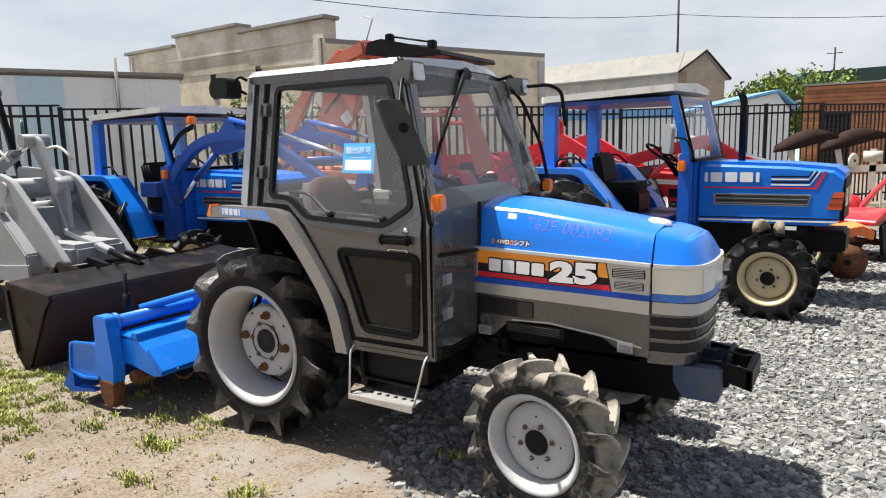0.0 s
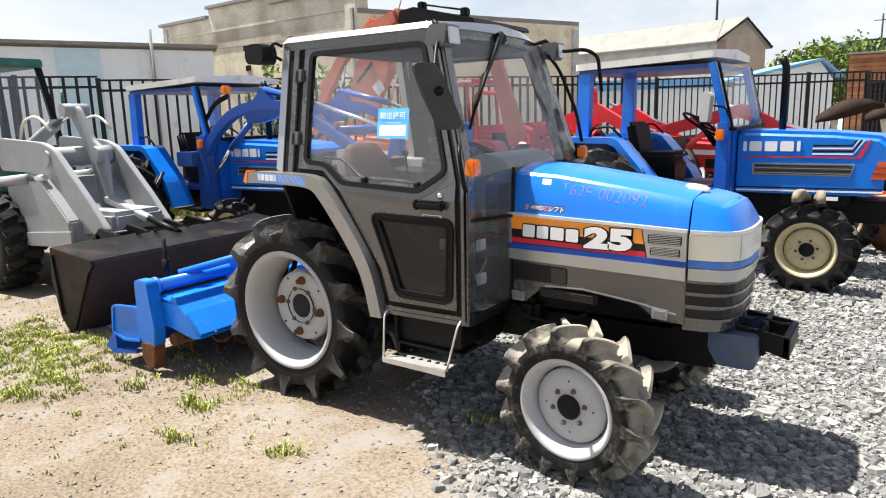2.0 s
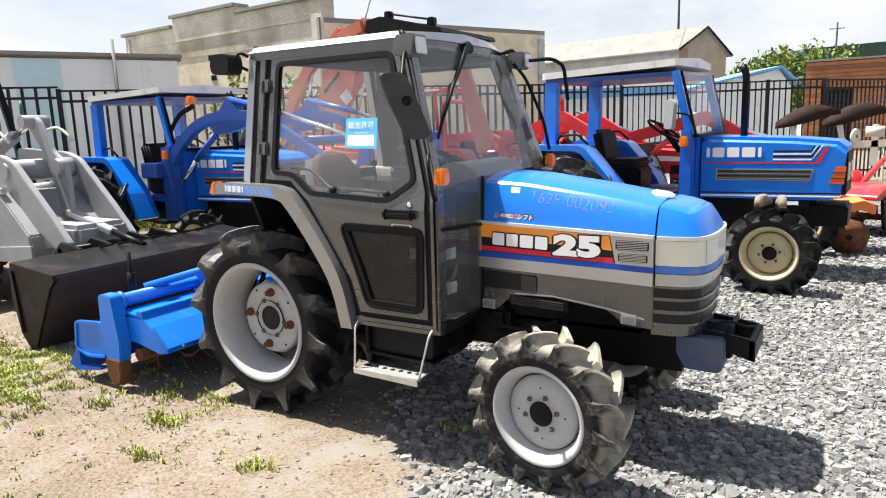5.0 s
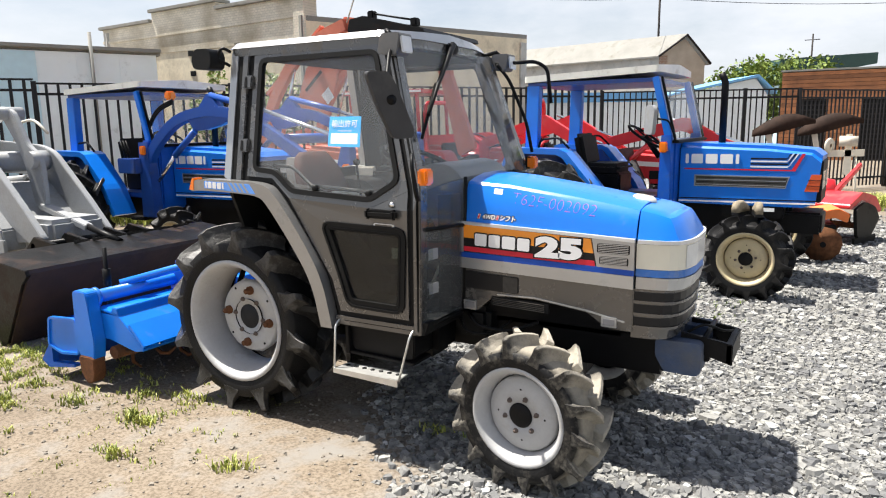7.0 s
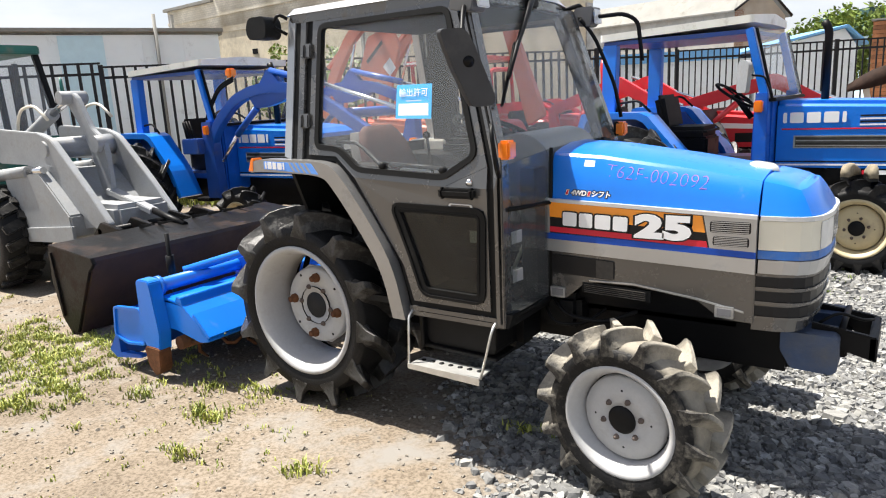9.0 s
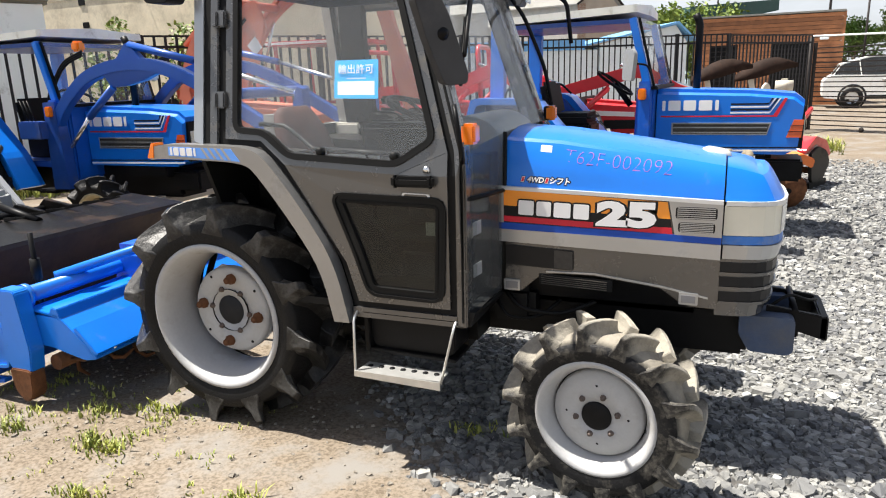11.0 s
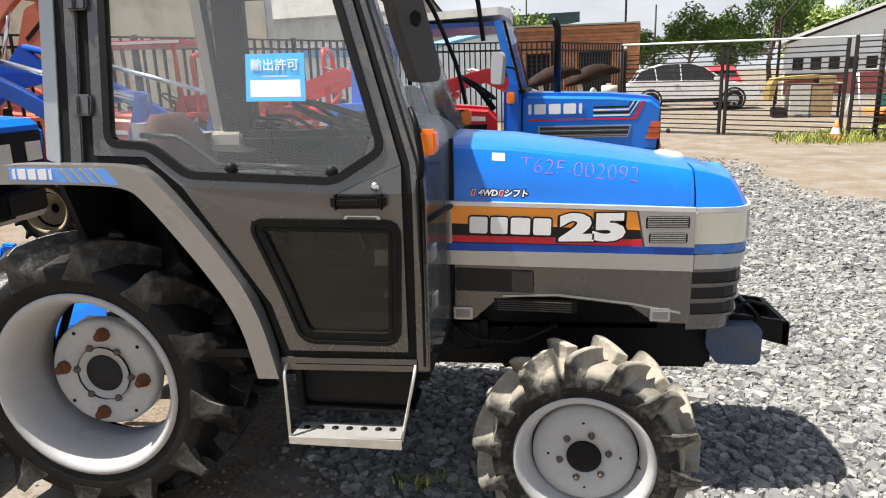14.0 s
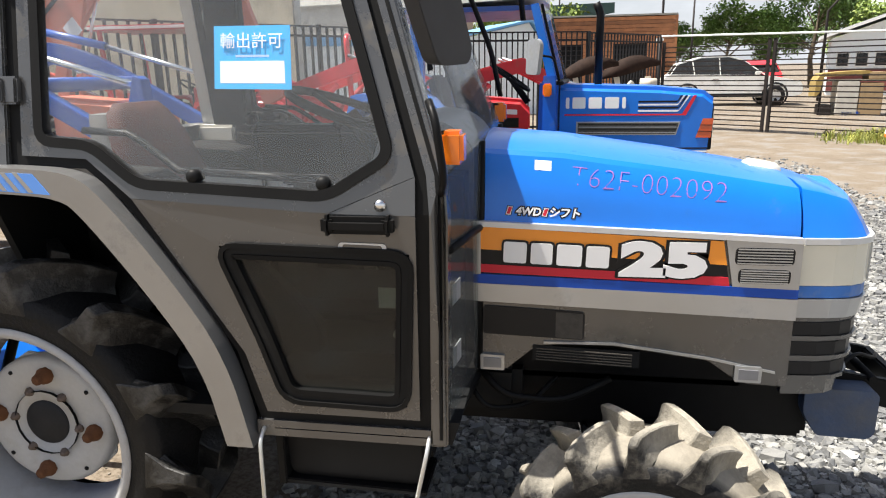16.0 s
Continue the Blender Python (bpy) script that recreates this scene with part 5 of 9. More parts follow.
part("roof_lining", prism(inset(roof_o, 0.05), 1.895, 1.906, axis="z"), FABRIC_DK, tr)
# windscreen: two side facets and the middle pane
part("windscreen", skin([[(1.142, 0.078, 1.262), (1.188, 0.372, 1.300), (1.188, 2 * YC - 0.372, 1.300), (1.142, 2 * YC - 0.078, 1.262), (0.946, 2 * YC - 0.172, 1.915), (0.965, 0.95, 1.915), (0.965, 0.39, 1.915), (0.946, 0.172, 1.915)], [(1.138, 0.080, 1.262), (1.184, 0.374, 1.300), (1.184, 2 * YC - 0.374, 1.300), (1.138, 2 * YC - 0.080, 1.262), (0.942, 2 * YC - 0.174, 1.915), (0.961, 0.95, 1.915), (0.961, 0.39, 1.915), (0.942, 0.174, 1.915)]]), GLASS, tr, "large clear windscreen").visible_shadow = False
for flip in (False, True):
    def my(y, flip=flip):
        return 2 * YC - y if flip else y
    q = [(1.146, my(0.045), 0.640), (1.175, my(0.355), 0.640), (1.185, my(0.372), 1.085), (1.188, my(0.378), 1.296), (1.148, my(0.062), 1.258)]
    part("corner_pane", skin([q, [(x - 0.006, y, z) for x, y, z in q]]), GLASS_CORNER, tr, "grey front quarter pane").visible_shadow = False
    part("corner_seal", tube([q[0], q[1]], 0.012), RUBBER_SEAL, tr)
    part("corner_seal", tube([(1.180, my(0.365), 0.66), (1.187, my(0.374), 1.10), (1.189, my(0.380), 1.30)], 0.009), RUBBER_SEAL, tr)
    part("corner_rail", tube([(1.150, my(0.06), 1.085), (1.186, my(0.368), 1.070)], 0.009), RUBBER_SEAL, tr)
    part("corner_cover", prism([(1.10, 0.600), (1.15, 0.600), (1.17, 0.66), (1.12, 0.66)], my(0.04), my(0.40)), DARK, tr)
    for zz in (0.78, 0.94):
        part("tag", skin([[(1.1495, my(0.09), zz), (1.158, my(0.16), zz), (1.158, my(0.16), zz + 0.05), (1.1495, my(0.09), zz + 0.05)], [(1.147, my(0.09), zz), (1.155, my(0.16), zz), (1.155, my(0.16), zz + 0.05), (1.147, my(0.09), zz + 0.05)]]), GREY_ARM, tr)
part("firewall", prism([(1.08, 0.30), (1.15, 0.30), (1.15, 1.04), (1.08, 1.04)], 0.62, 1.22, axis="z"), DARK, tr)
part("cab_floor", box(0.30, 1.10, 0.08, 1.26, 0.615, 0.645), DARK, tr)
part("rear_screen", skin([[(-0.058, 0.09, 1.285), (-0.058, 1.25, 1.285), (-0.06, 1.16, 1.915), (-0.06, 0.18, 1.915)], [(-0.054, 0.09, 1.285), (-0.054, 1.25, 1.285), (-0.056, 1.16, 1.915), (-0.056, 0.18, 1.915)]]), GLASS, tr).visible_shadow = False
part("rear_panel", prism([(0.06, 1.26), (0.10, 1.285), (1.24, 1.285), (1.28, 1.26), (1.10, 0.80), (0.24, 0.80)], -0.065, -0.045, axis="x"), DARK, tr)
part("inner_post", wedge_beam((0.085, 1.22, 1.25), (0.115, 1.15, 1.91), 0.06, 0.14, 0.06, 0.14, up=(1, 0, 0)), FABRIC_DK, tr)
# seat, console, steering wheel
seat = part("seat_cushion", box(0.16, 0.58, 0.46, 0.88, 1.02, 1.14, 0.04), FABRIC_DK, tr, "beige and dark driver's seat")
SEAT = ((1.06, 0.46, 0.88, 0.085, 0.19), (1.19, 0.46, 0.88, 0.055, 0.13), (1.30, 0.475, 0.85, 0.025, 0.095), (1.37, 0.50, 0.80, 0.010, 0.070), (1.40, 0.535, 0.765, 0.012, 0.058))


def seat_ring(z, y0, y1, x0, x1, c=0.028):
    """One level outline of the backrest, corners cut."""
    return [(x0, y0 + c, z), (x0 + c * 0.5, y0, z), (x1 - c, y0, z), (x1, y0 + c, z), (x1, y1 - c, z), (x1 - c, y1, z), (x0 + c * 0.5, y1, z), (x0, y1 - c, z)]


part("seat_back", crisp(skin([seat_ring(*r_) for r_ in SEAT]), 50), FABRIC_RED, tr, "red-brown fabric backrest")
part("seat_shell", crisp(skin([seat_ring(z, y0 - 0.006, y1 + 0.006, x0 - 0.055, x0 + 0.035) for z, y0, y1, x0, x1 in SEAT[:4]]), 50), BEIGE_GREY, tr, "worn grey seat shell")
part("post_trim", box(-0.10, 0.105, 1.17, 1.23, 1.05, 1.285, 0.01), BEIGE, tr, "beige trim at the foot of the cab post")
part("side_ledge", box(0.15, 0.74, 1.06, 1.22, 1.10, 1.29, 0.03), FABRIC_DK, tr)
part("seat_base", box(0.16, 0.54, 0.48, 0.86, 0.70, 1.02, 0.02), BLACK, tr)
part("arm_rest", box(0.34, 0.64, 0.36, 0.45, 1.10, 1.20, 0.03), BEIGE, tr)
part("side_console", prism(rounded([(0.06, 1.02), (0.30, 1.08), (0.44, 1.02), (0.70, 0.76), (0.70, 0.65), (0.06, 0.80)], 0.04), 0.40, 0.455, 0.01), FABRIC_DK, tr)
part("side_console", prism(rounded([(0.06, 1.02), (0.30, 1.08), (0.44, 1.02), (0.70, 0.76), (0.70, 0.65), (0.06, 0.80)], 0.04), 0.885, 0.94, 0.01), FABRIC_DK, tr)
DASH_GREY = mat("grey_dashboard_plastic", (0.105, 0.112, 0.118), 0.4, vary=0.12, scale=6, dirt=0.2, dirt_color=(0.16, 0.16, 0.155))
part("dashboard", prism(rounded([(0.87, 1.10), (1.165, 1.06), (1.165, 1.285), (1.10, 1.345), (1.0, 1.365), (0.92, 1.335), (0.88, 1.25)], 0.04), 0.40, 0.94, 0.03), DASH_GREY, tr, "grey rounded instrument cowl")
part("dash_face", prism([(0.866, 1.11), (0.876, 1.11), (0.886, 1.25), (0.876, 1.25)], 0.44, 0.90, 0.003), FABRIC_DK, tr)
sw = part("steering_wheel", tube([(0.19 * math.cos(a), 0.19 * math.sin(a), 0) for a in (2 * math.pi * i / 28 for i in range(28))], 0.014, 8, True), RUBBER_SEAL, tr, at=pose(0.74, YC, 1.365, 0, 20, 0))
for a in (0.5, 2.6, 4.71):
    part("spoke", tube([(0, 0, -0.02), (0.185 * math.cos(a), 0.185 * math.sin(a), 0)], 0.009), RUBBER_SEAL, sw)
part("steering_column", tube([(0.74, YC, 1.355), (0.90, YC, 1.15), (1.0, YC, 0.66)], 0.03), FABRIC_DK, tr)
for (xa, ya, za), kn in (((0.55, 0.38, 1.36), 0.02), ((0.60, 0.98, 1.30), 0.018), ((0.95, 0.50, 1.36), 0.014)):
    lv = part("lever", tube([(xa + 0.03, ya, za - 0.25), (xa, ya, za)], 0.007), BLACK, tr)
    part("lever_knob", lathe([(0.0, -kn), (kn * 0.8, -kn * 0.6), (kn, 0), (kn * 0.8, kn * 0.6), (0.0, kn)], 10, "z"), BLACK, lv, at=pose(xa, ya, za))
part("pedal", box(0.92, 1.0, 0.40, 0.48, 0.72, 0.74, 0.005), ALU, tr)
part("pedal_arm", tube([(0.96, 0.44, 0.74), (1.06, 0.44, 0.95)], 0.010), CREAM_PAINT, tr)
# wiper, mirrors and roof fittings
wp = part("wiper_arm", tube([(0.975, 0.66, 1.945), (0.995, 0.58, 1.88), (1.045, 0.38, 1.73), (1.085, 0.22, 1.59)], [0.018, 0.014, 0.010, 0.008]), BLACK, tr)
part("wiper_blade", wedge_beam((1.035, 0.38, 1.735), (1.100, 0.13, 1.48), 0.014, 0.032, 0.012, 0.018), RUBBER_SEAL, wp)
part("wiper_motor", box(0.93, 0.985, 0.61, 0.71, 1.90, 1.95, 0.008), BLACK, wp)
MIRROR_BACK = mat("worn_grey_mirror_plastic", (0.040, 0.040, 0.042), 0.5, vary=0.15, dirt=0.3, dirt_color=(0.08, 0.075, 0.07), spec=0.25)
mr_ = part("mirror", moved(prism(rounded([(-0.108, 0.128), (-0.012, 0.132), (0.022, 0.08), (0.104, -0.100), (0.098, -0.128), (0.012, -0.132), (-0.058, 0.0)], 0.022), -0.016, 0.020, 0.008), pose(1.165, -0.215, 1.622, 4, 0, 58)), MIRROR_BACK, tr, "black wing mirror housing")
part("mirror_arm", tube(arc_path([(0.955, 0.155, 1.90), (1.00, 0.04, 1.86), (1.06, -0.08, 1.72), (1.150, -0.195, 1.655)], 0.04), 0.010), BLACK, mr_)
part("mirror_clamp", moved(lathe([(0.0, -0.034), (0.010, -0.032), (0.012, -0.02), (0.022, -0.018), (0.022, 0.0)], 12), pose(1.165, -0.215, 1.645, 0, 0, 58)), BLACK, mr_)
part("mirror_arm", tube(arc_path([(0.965, 1.185, 1.885), (1.16, 1.33, 1.90), (1.22, 1.36, 1.86), (1.245, 1.36, 1.66)], 0.05), 0.011), BLACK, tr, "black tube bracket")
part("grab_rail", tube(arc_path([(0.985, 1.17, 1.88), (1.03, 1.24, 1.80), (1.13, 1.27, 1.55), (1.165, 1.27, 1.38)], 0.06), 0.010), BLACK, tr)
part("grab_rail", tube(arc_path([(1.115, 0.02, 1.42), (1.135, -0.015, 1.38), (1.15, -0.015, 1.26), (1.135, 0.03, 1.22)], 0.03), 0.009), BLACK, tr)
rl = part("rear_work_lamp", moved(prism(rounded([(-0.07, -0.05), (0.05, -0.055), (0.065, 0.0), (0.05, 0.05), (-0.06, 0.052), (-0.085, 0.0)], 0.03), -0.05, 0.05, 0.018), pose(-0.165, 0.10, 1.895)), DARK, tr, "black round-backed rear work lamp")
part("lamp_bracket", tube(arc_path([(-0.06, 0.15, 1.93), (-0.09, 0.12, 1.955), (-0.12, 0.10, 1.90), (-0.06, 0.14, 1.86)], 0.03), 0.008), BLACK, rl)
# rear linkage
for yy in (0.38, 0.96):
    part("lower_link", wedge_beam((-0.10, yy, 0.42), (-0.80, yy, 0.36), 0.025, 0.06, 0.025, 0.05), BLUE_OLD, tr)
    part("lift_rod", tube([(-0.25, yy, 0.85), (-0.45, yy, 0.40)], 0.016), BLACK, tr)
part("top_link", tube([(-0.20, YC, 0.75), (-0.75, YC, 0.80)], 0.020), CREAM_PAINT, tr)
part("lift_arm", wedge_beam((-0.10, YC, 0.90), (-0.28, 0.5, 0.85), 0.05, 0.07, 0.04, 0.05), BLACK, tr)
part("coil_hose", tube([(-0.10 + 0.02 * math.cos(i * 0.9), 0.30 + 0.012 * i * 0.3, 0.74 + 0.02 * math.sin(i * 0.9)) for i in range(30)], 0.006, 6), ORANGE_PAINT, tr, "coiled yellow hose")


ORANGE_LENS = mat("red_orange_lens", (0.62, 0.09, 0.02), 0.25, vary=0.08, coat=0.6)
# ---- rotary tiller behind the main tractor ----
tl = tagged(new("rotary_tiller"), "bright blue rotary tiller hitched behind the cab tractor", "tiller")
T0, T1 = -0.12, 1.50
part("chain_case", prism(rounded([(-1.21, 0.60), (-1.08, 0.60), (-1.04, 0.30), (-1.06, 0.17), (-1.16, 0.15), (-1.22, 0.24)], 0.03), T0 - 0.02, T0 + 0.06, 0.012), BLUE, tl, "blue upright drive case")
part("case_shoe", prism(rounded([(-1.20, 0.20), (-1.05, 0.20), (-1.06, 0.06), (-1.12, 0.02), (-1.18, 0.08)], 0.03), T0 - 0.03, T0 + 0.05, 0.01), RUST, tl, "rusty skid shoe")
part("top_tube", tube([(-1.13, T0 + 0.03, 0.545), (-1.13, T1 - 0.02, 0.545)], 0.042, 16), BLUE, tl)
part("tube_flange", tube([(-1.13, T0 + 0.06, 0.545), (-1.13, T0 + 0.085, 0.545)], 0.06, 16), BLUE, tl)
part("rotor_hood", prism([(-1.36, 0.40), (-1.10, 0.49), (-0.92, 0.47), (-0.78, 0.36), (-0.70, 0.28), (-0.71, 0.265), (-0.79, 0.345), (-0.925, 0.455), (-1.10, 0.475), (-1.36, 0.385)], T0 + 0.06, T1, 0.003), BLUE, tl, "blue sheet hood over the rotor")
part("hood_rib", prism([(-0.83, 0.405), (-0.81, 0.42), (-0.69, 0.30), (-0.71, 0.285)], T0 + 0.06, T1, 0.003), BLUE, tl)
part("hood_rib", prism([(-0.975, 0.470), (-0.955, 0.505), (-0.915, 0.500), (-0.900, 0.452)], T0 + 0.06, T1, 0.004), BLUE, tl)
part("end_plate", prism(rounded([(-1.20, 0.46), (-0.92, 0.455), (-0.78, 0.345), (-0.70, 0.27), (-0.78, 0.255), (-1.0, 0.30), (-1.20, 0.30)], 0.02), T0 + 0.06, T0 + 0.075, 0.003), BLUE, tl)
part("end_plate", prism(rounded([(-1.20, 0.46), (-0.92, 0.455), (-0.78, 0.345), (-0.70, 0.27), (-0.78, 0.255), (-1.0, 0.30), (-1.20, 0.30)], 0.02), T1, T1 + 0.015, 0.003), BLUE, tl)
rp = part("rear_side_guard", prism(rounded([(-1.50, 0.40), (-1.22, 0.42), (-1.21, 0.19), (-1.40, 0.17), (-1.53, 0.21)], 0.03), T0 - 0.005, T0 + 0.012, 0.004), BLUE, tl)
part("guard_lip", ring_prism(rounded([(-1.50, 0.40), (-1.22, 0.42), (-1.21, 0.19), (-1.40, 0.17), (-1.53, 0.21)], 0.03), inset(rounded([(-1.50, 0.40), (-1.22, 0.42), (-1.21, 0.19), (-1.40, 0.17), (-1.53, 0.21)], 0.03), 0.016), T0 - 0.016, T0 - 0.004), BLUE, rp)
part("rear_board", prism([(-1.36, 0.40), (-1.35, 0.41), (-1.52, 0.16), (-1.50, 0.06), (-1.515, 0.06), (-1.545, 0.16)], T0 + 0.02, T1, 0.003), BLUE_OLD, tl, "hinged rear levelling board")
part("board_skid", prism([(-1.62, 0.10), (-1.53, 0.21), (-1.50, 0.21), (-1.50, 0.10), (-1.28, 0.12), (-1.28, 0.10), (-1.55, 0.06)], T0 - 0.01, T0 + 0.03), BLUE_OLD, tl)
part("rotor_shaft", tube([(-0.98, T0 + 0.06, 0.22), (-0.98, T1, 0.22)], 0.04, 10), RUST, tl)
for i in range(22):
    a, yy = i * 1.9, T0 + 0.12 + i * 0.064
    pts = [(-0.98 + r * math.cos(a + b_), yy + s_, 0.22 + r * math.sin(a + b_)) for r, b_, s_ in ((0.03, 0, 0), (0.12, 0.05, 0), (0.17, 0.25, 0.01), (0.195, 0.5, 0.045))]
    part("tine", tube(pts, [0.010, 0.012, 0.012, 0.006], 6), RUST, tl)
part("gear_case", box(-1.20, -0.80, 0.52, 0.82, 0.42, 0.66, 0.05), BLUE_OLD, tl)
part("mast", wedge_beam((-0.85, 0.56, 0.50), (-0.80, 0.64, 0.86), 0.03, 0.07, 0.03, 0.06, up=(1, 0, 0)), BLUE, tl)
part("mast", wedge_beam((-0.85, 0.78, 0.50), (-0.80, 0.70, 0.86), 0.03, 0.07, 0.03, 0.06, up=(1, 0, 0)), BLUE, tl)
part("brace_tube", tube([(-1.16, 0.15, 0.585), (-0.95, 0.55, 0.66), (-0.78, 0.62, 0.72)], 0.026, 12), BLUE, tl)
part("depth_screw", tube([(-1.33, 0.18, 0.42), (-1.33, 0.18, 0.80)], 0.014, 8), BLACK, tl, "upright depth screw")
part("screw_sleeve", tube([(-1.33, 0.18, 0.55), (-1.33, 0.18, 0.66)], 0.026, 10), BLACK, tl)
part("lock_lever", wedge_beam((-0.84, 0.50, 0.76), (-0.72, 0.46, 0.58), 0.02, 0.03, 0.02, 0.02), mat("yellow_paint", (0.75, 0.42, 0.03), 0.5), tl, "yellow lever")
for i in range(5):
    part("hood_bolt", lathe([(0.0, -0.008), (0.009, -0.006), (0.009, 0)], 8), CHROME, tl, at=pose(-0.70, 0.05 + i * 0.33, 0.292, 0, 45, 0) @ pose(0, 0, 0, 0, 0, 90))


VENT_GREY = mat("grey_brown_vent_mesh", (0.075, 0.072, 0.062), 0.5, vary=0.2, scale=9, dirt=0.2, dirt_color=(0.11, 0.10, 0.085), spec=0.3)
# ---- blue tractors of the older kind ----
def old_tractor(name, x, y, label, roof_x, rz=0):
    """An older blue tractor with canopy cab, origin under the front axle's middle, facing +x."""
    o = thing(name, x, y, 0, rz, label, "tractor")
    W = 0.80
    for s in (-1, 1):
        front_wheel(o, 0.045, s * 0.94, 0.36, -s, RIM_CREAM, TYRE, spin=11 + 5 * s, size=1.07)
        w = rear_wheel(o, -1.93, s * 0.92, 0.60, -s, RIM_CREAM, spin=3)
        w.matrix_basis = w.matrix_basis @ Matrix.Scale(1.12, 4)
    part("chassis", box(-2.1, 0.30, -0.20, 0.20, 0.42, 0.80, 0.03), BLACK, o)
    part("front_axle", box(-0.07, 0.07, -0.86, 0.86, 0.33, 0.43, 0.03), CREAM_PAINT, o)
    part("rear_axle", tube([(-1.93, -0.8, 0.60), (-1.93, 0.8, 0.60)], 0.12, 14), BLACK, o)
    part("front_frame", box(0.20, 0.56, -0.24, 0.24, 0.50, 0.70, 0.02), BLACK, o)
    # bonnet with flat sides
    hp = [(-0.70, 0.755), (0.40, 0.755), (0.50, 0.80), (0.53, 1.225), (0.46, 1.28), (0.10, 1.315), (-0.70, 1.345)]
    hb = prism(hp, -0.35, 0.35)
    bmesh.ops.bevel(hb, geom=[e for e in hb.edges if abs(e.verts[0].co.y - e.verts[1].co.y) < 1e-4 and min(e.verts[0].co.z, e.verts[1].co.z) > 1.1], offset=0.05, segments=3, affect="EDGES", clamp_overlap=True)
    h = part("bonnet", hb, BLUE, o, "blue flat-sided bonnet", smooth=False)
    for s in (-1, 1):
        ys = s * 0.351
        def flat(nm, pts, m_, d, lab=""):
            return part(nm, prism(pts, ys + s * d, ys - s * 0.01), m_, h, lab)
        flat("side_vent", [(-0.56, 0.925), (0.25, 0.925), (0.28, 1.035), (-0.56, 1.035)], SILVER, 0.004, "grey louvred side vent")
        flat("vent_dark", [(-0.545, 0.935), (0.245, 0.935), (0.268, 1.025), (-0.545, 1.025)], VENT_GREY, 0.006)
        for q in range(4):
            flat("vent_bar", [(-0.54, 0.943 + q * 0.022), (0.25, 0.943 + q * 0.022), (0.25, 0.950 + q * 0.022), (-0.54, 0.950 + q * 0.022)], DARK if q % 2 else SILVER, 0.009)
        flat("decal_stripe", [(-0.66, 1.098), (0.29, 1.098), (0.37, 1.245), (0.395, 1.245), (0.32, 1.085), (-0.66, 1.085)], DEC_RED, 0.003)
        for q in range(4):
            zz = 1.115 + q * 0.025
            flat("decal_stripe", [(-0.06, zz), (0.255 - q * 0.004, zz), (0.33 - q * 0.02, 1.245), (0.345 - q * 0.02, 1.245), (0.268 - q * 0.004, zz + 0.014), (-0.06, zz + 0.014)], DEC_BLACK if q % 2 else DEC_WHITE, 0.004)
        flat("lower_stripe", [(-0.70, 0.770), (0.50, 0.785), (0.505, 0.800), (-0.70, 0.785)], DEC_WHITE, 0.004)
        flat("lower_stripe", [(-0.70, 0.800), (0.505, 0.815), (0.508, 0.825), (-0.70, 0.810)], DEC_BLACK, 0.004)
        bars_word(h, "maker_block", (0.030, 0.108, 0.108, 0.114, 0.030), 0.025, 0.092, (-0.405, ys + s * 0.001, 1.190), (-s, 0, 0), (0, 0, 1), DEC_WHITE, "maker's word as plain white blocks", 0.004)
        lp = flat("front_lamp", [(0.405, 0.905), (0.522, 0.905), (0.535, 1.06), (0.455, 1.06)], ORANGE_LENS, 0.006, "red-orange corner lamp")
        for q in range(2):
            part("lens_rib", prism([(0.415 + q * 0.016, 0.955 + q * 0.05), (0.53, 0.955 + q * 0.05), (0.53, 0.960 + q * 0.05), (0.415 + q * 0.016, 0.960 + q * 0.05)], ys + s * 0.009, ys), DARK, lp)
    part("front_grille", prism([(-0.30, 0.80), (0.30, 0.80), (0.30, 1.18), (-0.30, 1.18)], 0.50, 0.54, 0.006, axis="x"), DARK, o)
    part("headlight", box(0.515, 0.548, -0.28, -0.08, 0.92, 1.10, 0.01), HEADLIGHT, o)
    part("headlight", box(0.515, 0.548, 0.08, 0.28, 0.92, 1.10, 0.01), HEADLIGHT, o)
    part("battery_tray", box(-0.30, 0.25, -0.34, 0.34, 0.64, 0.755, 0.01), BLACK, o)
    part("exhaust", tube(arc_path([(-0.39, 0.02, 1.26), (-0.39, 0.02, 1.93), (-0.43, 0.02, 2.01)], 0.05), 0.034, 14), BLACK, o, "black upright exhaust pipe")
    # cowl and canopy cab
    part("cowl", prism([(-0.88, 0.60), (-0.72, 0.62), (-0.71, 1.36), (-0.86, 1.38)], -0.52, 0.52, 0.02), BLUE_OLD, o)
    for s in (-1, 1):
        part("cowl_post", wedge_beam((-0.77, s * 0.60, 0.62), (-0.77, s * 0.60, 1.42), 0.12, 0.12, 0.10, 0.10, up=(1, 0, 0)), BLUE_OLD, o)
        part("front_pillar", wedge_beam((-0.75, s * 0.60, 1.38), (-0.90, s * 0.61, 1.97), 0.07, 0.07, 0.065, 0.06, up=(0, 1, 0)), BLUE, o)
        part("windscreen_post", wedge_beam((-0.695, s * 0.60, 1.37), (-0.845, s * 0.60, 1.97), 0.022, 0.03, 0.022, 0.03, up=(0, 1, 0)), BLACK, o)
        part("rear_pillar", wedge_beam((roof_x[0] + 0.08, s * 0.60, 1.26), (roof_x[0] + 0.10, s * 0.60, 1.93), 0.14, 0.09, 0.14, 0.09, up=(0, 1, 0)), BLUE, o)
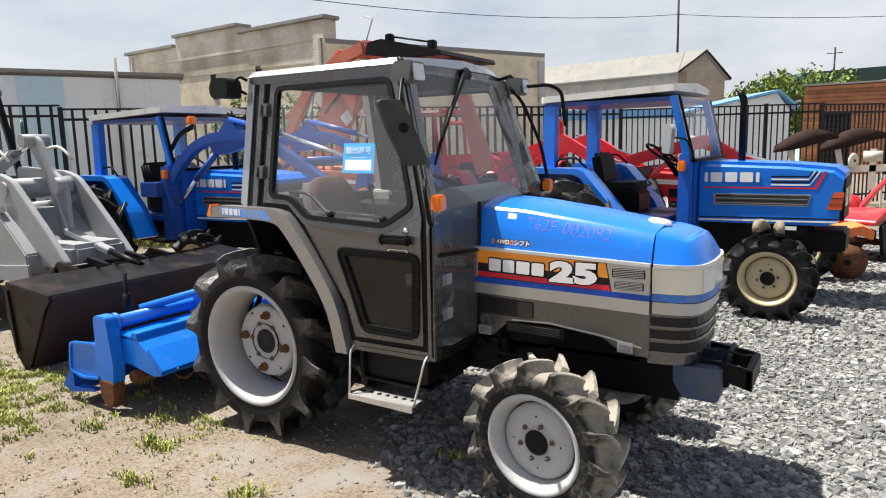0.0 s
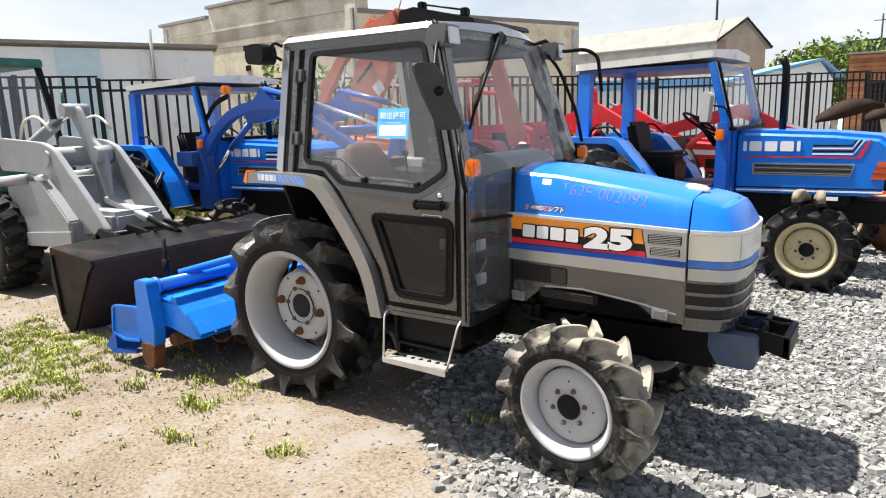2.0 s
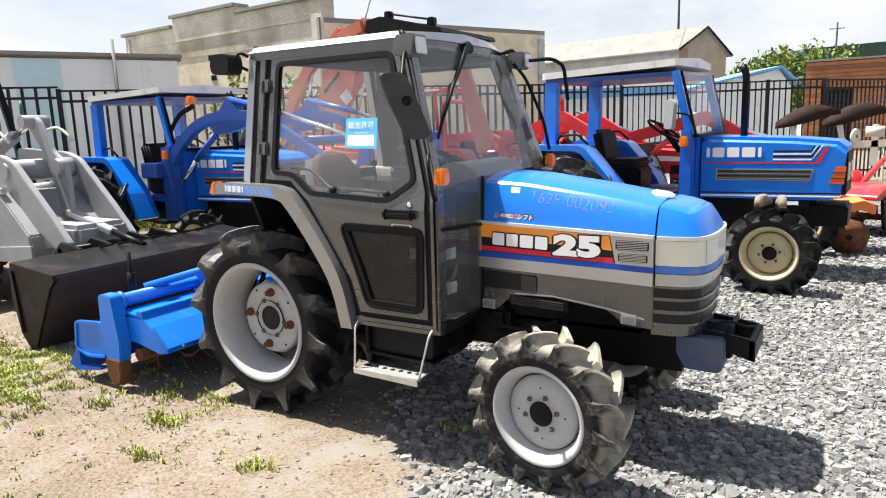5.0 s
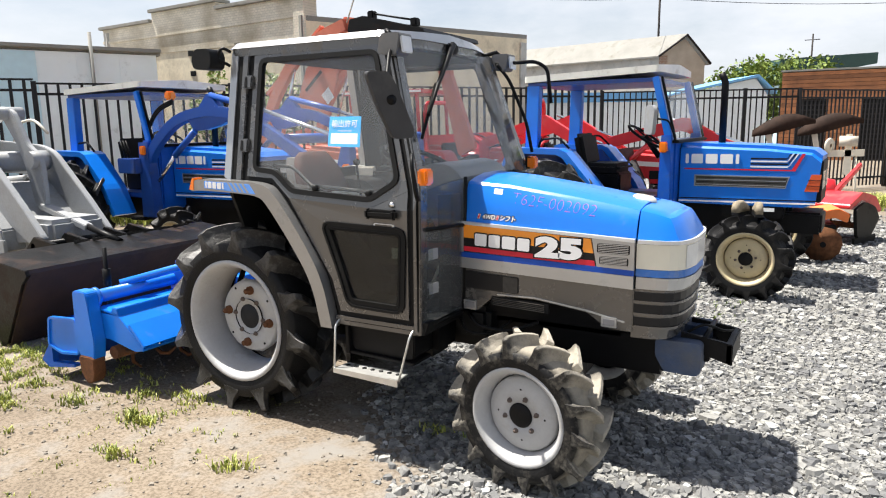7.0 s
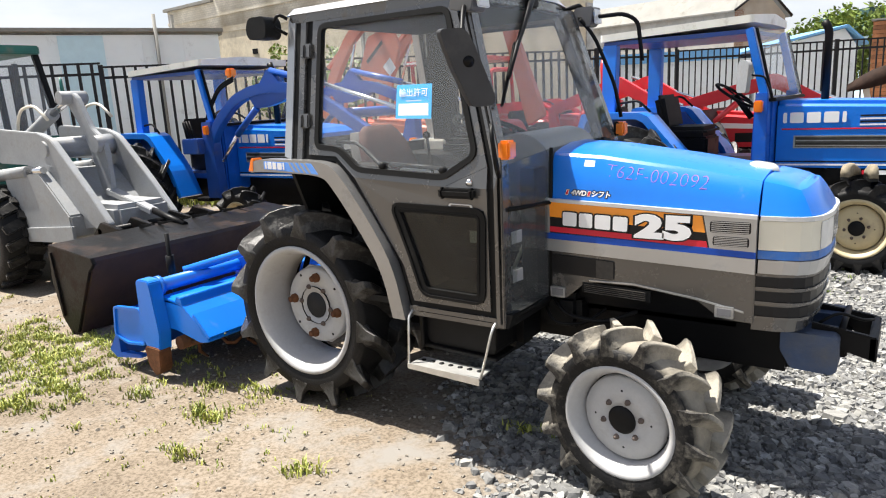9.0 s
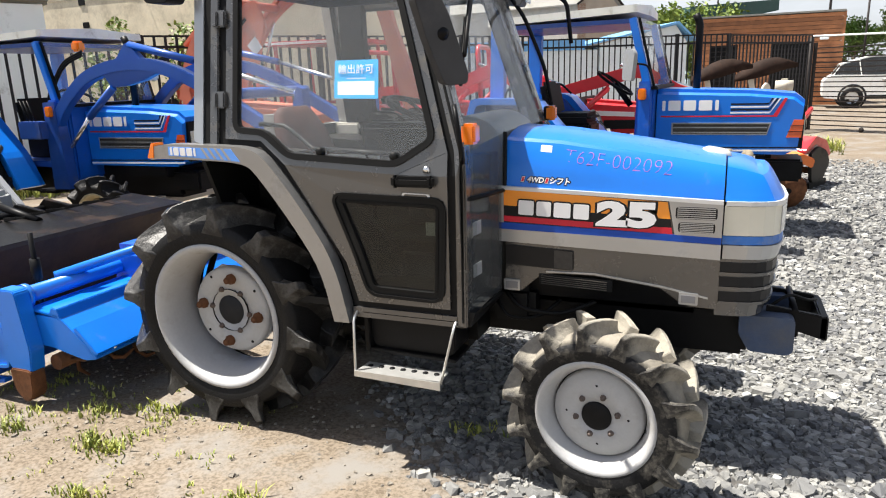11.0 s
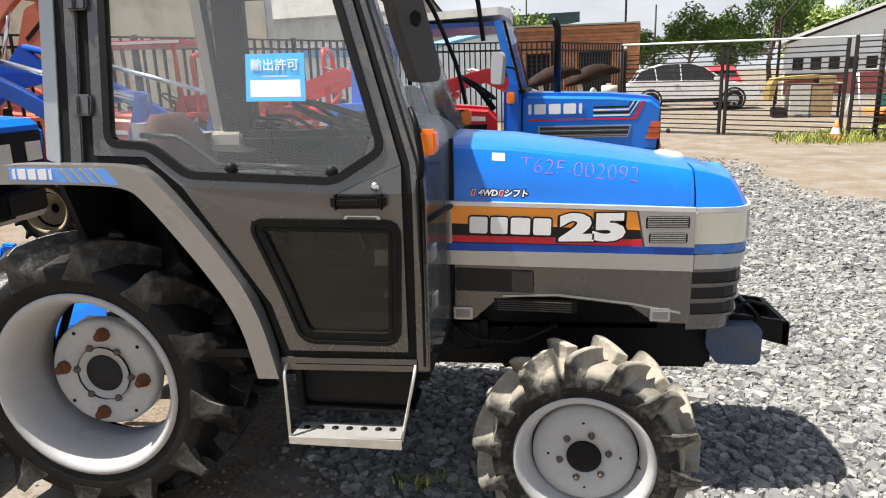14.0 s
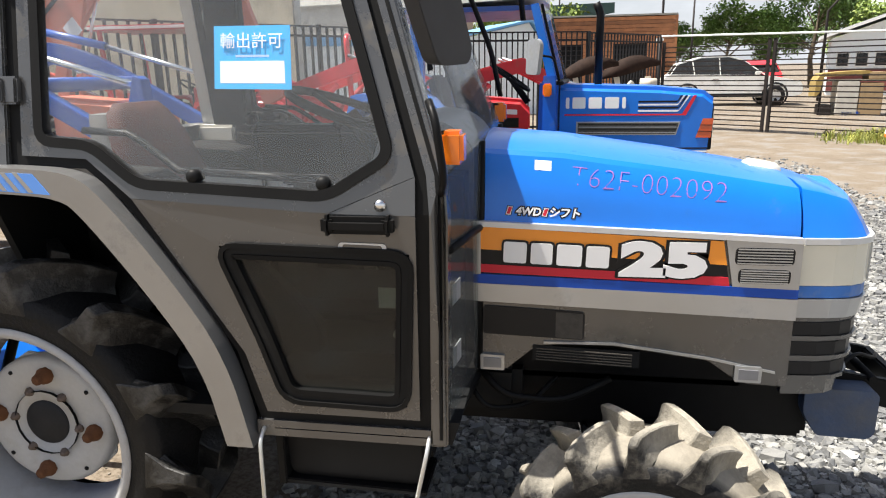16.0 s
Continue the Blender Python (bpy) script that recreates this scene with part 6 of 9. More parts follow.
        part("rear_fender", bent_strip([(-2.46, 1.10), (-2.40, 1.30), (-1.76, 1.29), (-1.40, 0.88), (-1.24, 0.56)], [(-2.40, 1.08), (-2.34, 1.24), (-1.80, 1.23), (-1.47, 0.85), (-1.31, 0.54)], s * 0.50, s * 0.78), BLUE, o, "blue rear fender")
        part("fender_wall", prism([(-2.40, 1.24), (-1.80, 1.24), (-1.44, 0.84), (-1.30, 0.56), (-2.34, 0.6)], s * 0.46, s * 0.50), BLUE_DK, o)
        part("grab_rail", tube(arc_path([(-2.1, s * 0.62, 1.29), (-2.08, s * 0.62, 1.38), (-1.88, s * 0.62, 1.40), (-1.76, s * 0.62, 1.29)], 0.04), 0.012), RUBBER_SEAL, o)
        tlp = part("turn_lamp", box(-0.82, -0.75, s * 0.68 - 0.03, s * 0.68 + 0.03, 1.26, 1.36, 0.01), ORANGE, o, "orange turn lamp")
    r0, r1 = roof_x
    rf = prism(rounded([(r0, -0.66), (r1, -0.64), (r1 + 0.03, 0), (r1, 0.64), (r0, 0.66)], 0.04), 1.965, 2.03, axis="z")
    for v in rf.verts:
        v.co.z += 0.05 * (v.co.x - r0) / (r1 - r0) + (0.03 if abs(v.co.y) < 0.1 and v.co.z > 2 else 0)
    part("canopy_roof", rf, ROOF_CREAM, o, "weathered cream canopy roof")
    part("roof_frame", prism([(r0 + 0.03, -0.62), (r1 - 0.05, -0.61), (r1 - 0.05, 0.61), (r0 + 0.03, 0.62)], 1.925, 1.964, axis="z"), BLUE_DK, o)
    q = [(-0.69, -0.585, 1.37), (-0.69, 0.585, 1.37), (-0.84, 0.585, 1.97), (-0.84, -0.585, 1.97)]
    part("windscreen", skin([q, [(a + 0.006, b_, c) for a, b_, c in q]]), GLASS, o).visible_shadow = False
    part("screen_sill", box(-0.74, -0.66, -0.62, 0.62, 1.345, 1.375, 0.006), BLACK, o)
    part("seat_cushion", box(-1.75, -1.35, -0.24, 0.24, 1.02, 1.12, 0.04), FABRIC_DK, o, "black driver's seat")
    part("seat_back", moved(box(-0.05, 0.05, -0.24, 0.24, 0, 0.36, 0.04), pose(-1.76, 0, 1.08, 0, -12, 0)), FABRIC_DK, o)
    part("platform", box(-2.1, -0.95, -0.48, 0.48, 0.74, 0.80, 0.01), BLUE_DK, o)
    part("seat_base", box(-1.8, -1.35, -0.2, 0.2, 0.80, 1.02, 0.02), BLACK, o)
    stw = part("steering_wheel", tube([(0.20 * math.cos(a), 0.20 * math.sin(a), 0) for a in (2 * math.pi * i / 24 for i in range(24))], 0.014, 8, True), RUBBER_SEAL, o, at=pose(-1.16, 0, 1.40, 0, 34, 0))
    for a in (0.5, 2.6, 4.71):
        part("spoke", tube([(0, 0, 0), (0.195 * math.cos(a), 0.195 * math.sin(a), 0)], 0.008), RUBBER_SEAL, stw)
    part("steering_column", tube([(-1.16, 0, 1.40), (-1.0, 0, 1.18)], 0.03), BLACK, o)
    part("lower_step", box(-1.15, -0.90, -0.66, -0.50, 0.50, 0.54, 0.01), BLACK, o)
    return o


rt = old_tractor("canopy_tractor", 2.118, 4.87, "older blue tractor with cream canopy, shoes on its wheel", (-2.26, -0.86), rz=-3)
mrw = part("mirror", moved(prism(rounded([(-0.07, -0.13), (0.06, -0.13), (0.075, 0.10), (0.04, 0.14), (-0.05, 0.14), (-0.075, 0.1)], 0.03), -0.02, 0.02, 0.01), pose(-0.88, -0.80, 1.56, 0, 4, -40)), GREY_ARM, rt, "pale grey wing mirror")
part("mirror_arm", tube(arc_path([(-0.86, -0.78, 1.58), (-0.74, -0.70, 1.56), (-0.70, -0.64, 1.42)], 0.04), 0.009), BLACK, mrw)
part("model_block", prism([(-0.02, 0.705), (0.05, 0.705), (0.05, 0.74), (-0.02, 0.74)], -0.352, -0.34), DEC_RED, rt)
part("model_block", prism([(0.07, 0.705), (0.17, 0.705), (0.17, 0.74), (0.07, 0.74)], -0.352, -0.34), DEC_WHITE, rt)


def shoe(x, y, z, rz):
    """A worn trainer: sole, upper, tongue and laces."""
    o = thing("work_shoe", x, y, z, rz, "worn grey-brown work shoe drying on a tractor tyre", "shoe", "pair of shoes")
    m1 = mat("worn_canvas", (0.20, 0.17, 0.12), 0.9, vary=0.3, scale=30, dirt=0.4)
    out = [(-0.13, -0.032), (-0.06, -0.036), (0.02, -0.034), (0.10, -0.044), (0.145, -0.02), (0.145, 0.02), (0.10, 0.044), (0.02, 0.034), (-0.06, 0.036), (-0.13, 0.032)]
    part("sole", prism(rounded(out, 0.02, 2), 0, 0.025, 0.004, axis="z"), DARK, o)
    secs = [[(px * s, py * s * 0.95, h_ if px > 0.03 else h_ * k) for px, py in out] for s, h_, k in ((0.97, 0.025, 1), (0.98, 0.05, 1.25), (0.88, 0.070, 1.5), (0.6, 0.078, 1.55))]
    part("upper", skin(secs, smooth=True), m1, o)
    part("laces", tube([(0.06, -0.02, 0.078), (0.04, 0.02, 0.088), (0.02, -0.02, 0.096), (0.0, 0.02, 0.104)], 0.004, 5), PAPER_WHITE, o)
    return o


shoe(2.04, 3.93, 0.742, 75)
shoe(2.18, 3.93, 0.736, 100)

BLUE_ROYAL = mat("royal_blue_paint", (0.003, 0.060, 0.32), 0.36, vary=0.12, scale=3, dirt=0.15, dirt_color=(0.02, 0.07, 0.24), coat=0.1)
bt = old_tractor("loader_tractor", -3.30, 3.30, "older blue tractor with a blue front loader", (-2.20, -0.80))
for s in (-1, 1):
    ys = s * 0.62
    part("loader_tower", wedge_beam((-0.78, ys, 0.55), (-0.80, ys, 1.40), 0.12, 0.22, 0.10, 0.16, up=(1, 0, 0)), BLUE_DK, bt)
    pts = [(-0.78, ys, 1.16), (-0.63, ys, 1.37), (-0.31, ys, 1.61), (-0.03, ys, 1.695), (0.285, ys, 1.725), (0.58, ys, 1.695), (0.86, ys, 1.605), (1.10, ys, 1.49), (2.05, ys, 0.95)]
    path_ = arc_path(pts, 0.25, 5)
    top, bot = [], []
    for i, p_ in enumerate(path_):
        d_ = (path_[min(i + 1, len(path_) - 1)] - path_[max(i - 1, 0)]).normalized()
        n_ = Vector((-d_.z, 0, d_.x))
        hgt = 0.056
        top.append((p_.x + n_.x * hgt, p_.z + n_.z * hgt))
        bot.append((p_.x - n_.x * hgt, p_.z - n_.z * hgt))
    part("loader_arm", prism(top + bot[::-1], ys - 0.045, ys + 0.045, 0.006), BLUE_ROYAL, bt, "arched dark blue loader arm")
    part("arm_gusset", prism([(-0.06, 1.64), (0.12, 1.67), (0.30, 1.685), (0.62, 1.64), (0.42, 1.57), (0.22, 1.53), (0.04, 1.52)], ys - 0.035, ys + 0.035, 0.004), BLUE_ROYAL, bt)
    part("arm_bracket", prism([(0.11, 1.755), (0.42, 1.765), (0.33, 1.86), (0.28, 1.905), (0.24, 1.89)], ys - 0.03, ys + 0.03, 0.004), BLUE_ROYAL, bt)
    cy = part("lift_cylinder", tube([(-0.30, ys * 1.05, 1.25), (0.05, ys * 1.05, 1.52)], 0.034, 14), BLUE_ROYAL, bt)
    part("piston_rod", tube([(-0.59, ys * 1.05, 0.97), (-0.30, ys * 1.05, 1.25)], 0.020, 12), CHROME, cy)
    cy = part("tilt_cylinder", tube([(0.28, ys, 1.885), (1.0, ys, 1.72)], 0.033, 14), BLUE_ROYAL, bt)
    part("piston_rod", tube([(1.0, ys, 1.72), (2.0, ys, 1.43)], 0.021, 12), CHROME, cy)
    for q in range(3):
        part("hose", tube(arc_path([(-0.86 - 0.02 * q, ys * 0.93, 0.95), (-0.86 - 0.03 * q, ys * 0.93, 1.45), (-0.62, ys * 0.93, 1.74 + 0.02 * q), (-0.36, ys * 0.93, 1.82 + 0.02 * q)], 0.16), 0.011), RUBBER_SEAL, bt)
    part("arm_foot", prism([(1.90, 1.02), (2.04, 1.48), (2.10, 1.46), (2.14, 0.55), (1.98, 0.50)], ys - 0.05, ys + 0.05, 0.005), BLUE_ROYAL, bt)
part("cross_tube", tube([(1.3, -0.62, 1.43), (1.3, 0.62, 1.43)], 0.05, 14), BLUE_ROYAL, bt)
part("loader_fork_frame", box(2.0, 2.1, -0.75, 0.75, 0.35, 0.85, 0.02), BLUE_DK, bt)
part("work_lamp", box(-0.52, -0.42, -0.56, -0.46, 1.86, 1.96, 0.02), ORANGE, bt)
part("wiper_motor", lathe([(0.0, -0.05), (0.04, -0.04), (0.05, 0.02), (0.03, 0.05)], 14, "z"), WHITE, bt, at=pose(-0.50, 0.30, 1.74))
part("wash_tank", box(-0.62, -0.46, 0.10, 0.48, 1.58, 1.66, 0.02), WHITE, bt)
for q in range(3):
    lv = part("valve_lever", tube([(-1.05 + q * 0.05, -0.70, 1.18), (-1.12 + q * 0.05, -0.72, 1.42)], 0.008), BLACK, bt)
part("valve_block", box(-1.15, -0.85, -0.76, -0.62, 1.05, 1.22, 0.01), BLUE_DK, bt)

BUCKET_IN = mat("brown_worn_bucket_inside", (0.030, 0.014, 0.009), 0.6, vary=0.4, scale=4, dirt=0.45, dirt_color=(0.008, 0.007, 0.006), dirt_scale=3, bump=0.15)
RUST_ORANGE = mat("orange_rust", (0.40, 0.13, 0.04), 0.85, vary=0.3, scale=20)

# ---- grey-armed wheel loader with black bucket ----
gl = tagged(new("wheel_loader"), "teal wheel loader with light grey arms and a black bucket", "loader")
bk_sec = [(-2.60, 0.655), (-2.05, 0.60), (-2.03, 0.56), (-2.10, 0.50), (-2.38, 0.03), (-2.46, 0.0), (-2.56, 0.12), (-2.63, 0.40)]
K0, K1 = 0.08, 2.05
bkt = part("bucket", prism([(-2.60, 0.655), (-2.05, 0.60), (-2.05, 0.575), (-2.595, 0.630)], K0, K1, 0.004), BUCKET, gl, "worn black steel bucket with rust")
part("bucket_wall", prism([(-2.05, 0.60), (-2.04, 0.575), (-2.37, 0.02), (-2.43, 0.0), (-2.39, 0.06), (-2.075, 0.585)], K0, K1, 0.002), BUCKET_IN, bkt)
part("bucket_wall", prism([(-2.60, 0.655), (-2.63, 0.42), (-2.57, 0.10), (-2.46, 0.0), (-2.44, 0.03), (-2.545, 0.13), (-2.605, 0.43), (-2.58, 0.64)], K0, K1, 0.002), BUCKET, bkt)
part("bucket_cheek", prism(bk_sec, K0 - 0.02, K0 + 0.01, 0.004), BUCKET, bkt)
part("bucket_cheek", prism(bk_sec, K1 - 0.01, K1 + 0.02, 0.004), BUCKET, bkt)
part("rust_patch", moved(prism(rounded([(-0.16, -0.08), (0.12, -0.10), (0.17, 0.06), (-0.05, 0.12)], 0.05), 0.0, 0.002, axis="z"), pose(-2.42, 0.24, 0.628, 0, 4, 20)), RUST_ORANGE, bkt, "orange rust patch")
for i in range(7):
    part("tooth", wedge_beam((-2.55, 0.75 + i * 0.16, 0.66), (-2.30, 0.72 + i * 0.16, 0.70), 0.02, 0.03, 0.008, 0.01), BLACK, bkt)

for yy in (0.62, 0.88, 1.24, 1.48):
    part("mount_plate", prism([(-2.98, 0.60), (-2.86, 0.70), (-2.60, 0.66), (-2.58, 0.40), (-2.72, 0.34)], yy - 0.02, yy + 0.02, 0.004), BUCKET, bkt)
part("mount_pin", tube([(-2.88, 0.60, 0.62), (-2.88, 1.50, 0.62)], 0.03, 10), BLACK, bkt)
part("cheek_rib", prism([(-2.585, 0.60), (-2.56, 0.60), (-2.51, 0.14), (-2.53, 0.13)], K0 - 0.035, K0 - 0.018), BUCKET, bkt)
# arms, wheels and cab of the wheel loader
for yy, far in ((0.75, 0), (1.35, 1)):
    part("lift_arm", prism(rounded([(-4.70, 1.46), (-3.86, 1.41), (-3.66, 1.35), (-3.20, 0.92), (-2.93, 0.64), (-3.13, 0.59), (-3.58, 0.86), (-4.13, 1.13), (-4.70, 1.14)], 0.06), yy - 0.03, yy + 0.03, 0.006), GREY_ARM, gl, "light grey loader lift arm")
    part("arm_web", prism([(-4.15, 1.14), (-3.60, 0.88), (-3.12, 0.62), (-3.70, 0.56), (-3.98, 0.62)], yy - 0.015, yy + 0.02, 0.004), GREY_ARM, gl)
    cy = part("lift_cylinder", tube([(-4.75, yy - 0.10, 1.02), (-3.98, yy - 0.10, 1.08)], 0.055, 14), GREY_ARM, gl)
    part("piston_rod", tube([(-3.98, yy - 0.10, 1.08), (-3.72, yy - 0.10, 1.10)], 0.03, 12), CHROME, cy)
    part("arm_pin", tube([(-3.78, yy - 0.05, 1.27), (-3.78, yy + 0.05, 1.27)], 0.07, 16), GREY_ARM, gl)
    part("hose", tube(arc_path([(-4.60, yy + 0.12, 1.30), (-4.45, yy + 0.12, 1.62), (-4.15, yy + 0.12, 1.66), (-3.95, yy + 0.12, 1.52)], 0.12), 0.014), CREAM_PAINT, gl)
# the single crank over the middle, its cylinder and the link down to the bucket
for yy in (1.05,):
    part("bell_crank", prism(rounded([(-3.92, 1.70), (-3.84, 1.76), (-3.72, 1.72), (-3.54, 1.42), (-3.40, 1.34), (-3.36, 1.22), (-3.36, 0.88), (-3.44, 0.82), (-3.52, 0.90), (-3.60, 1.20), (-3.70, 1.42)], 0.04), yy - 0.025, yy + 0.025, 0.008), GREY_ARM, gl, "grey bell crank plate")
crk = part("crank_pin", tube([(-3.82, 0.93, 1.70), (-3.82, 1.17, 1.70)], 0.06, 16), GREY_ARM, gl)
part("crank_boss", tube([(-3.46, 0.98, 1.29), (-3.46, 1.12, 1.29)], 0.075, 18), GREY_ARM, gl)
cy = part("tilt_cylinder", tube([(-4.95, 1.05, 1.28), (-4.20, 1.05, 1.57)], 0.06, 14), GREY_ARM, gl)
part("piston_rod", tube([(-4.20, 1.05, 1.57), (-3.84, 1.05, 1.70)], 0.032, 12), CHROME, cy)
part("dump_link", wedge_beam((-3.42, 1.05, 0.88), (-2.80, 1.05, 0.72), 0.05, 0.10, 0.05, 0.08, up=(0, 1, 0)), GREY_ARM, gl)
part("link_rod", tube([(-2.82, 1.05, 0.73), (-2.40, 1.05, 0.63)], 0.028, 10), BLACK, gl)
part("cross_tube", tube([(-3.78, 0.75, 1.27), (-3.78, 1.35, 1.27)], 0.095, 18), GREY_ARM, gl)
part("front_frame", box(-5.1, -2.95, 0.80, 1.30, 0.40, 0.80, 0.04), GREY_ARM, gl)
cov = part("frame_cover", prism([(-4.40, 1.06), (-3.76, 1.08), (-3.36, 0.72), (-3.34, 0.54), (-4.36, 0.48)], 0.62, 1.40, 0.012), GREY_ARM, gl, "grey sloping cover over the front frame")
part("cover_rib", prism([(-3.745, 1.085), (-3.35, 0.73), (-3.33, 0.71), (-3.735, 1.065)], 0.86, 0.90), GREY_ARM, cov)
part("cover_lip", prism([(-4.36, 0.56), (-3.30, 0.64), (-3.30, 0.50), (-4.36, 0.44)], 0.595, 0.625, 0.004), GREY_ARM, cov)
part("rear_body", box(-7.2, -5.0, 0.45, 1.65, 0.60, 1.35, 0.08), TEAL, gl)
part("teal_guard", box(-3.9, -3.75, 0.95, 1.2, 0.80, 1.0, 0.03), TEAL, gl)
gcab = part("cab_roof", prism(rounded([(-6.45, 0.50), (-5.37, 0.50), (-5.31, 1.6), (-6.45, 1.6)], 0.08), 2.20, 2.29, 0.02, axis="z"), TEAL, gl, "teal green loader cab roof")
for (xa, ya), (xb, yb) in (((-5.13, 0.52), (-5.39, 0.55)), ((-5.13, 1.58), (-5.39, 1.55)), ((-6.35, 0.52), (-6.35, 0.55)), ((-6.35, 1.58), (-6.35, 1.55))):
    part("cab_pillar", wedge_beam((xa, ya, 1.30), (xb, yb, 2.22), 0.06, 0.06, 0.06, 0.06, up=(0, 1, 0)), BLACK, gl)
q = [(-5.11, 0.55, 1.32), (-5.11, 1.55, 1.32), (-5.37, 1.52, 2.2), (-5.37, 0.58, 2.2)]
part("windscreen", skin([q, [(a - 0.006, b_, c) for a, b_, c in q]]), GLASS, gl).visible_shadow = False
q = [(-6.35, 0.525, 1.32), (-5.15, 0.525, 1.32), (-5.40, 0.555, 2.2), (-6.35, 0.555, 2.2)]
part("side_glass", skin([q, [(a, b_ + 0.006, c) for a, b_, c in q]]), GLASS, gl).visible_shadow = False
part("wiper", tube([(-5.35, 0.62, 2.12), (-5.15, 0.80, 1.45)], 0.012), BLACK, gl)
part("cab_lamp", lathe([(0, -0.09), (0.06, -0.06), (0.075, 0.02), (0.05, 0.09), (0, 0.1)], 14, "z"), BLACK, gl, at=pose(-5.30, 0.62, 2.40))
part("lamp_post", tube([(-5.35, 0.62, 2.26), (-5.30, 0.62, 2.34)], 0.02), BLACK, gl)
part("wing_mirror", moved(lathe([(0.0, -0.012), (0.07, -0.008), (0.085, 0.0), (0.07, 0.02), (0, 0.03)], 20), pose(-5.28, 1.72, 1.80, 0, 0, -30) @ Matrix.Diagonal((1.1, 1, 2.0, 1))), TEAL, gl, "teal round-backed mirror")
part("mirror_arm", tube([(-5.28, 1.72, 1.78), (-5.26, 1.66, 1.62), (-5.22, 1.58, 1.58)], 0.012), BLACK, gl)


def block_tyre(parent, x, y, z, r, w):
    """Wide loader tyre with chunky blocks round the tread."""
    wh = new("loader_wheel")
    wh.parent = parent
    wh.matrix_basis = pose(x, y, z)
    h = w / 2
    t = part("tyre", lathe([(r * 0.55, -h * 0.8), (r * 0.7, -h), (r * 0.86, -h), (r * 0.94, -h * 0.8), (r * 0.95, 0), (r * 0.94, h * 0.8), (r * 0.86, h), (r * 0.7, h), (r * 0.55, h * 0.8)], 40), TYRE, wh, smooth=True)
    blk = None
    for i in range(18):
        for row in (-1, 1):
            if blk is None:
                ob = part("tread_block", moved(box(r * 0.90, r, -h * 0.98, 0.01, -0.045, 0.045, 0.012), pose(0, 0, 0, 18, 0, 0)), TYRE_LUG, t)
                blk = ob.data
                bpy.data.objects.remove(ob)
            o = new("tread_block", blk)
            o.parent = t
            o.matrix_basis = pose(0, 0, 0, 0, 360 * (i + (0.5 if row > 0 else 0)) / 18, 0) @ Matrix.Diagonal((1, -row, 1, 1))
    part("rim", lathe([(r * 0.56, -h * 0.85), (r * 0.52, -h * 0.6), (r * 0.30, -h * 0.3), (0.08, -h * 0.35), (0.0, -h * 0.36)], 30), GREY_ARM, wh)


block_tyre(gl, -4.55, 0.57, 0.475, 0.475, 0.34)
block_tyre(gl, -4.55, 1.53, 0.475, 0.475, 0.34)
block_tyre(gl, -6.25, 0.57, 0.475, 0.475, 0.34)
block_tyre(gl, -6.25, 1.53, 0.475, 0.475, 0.34)


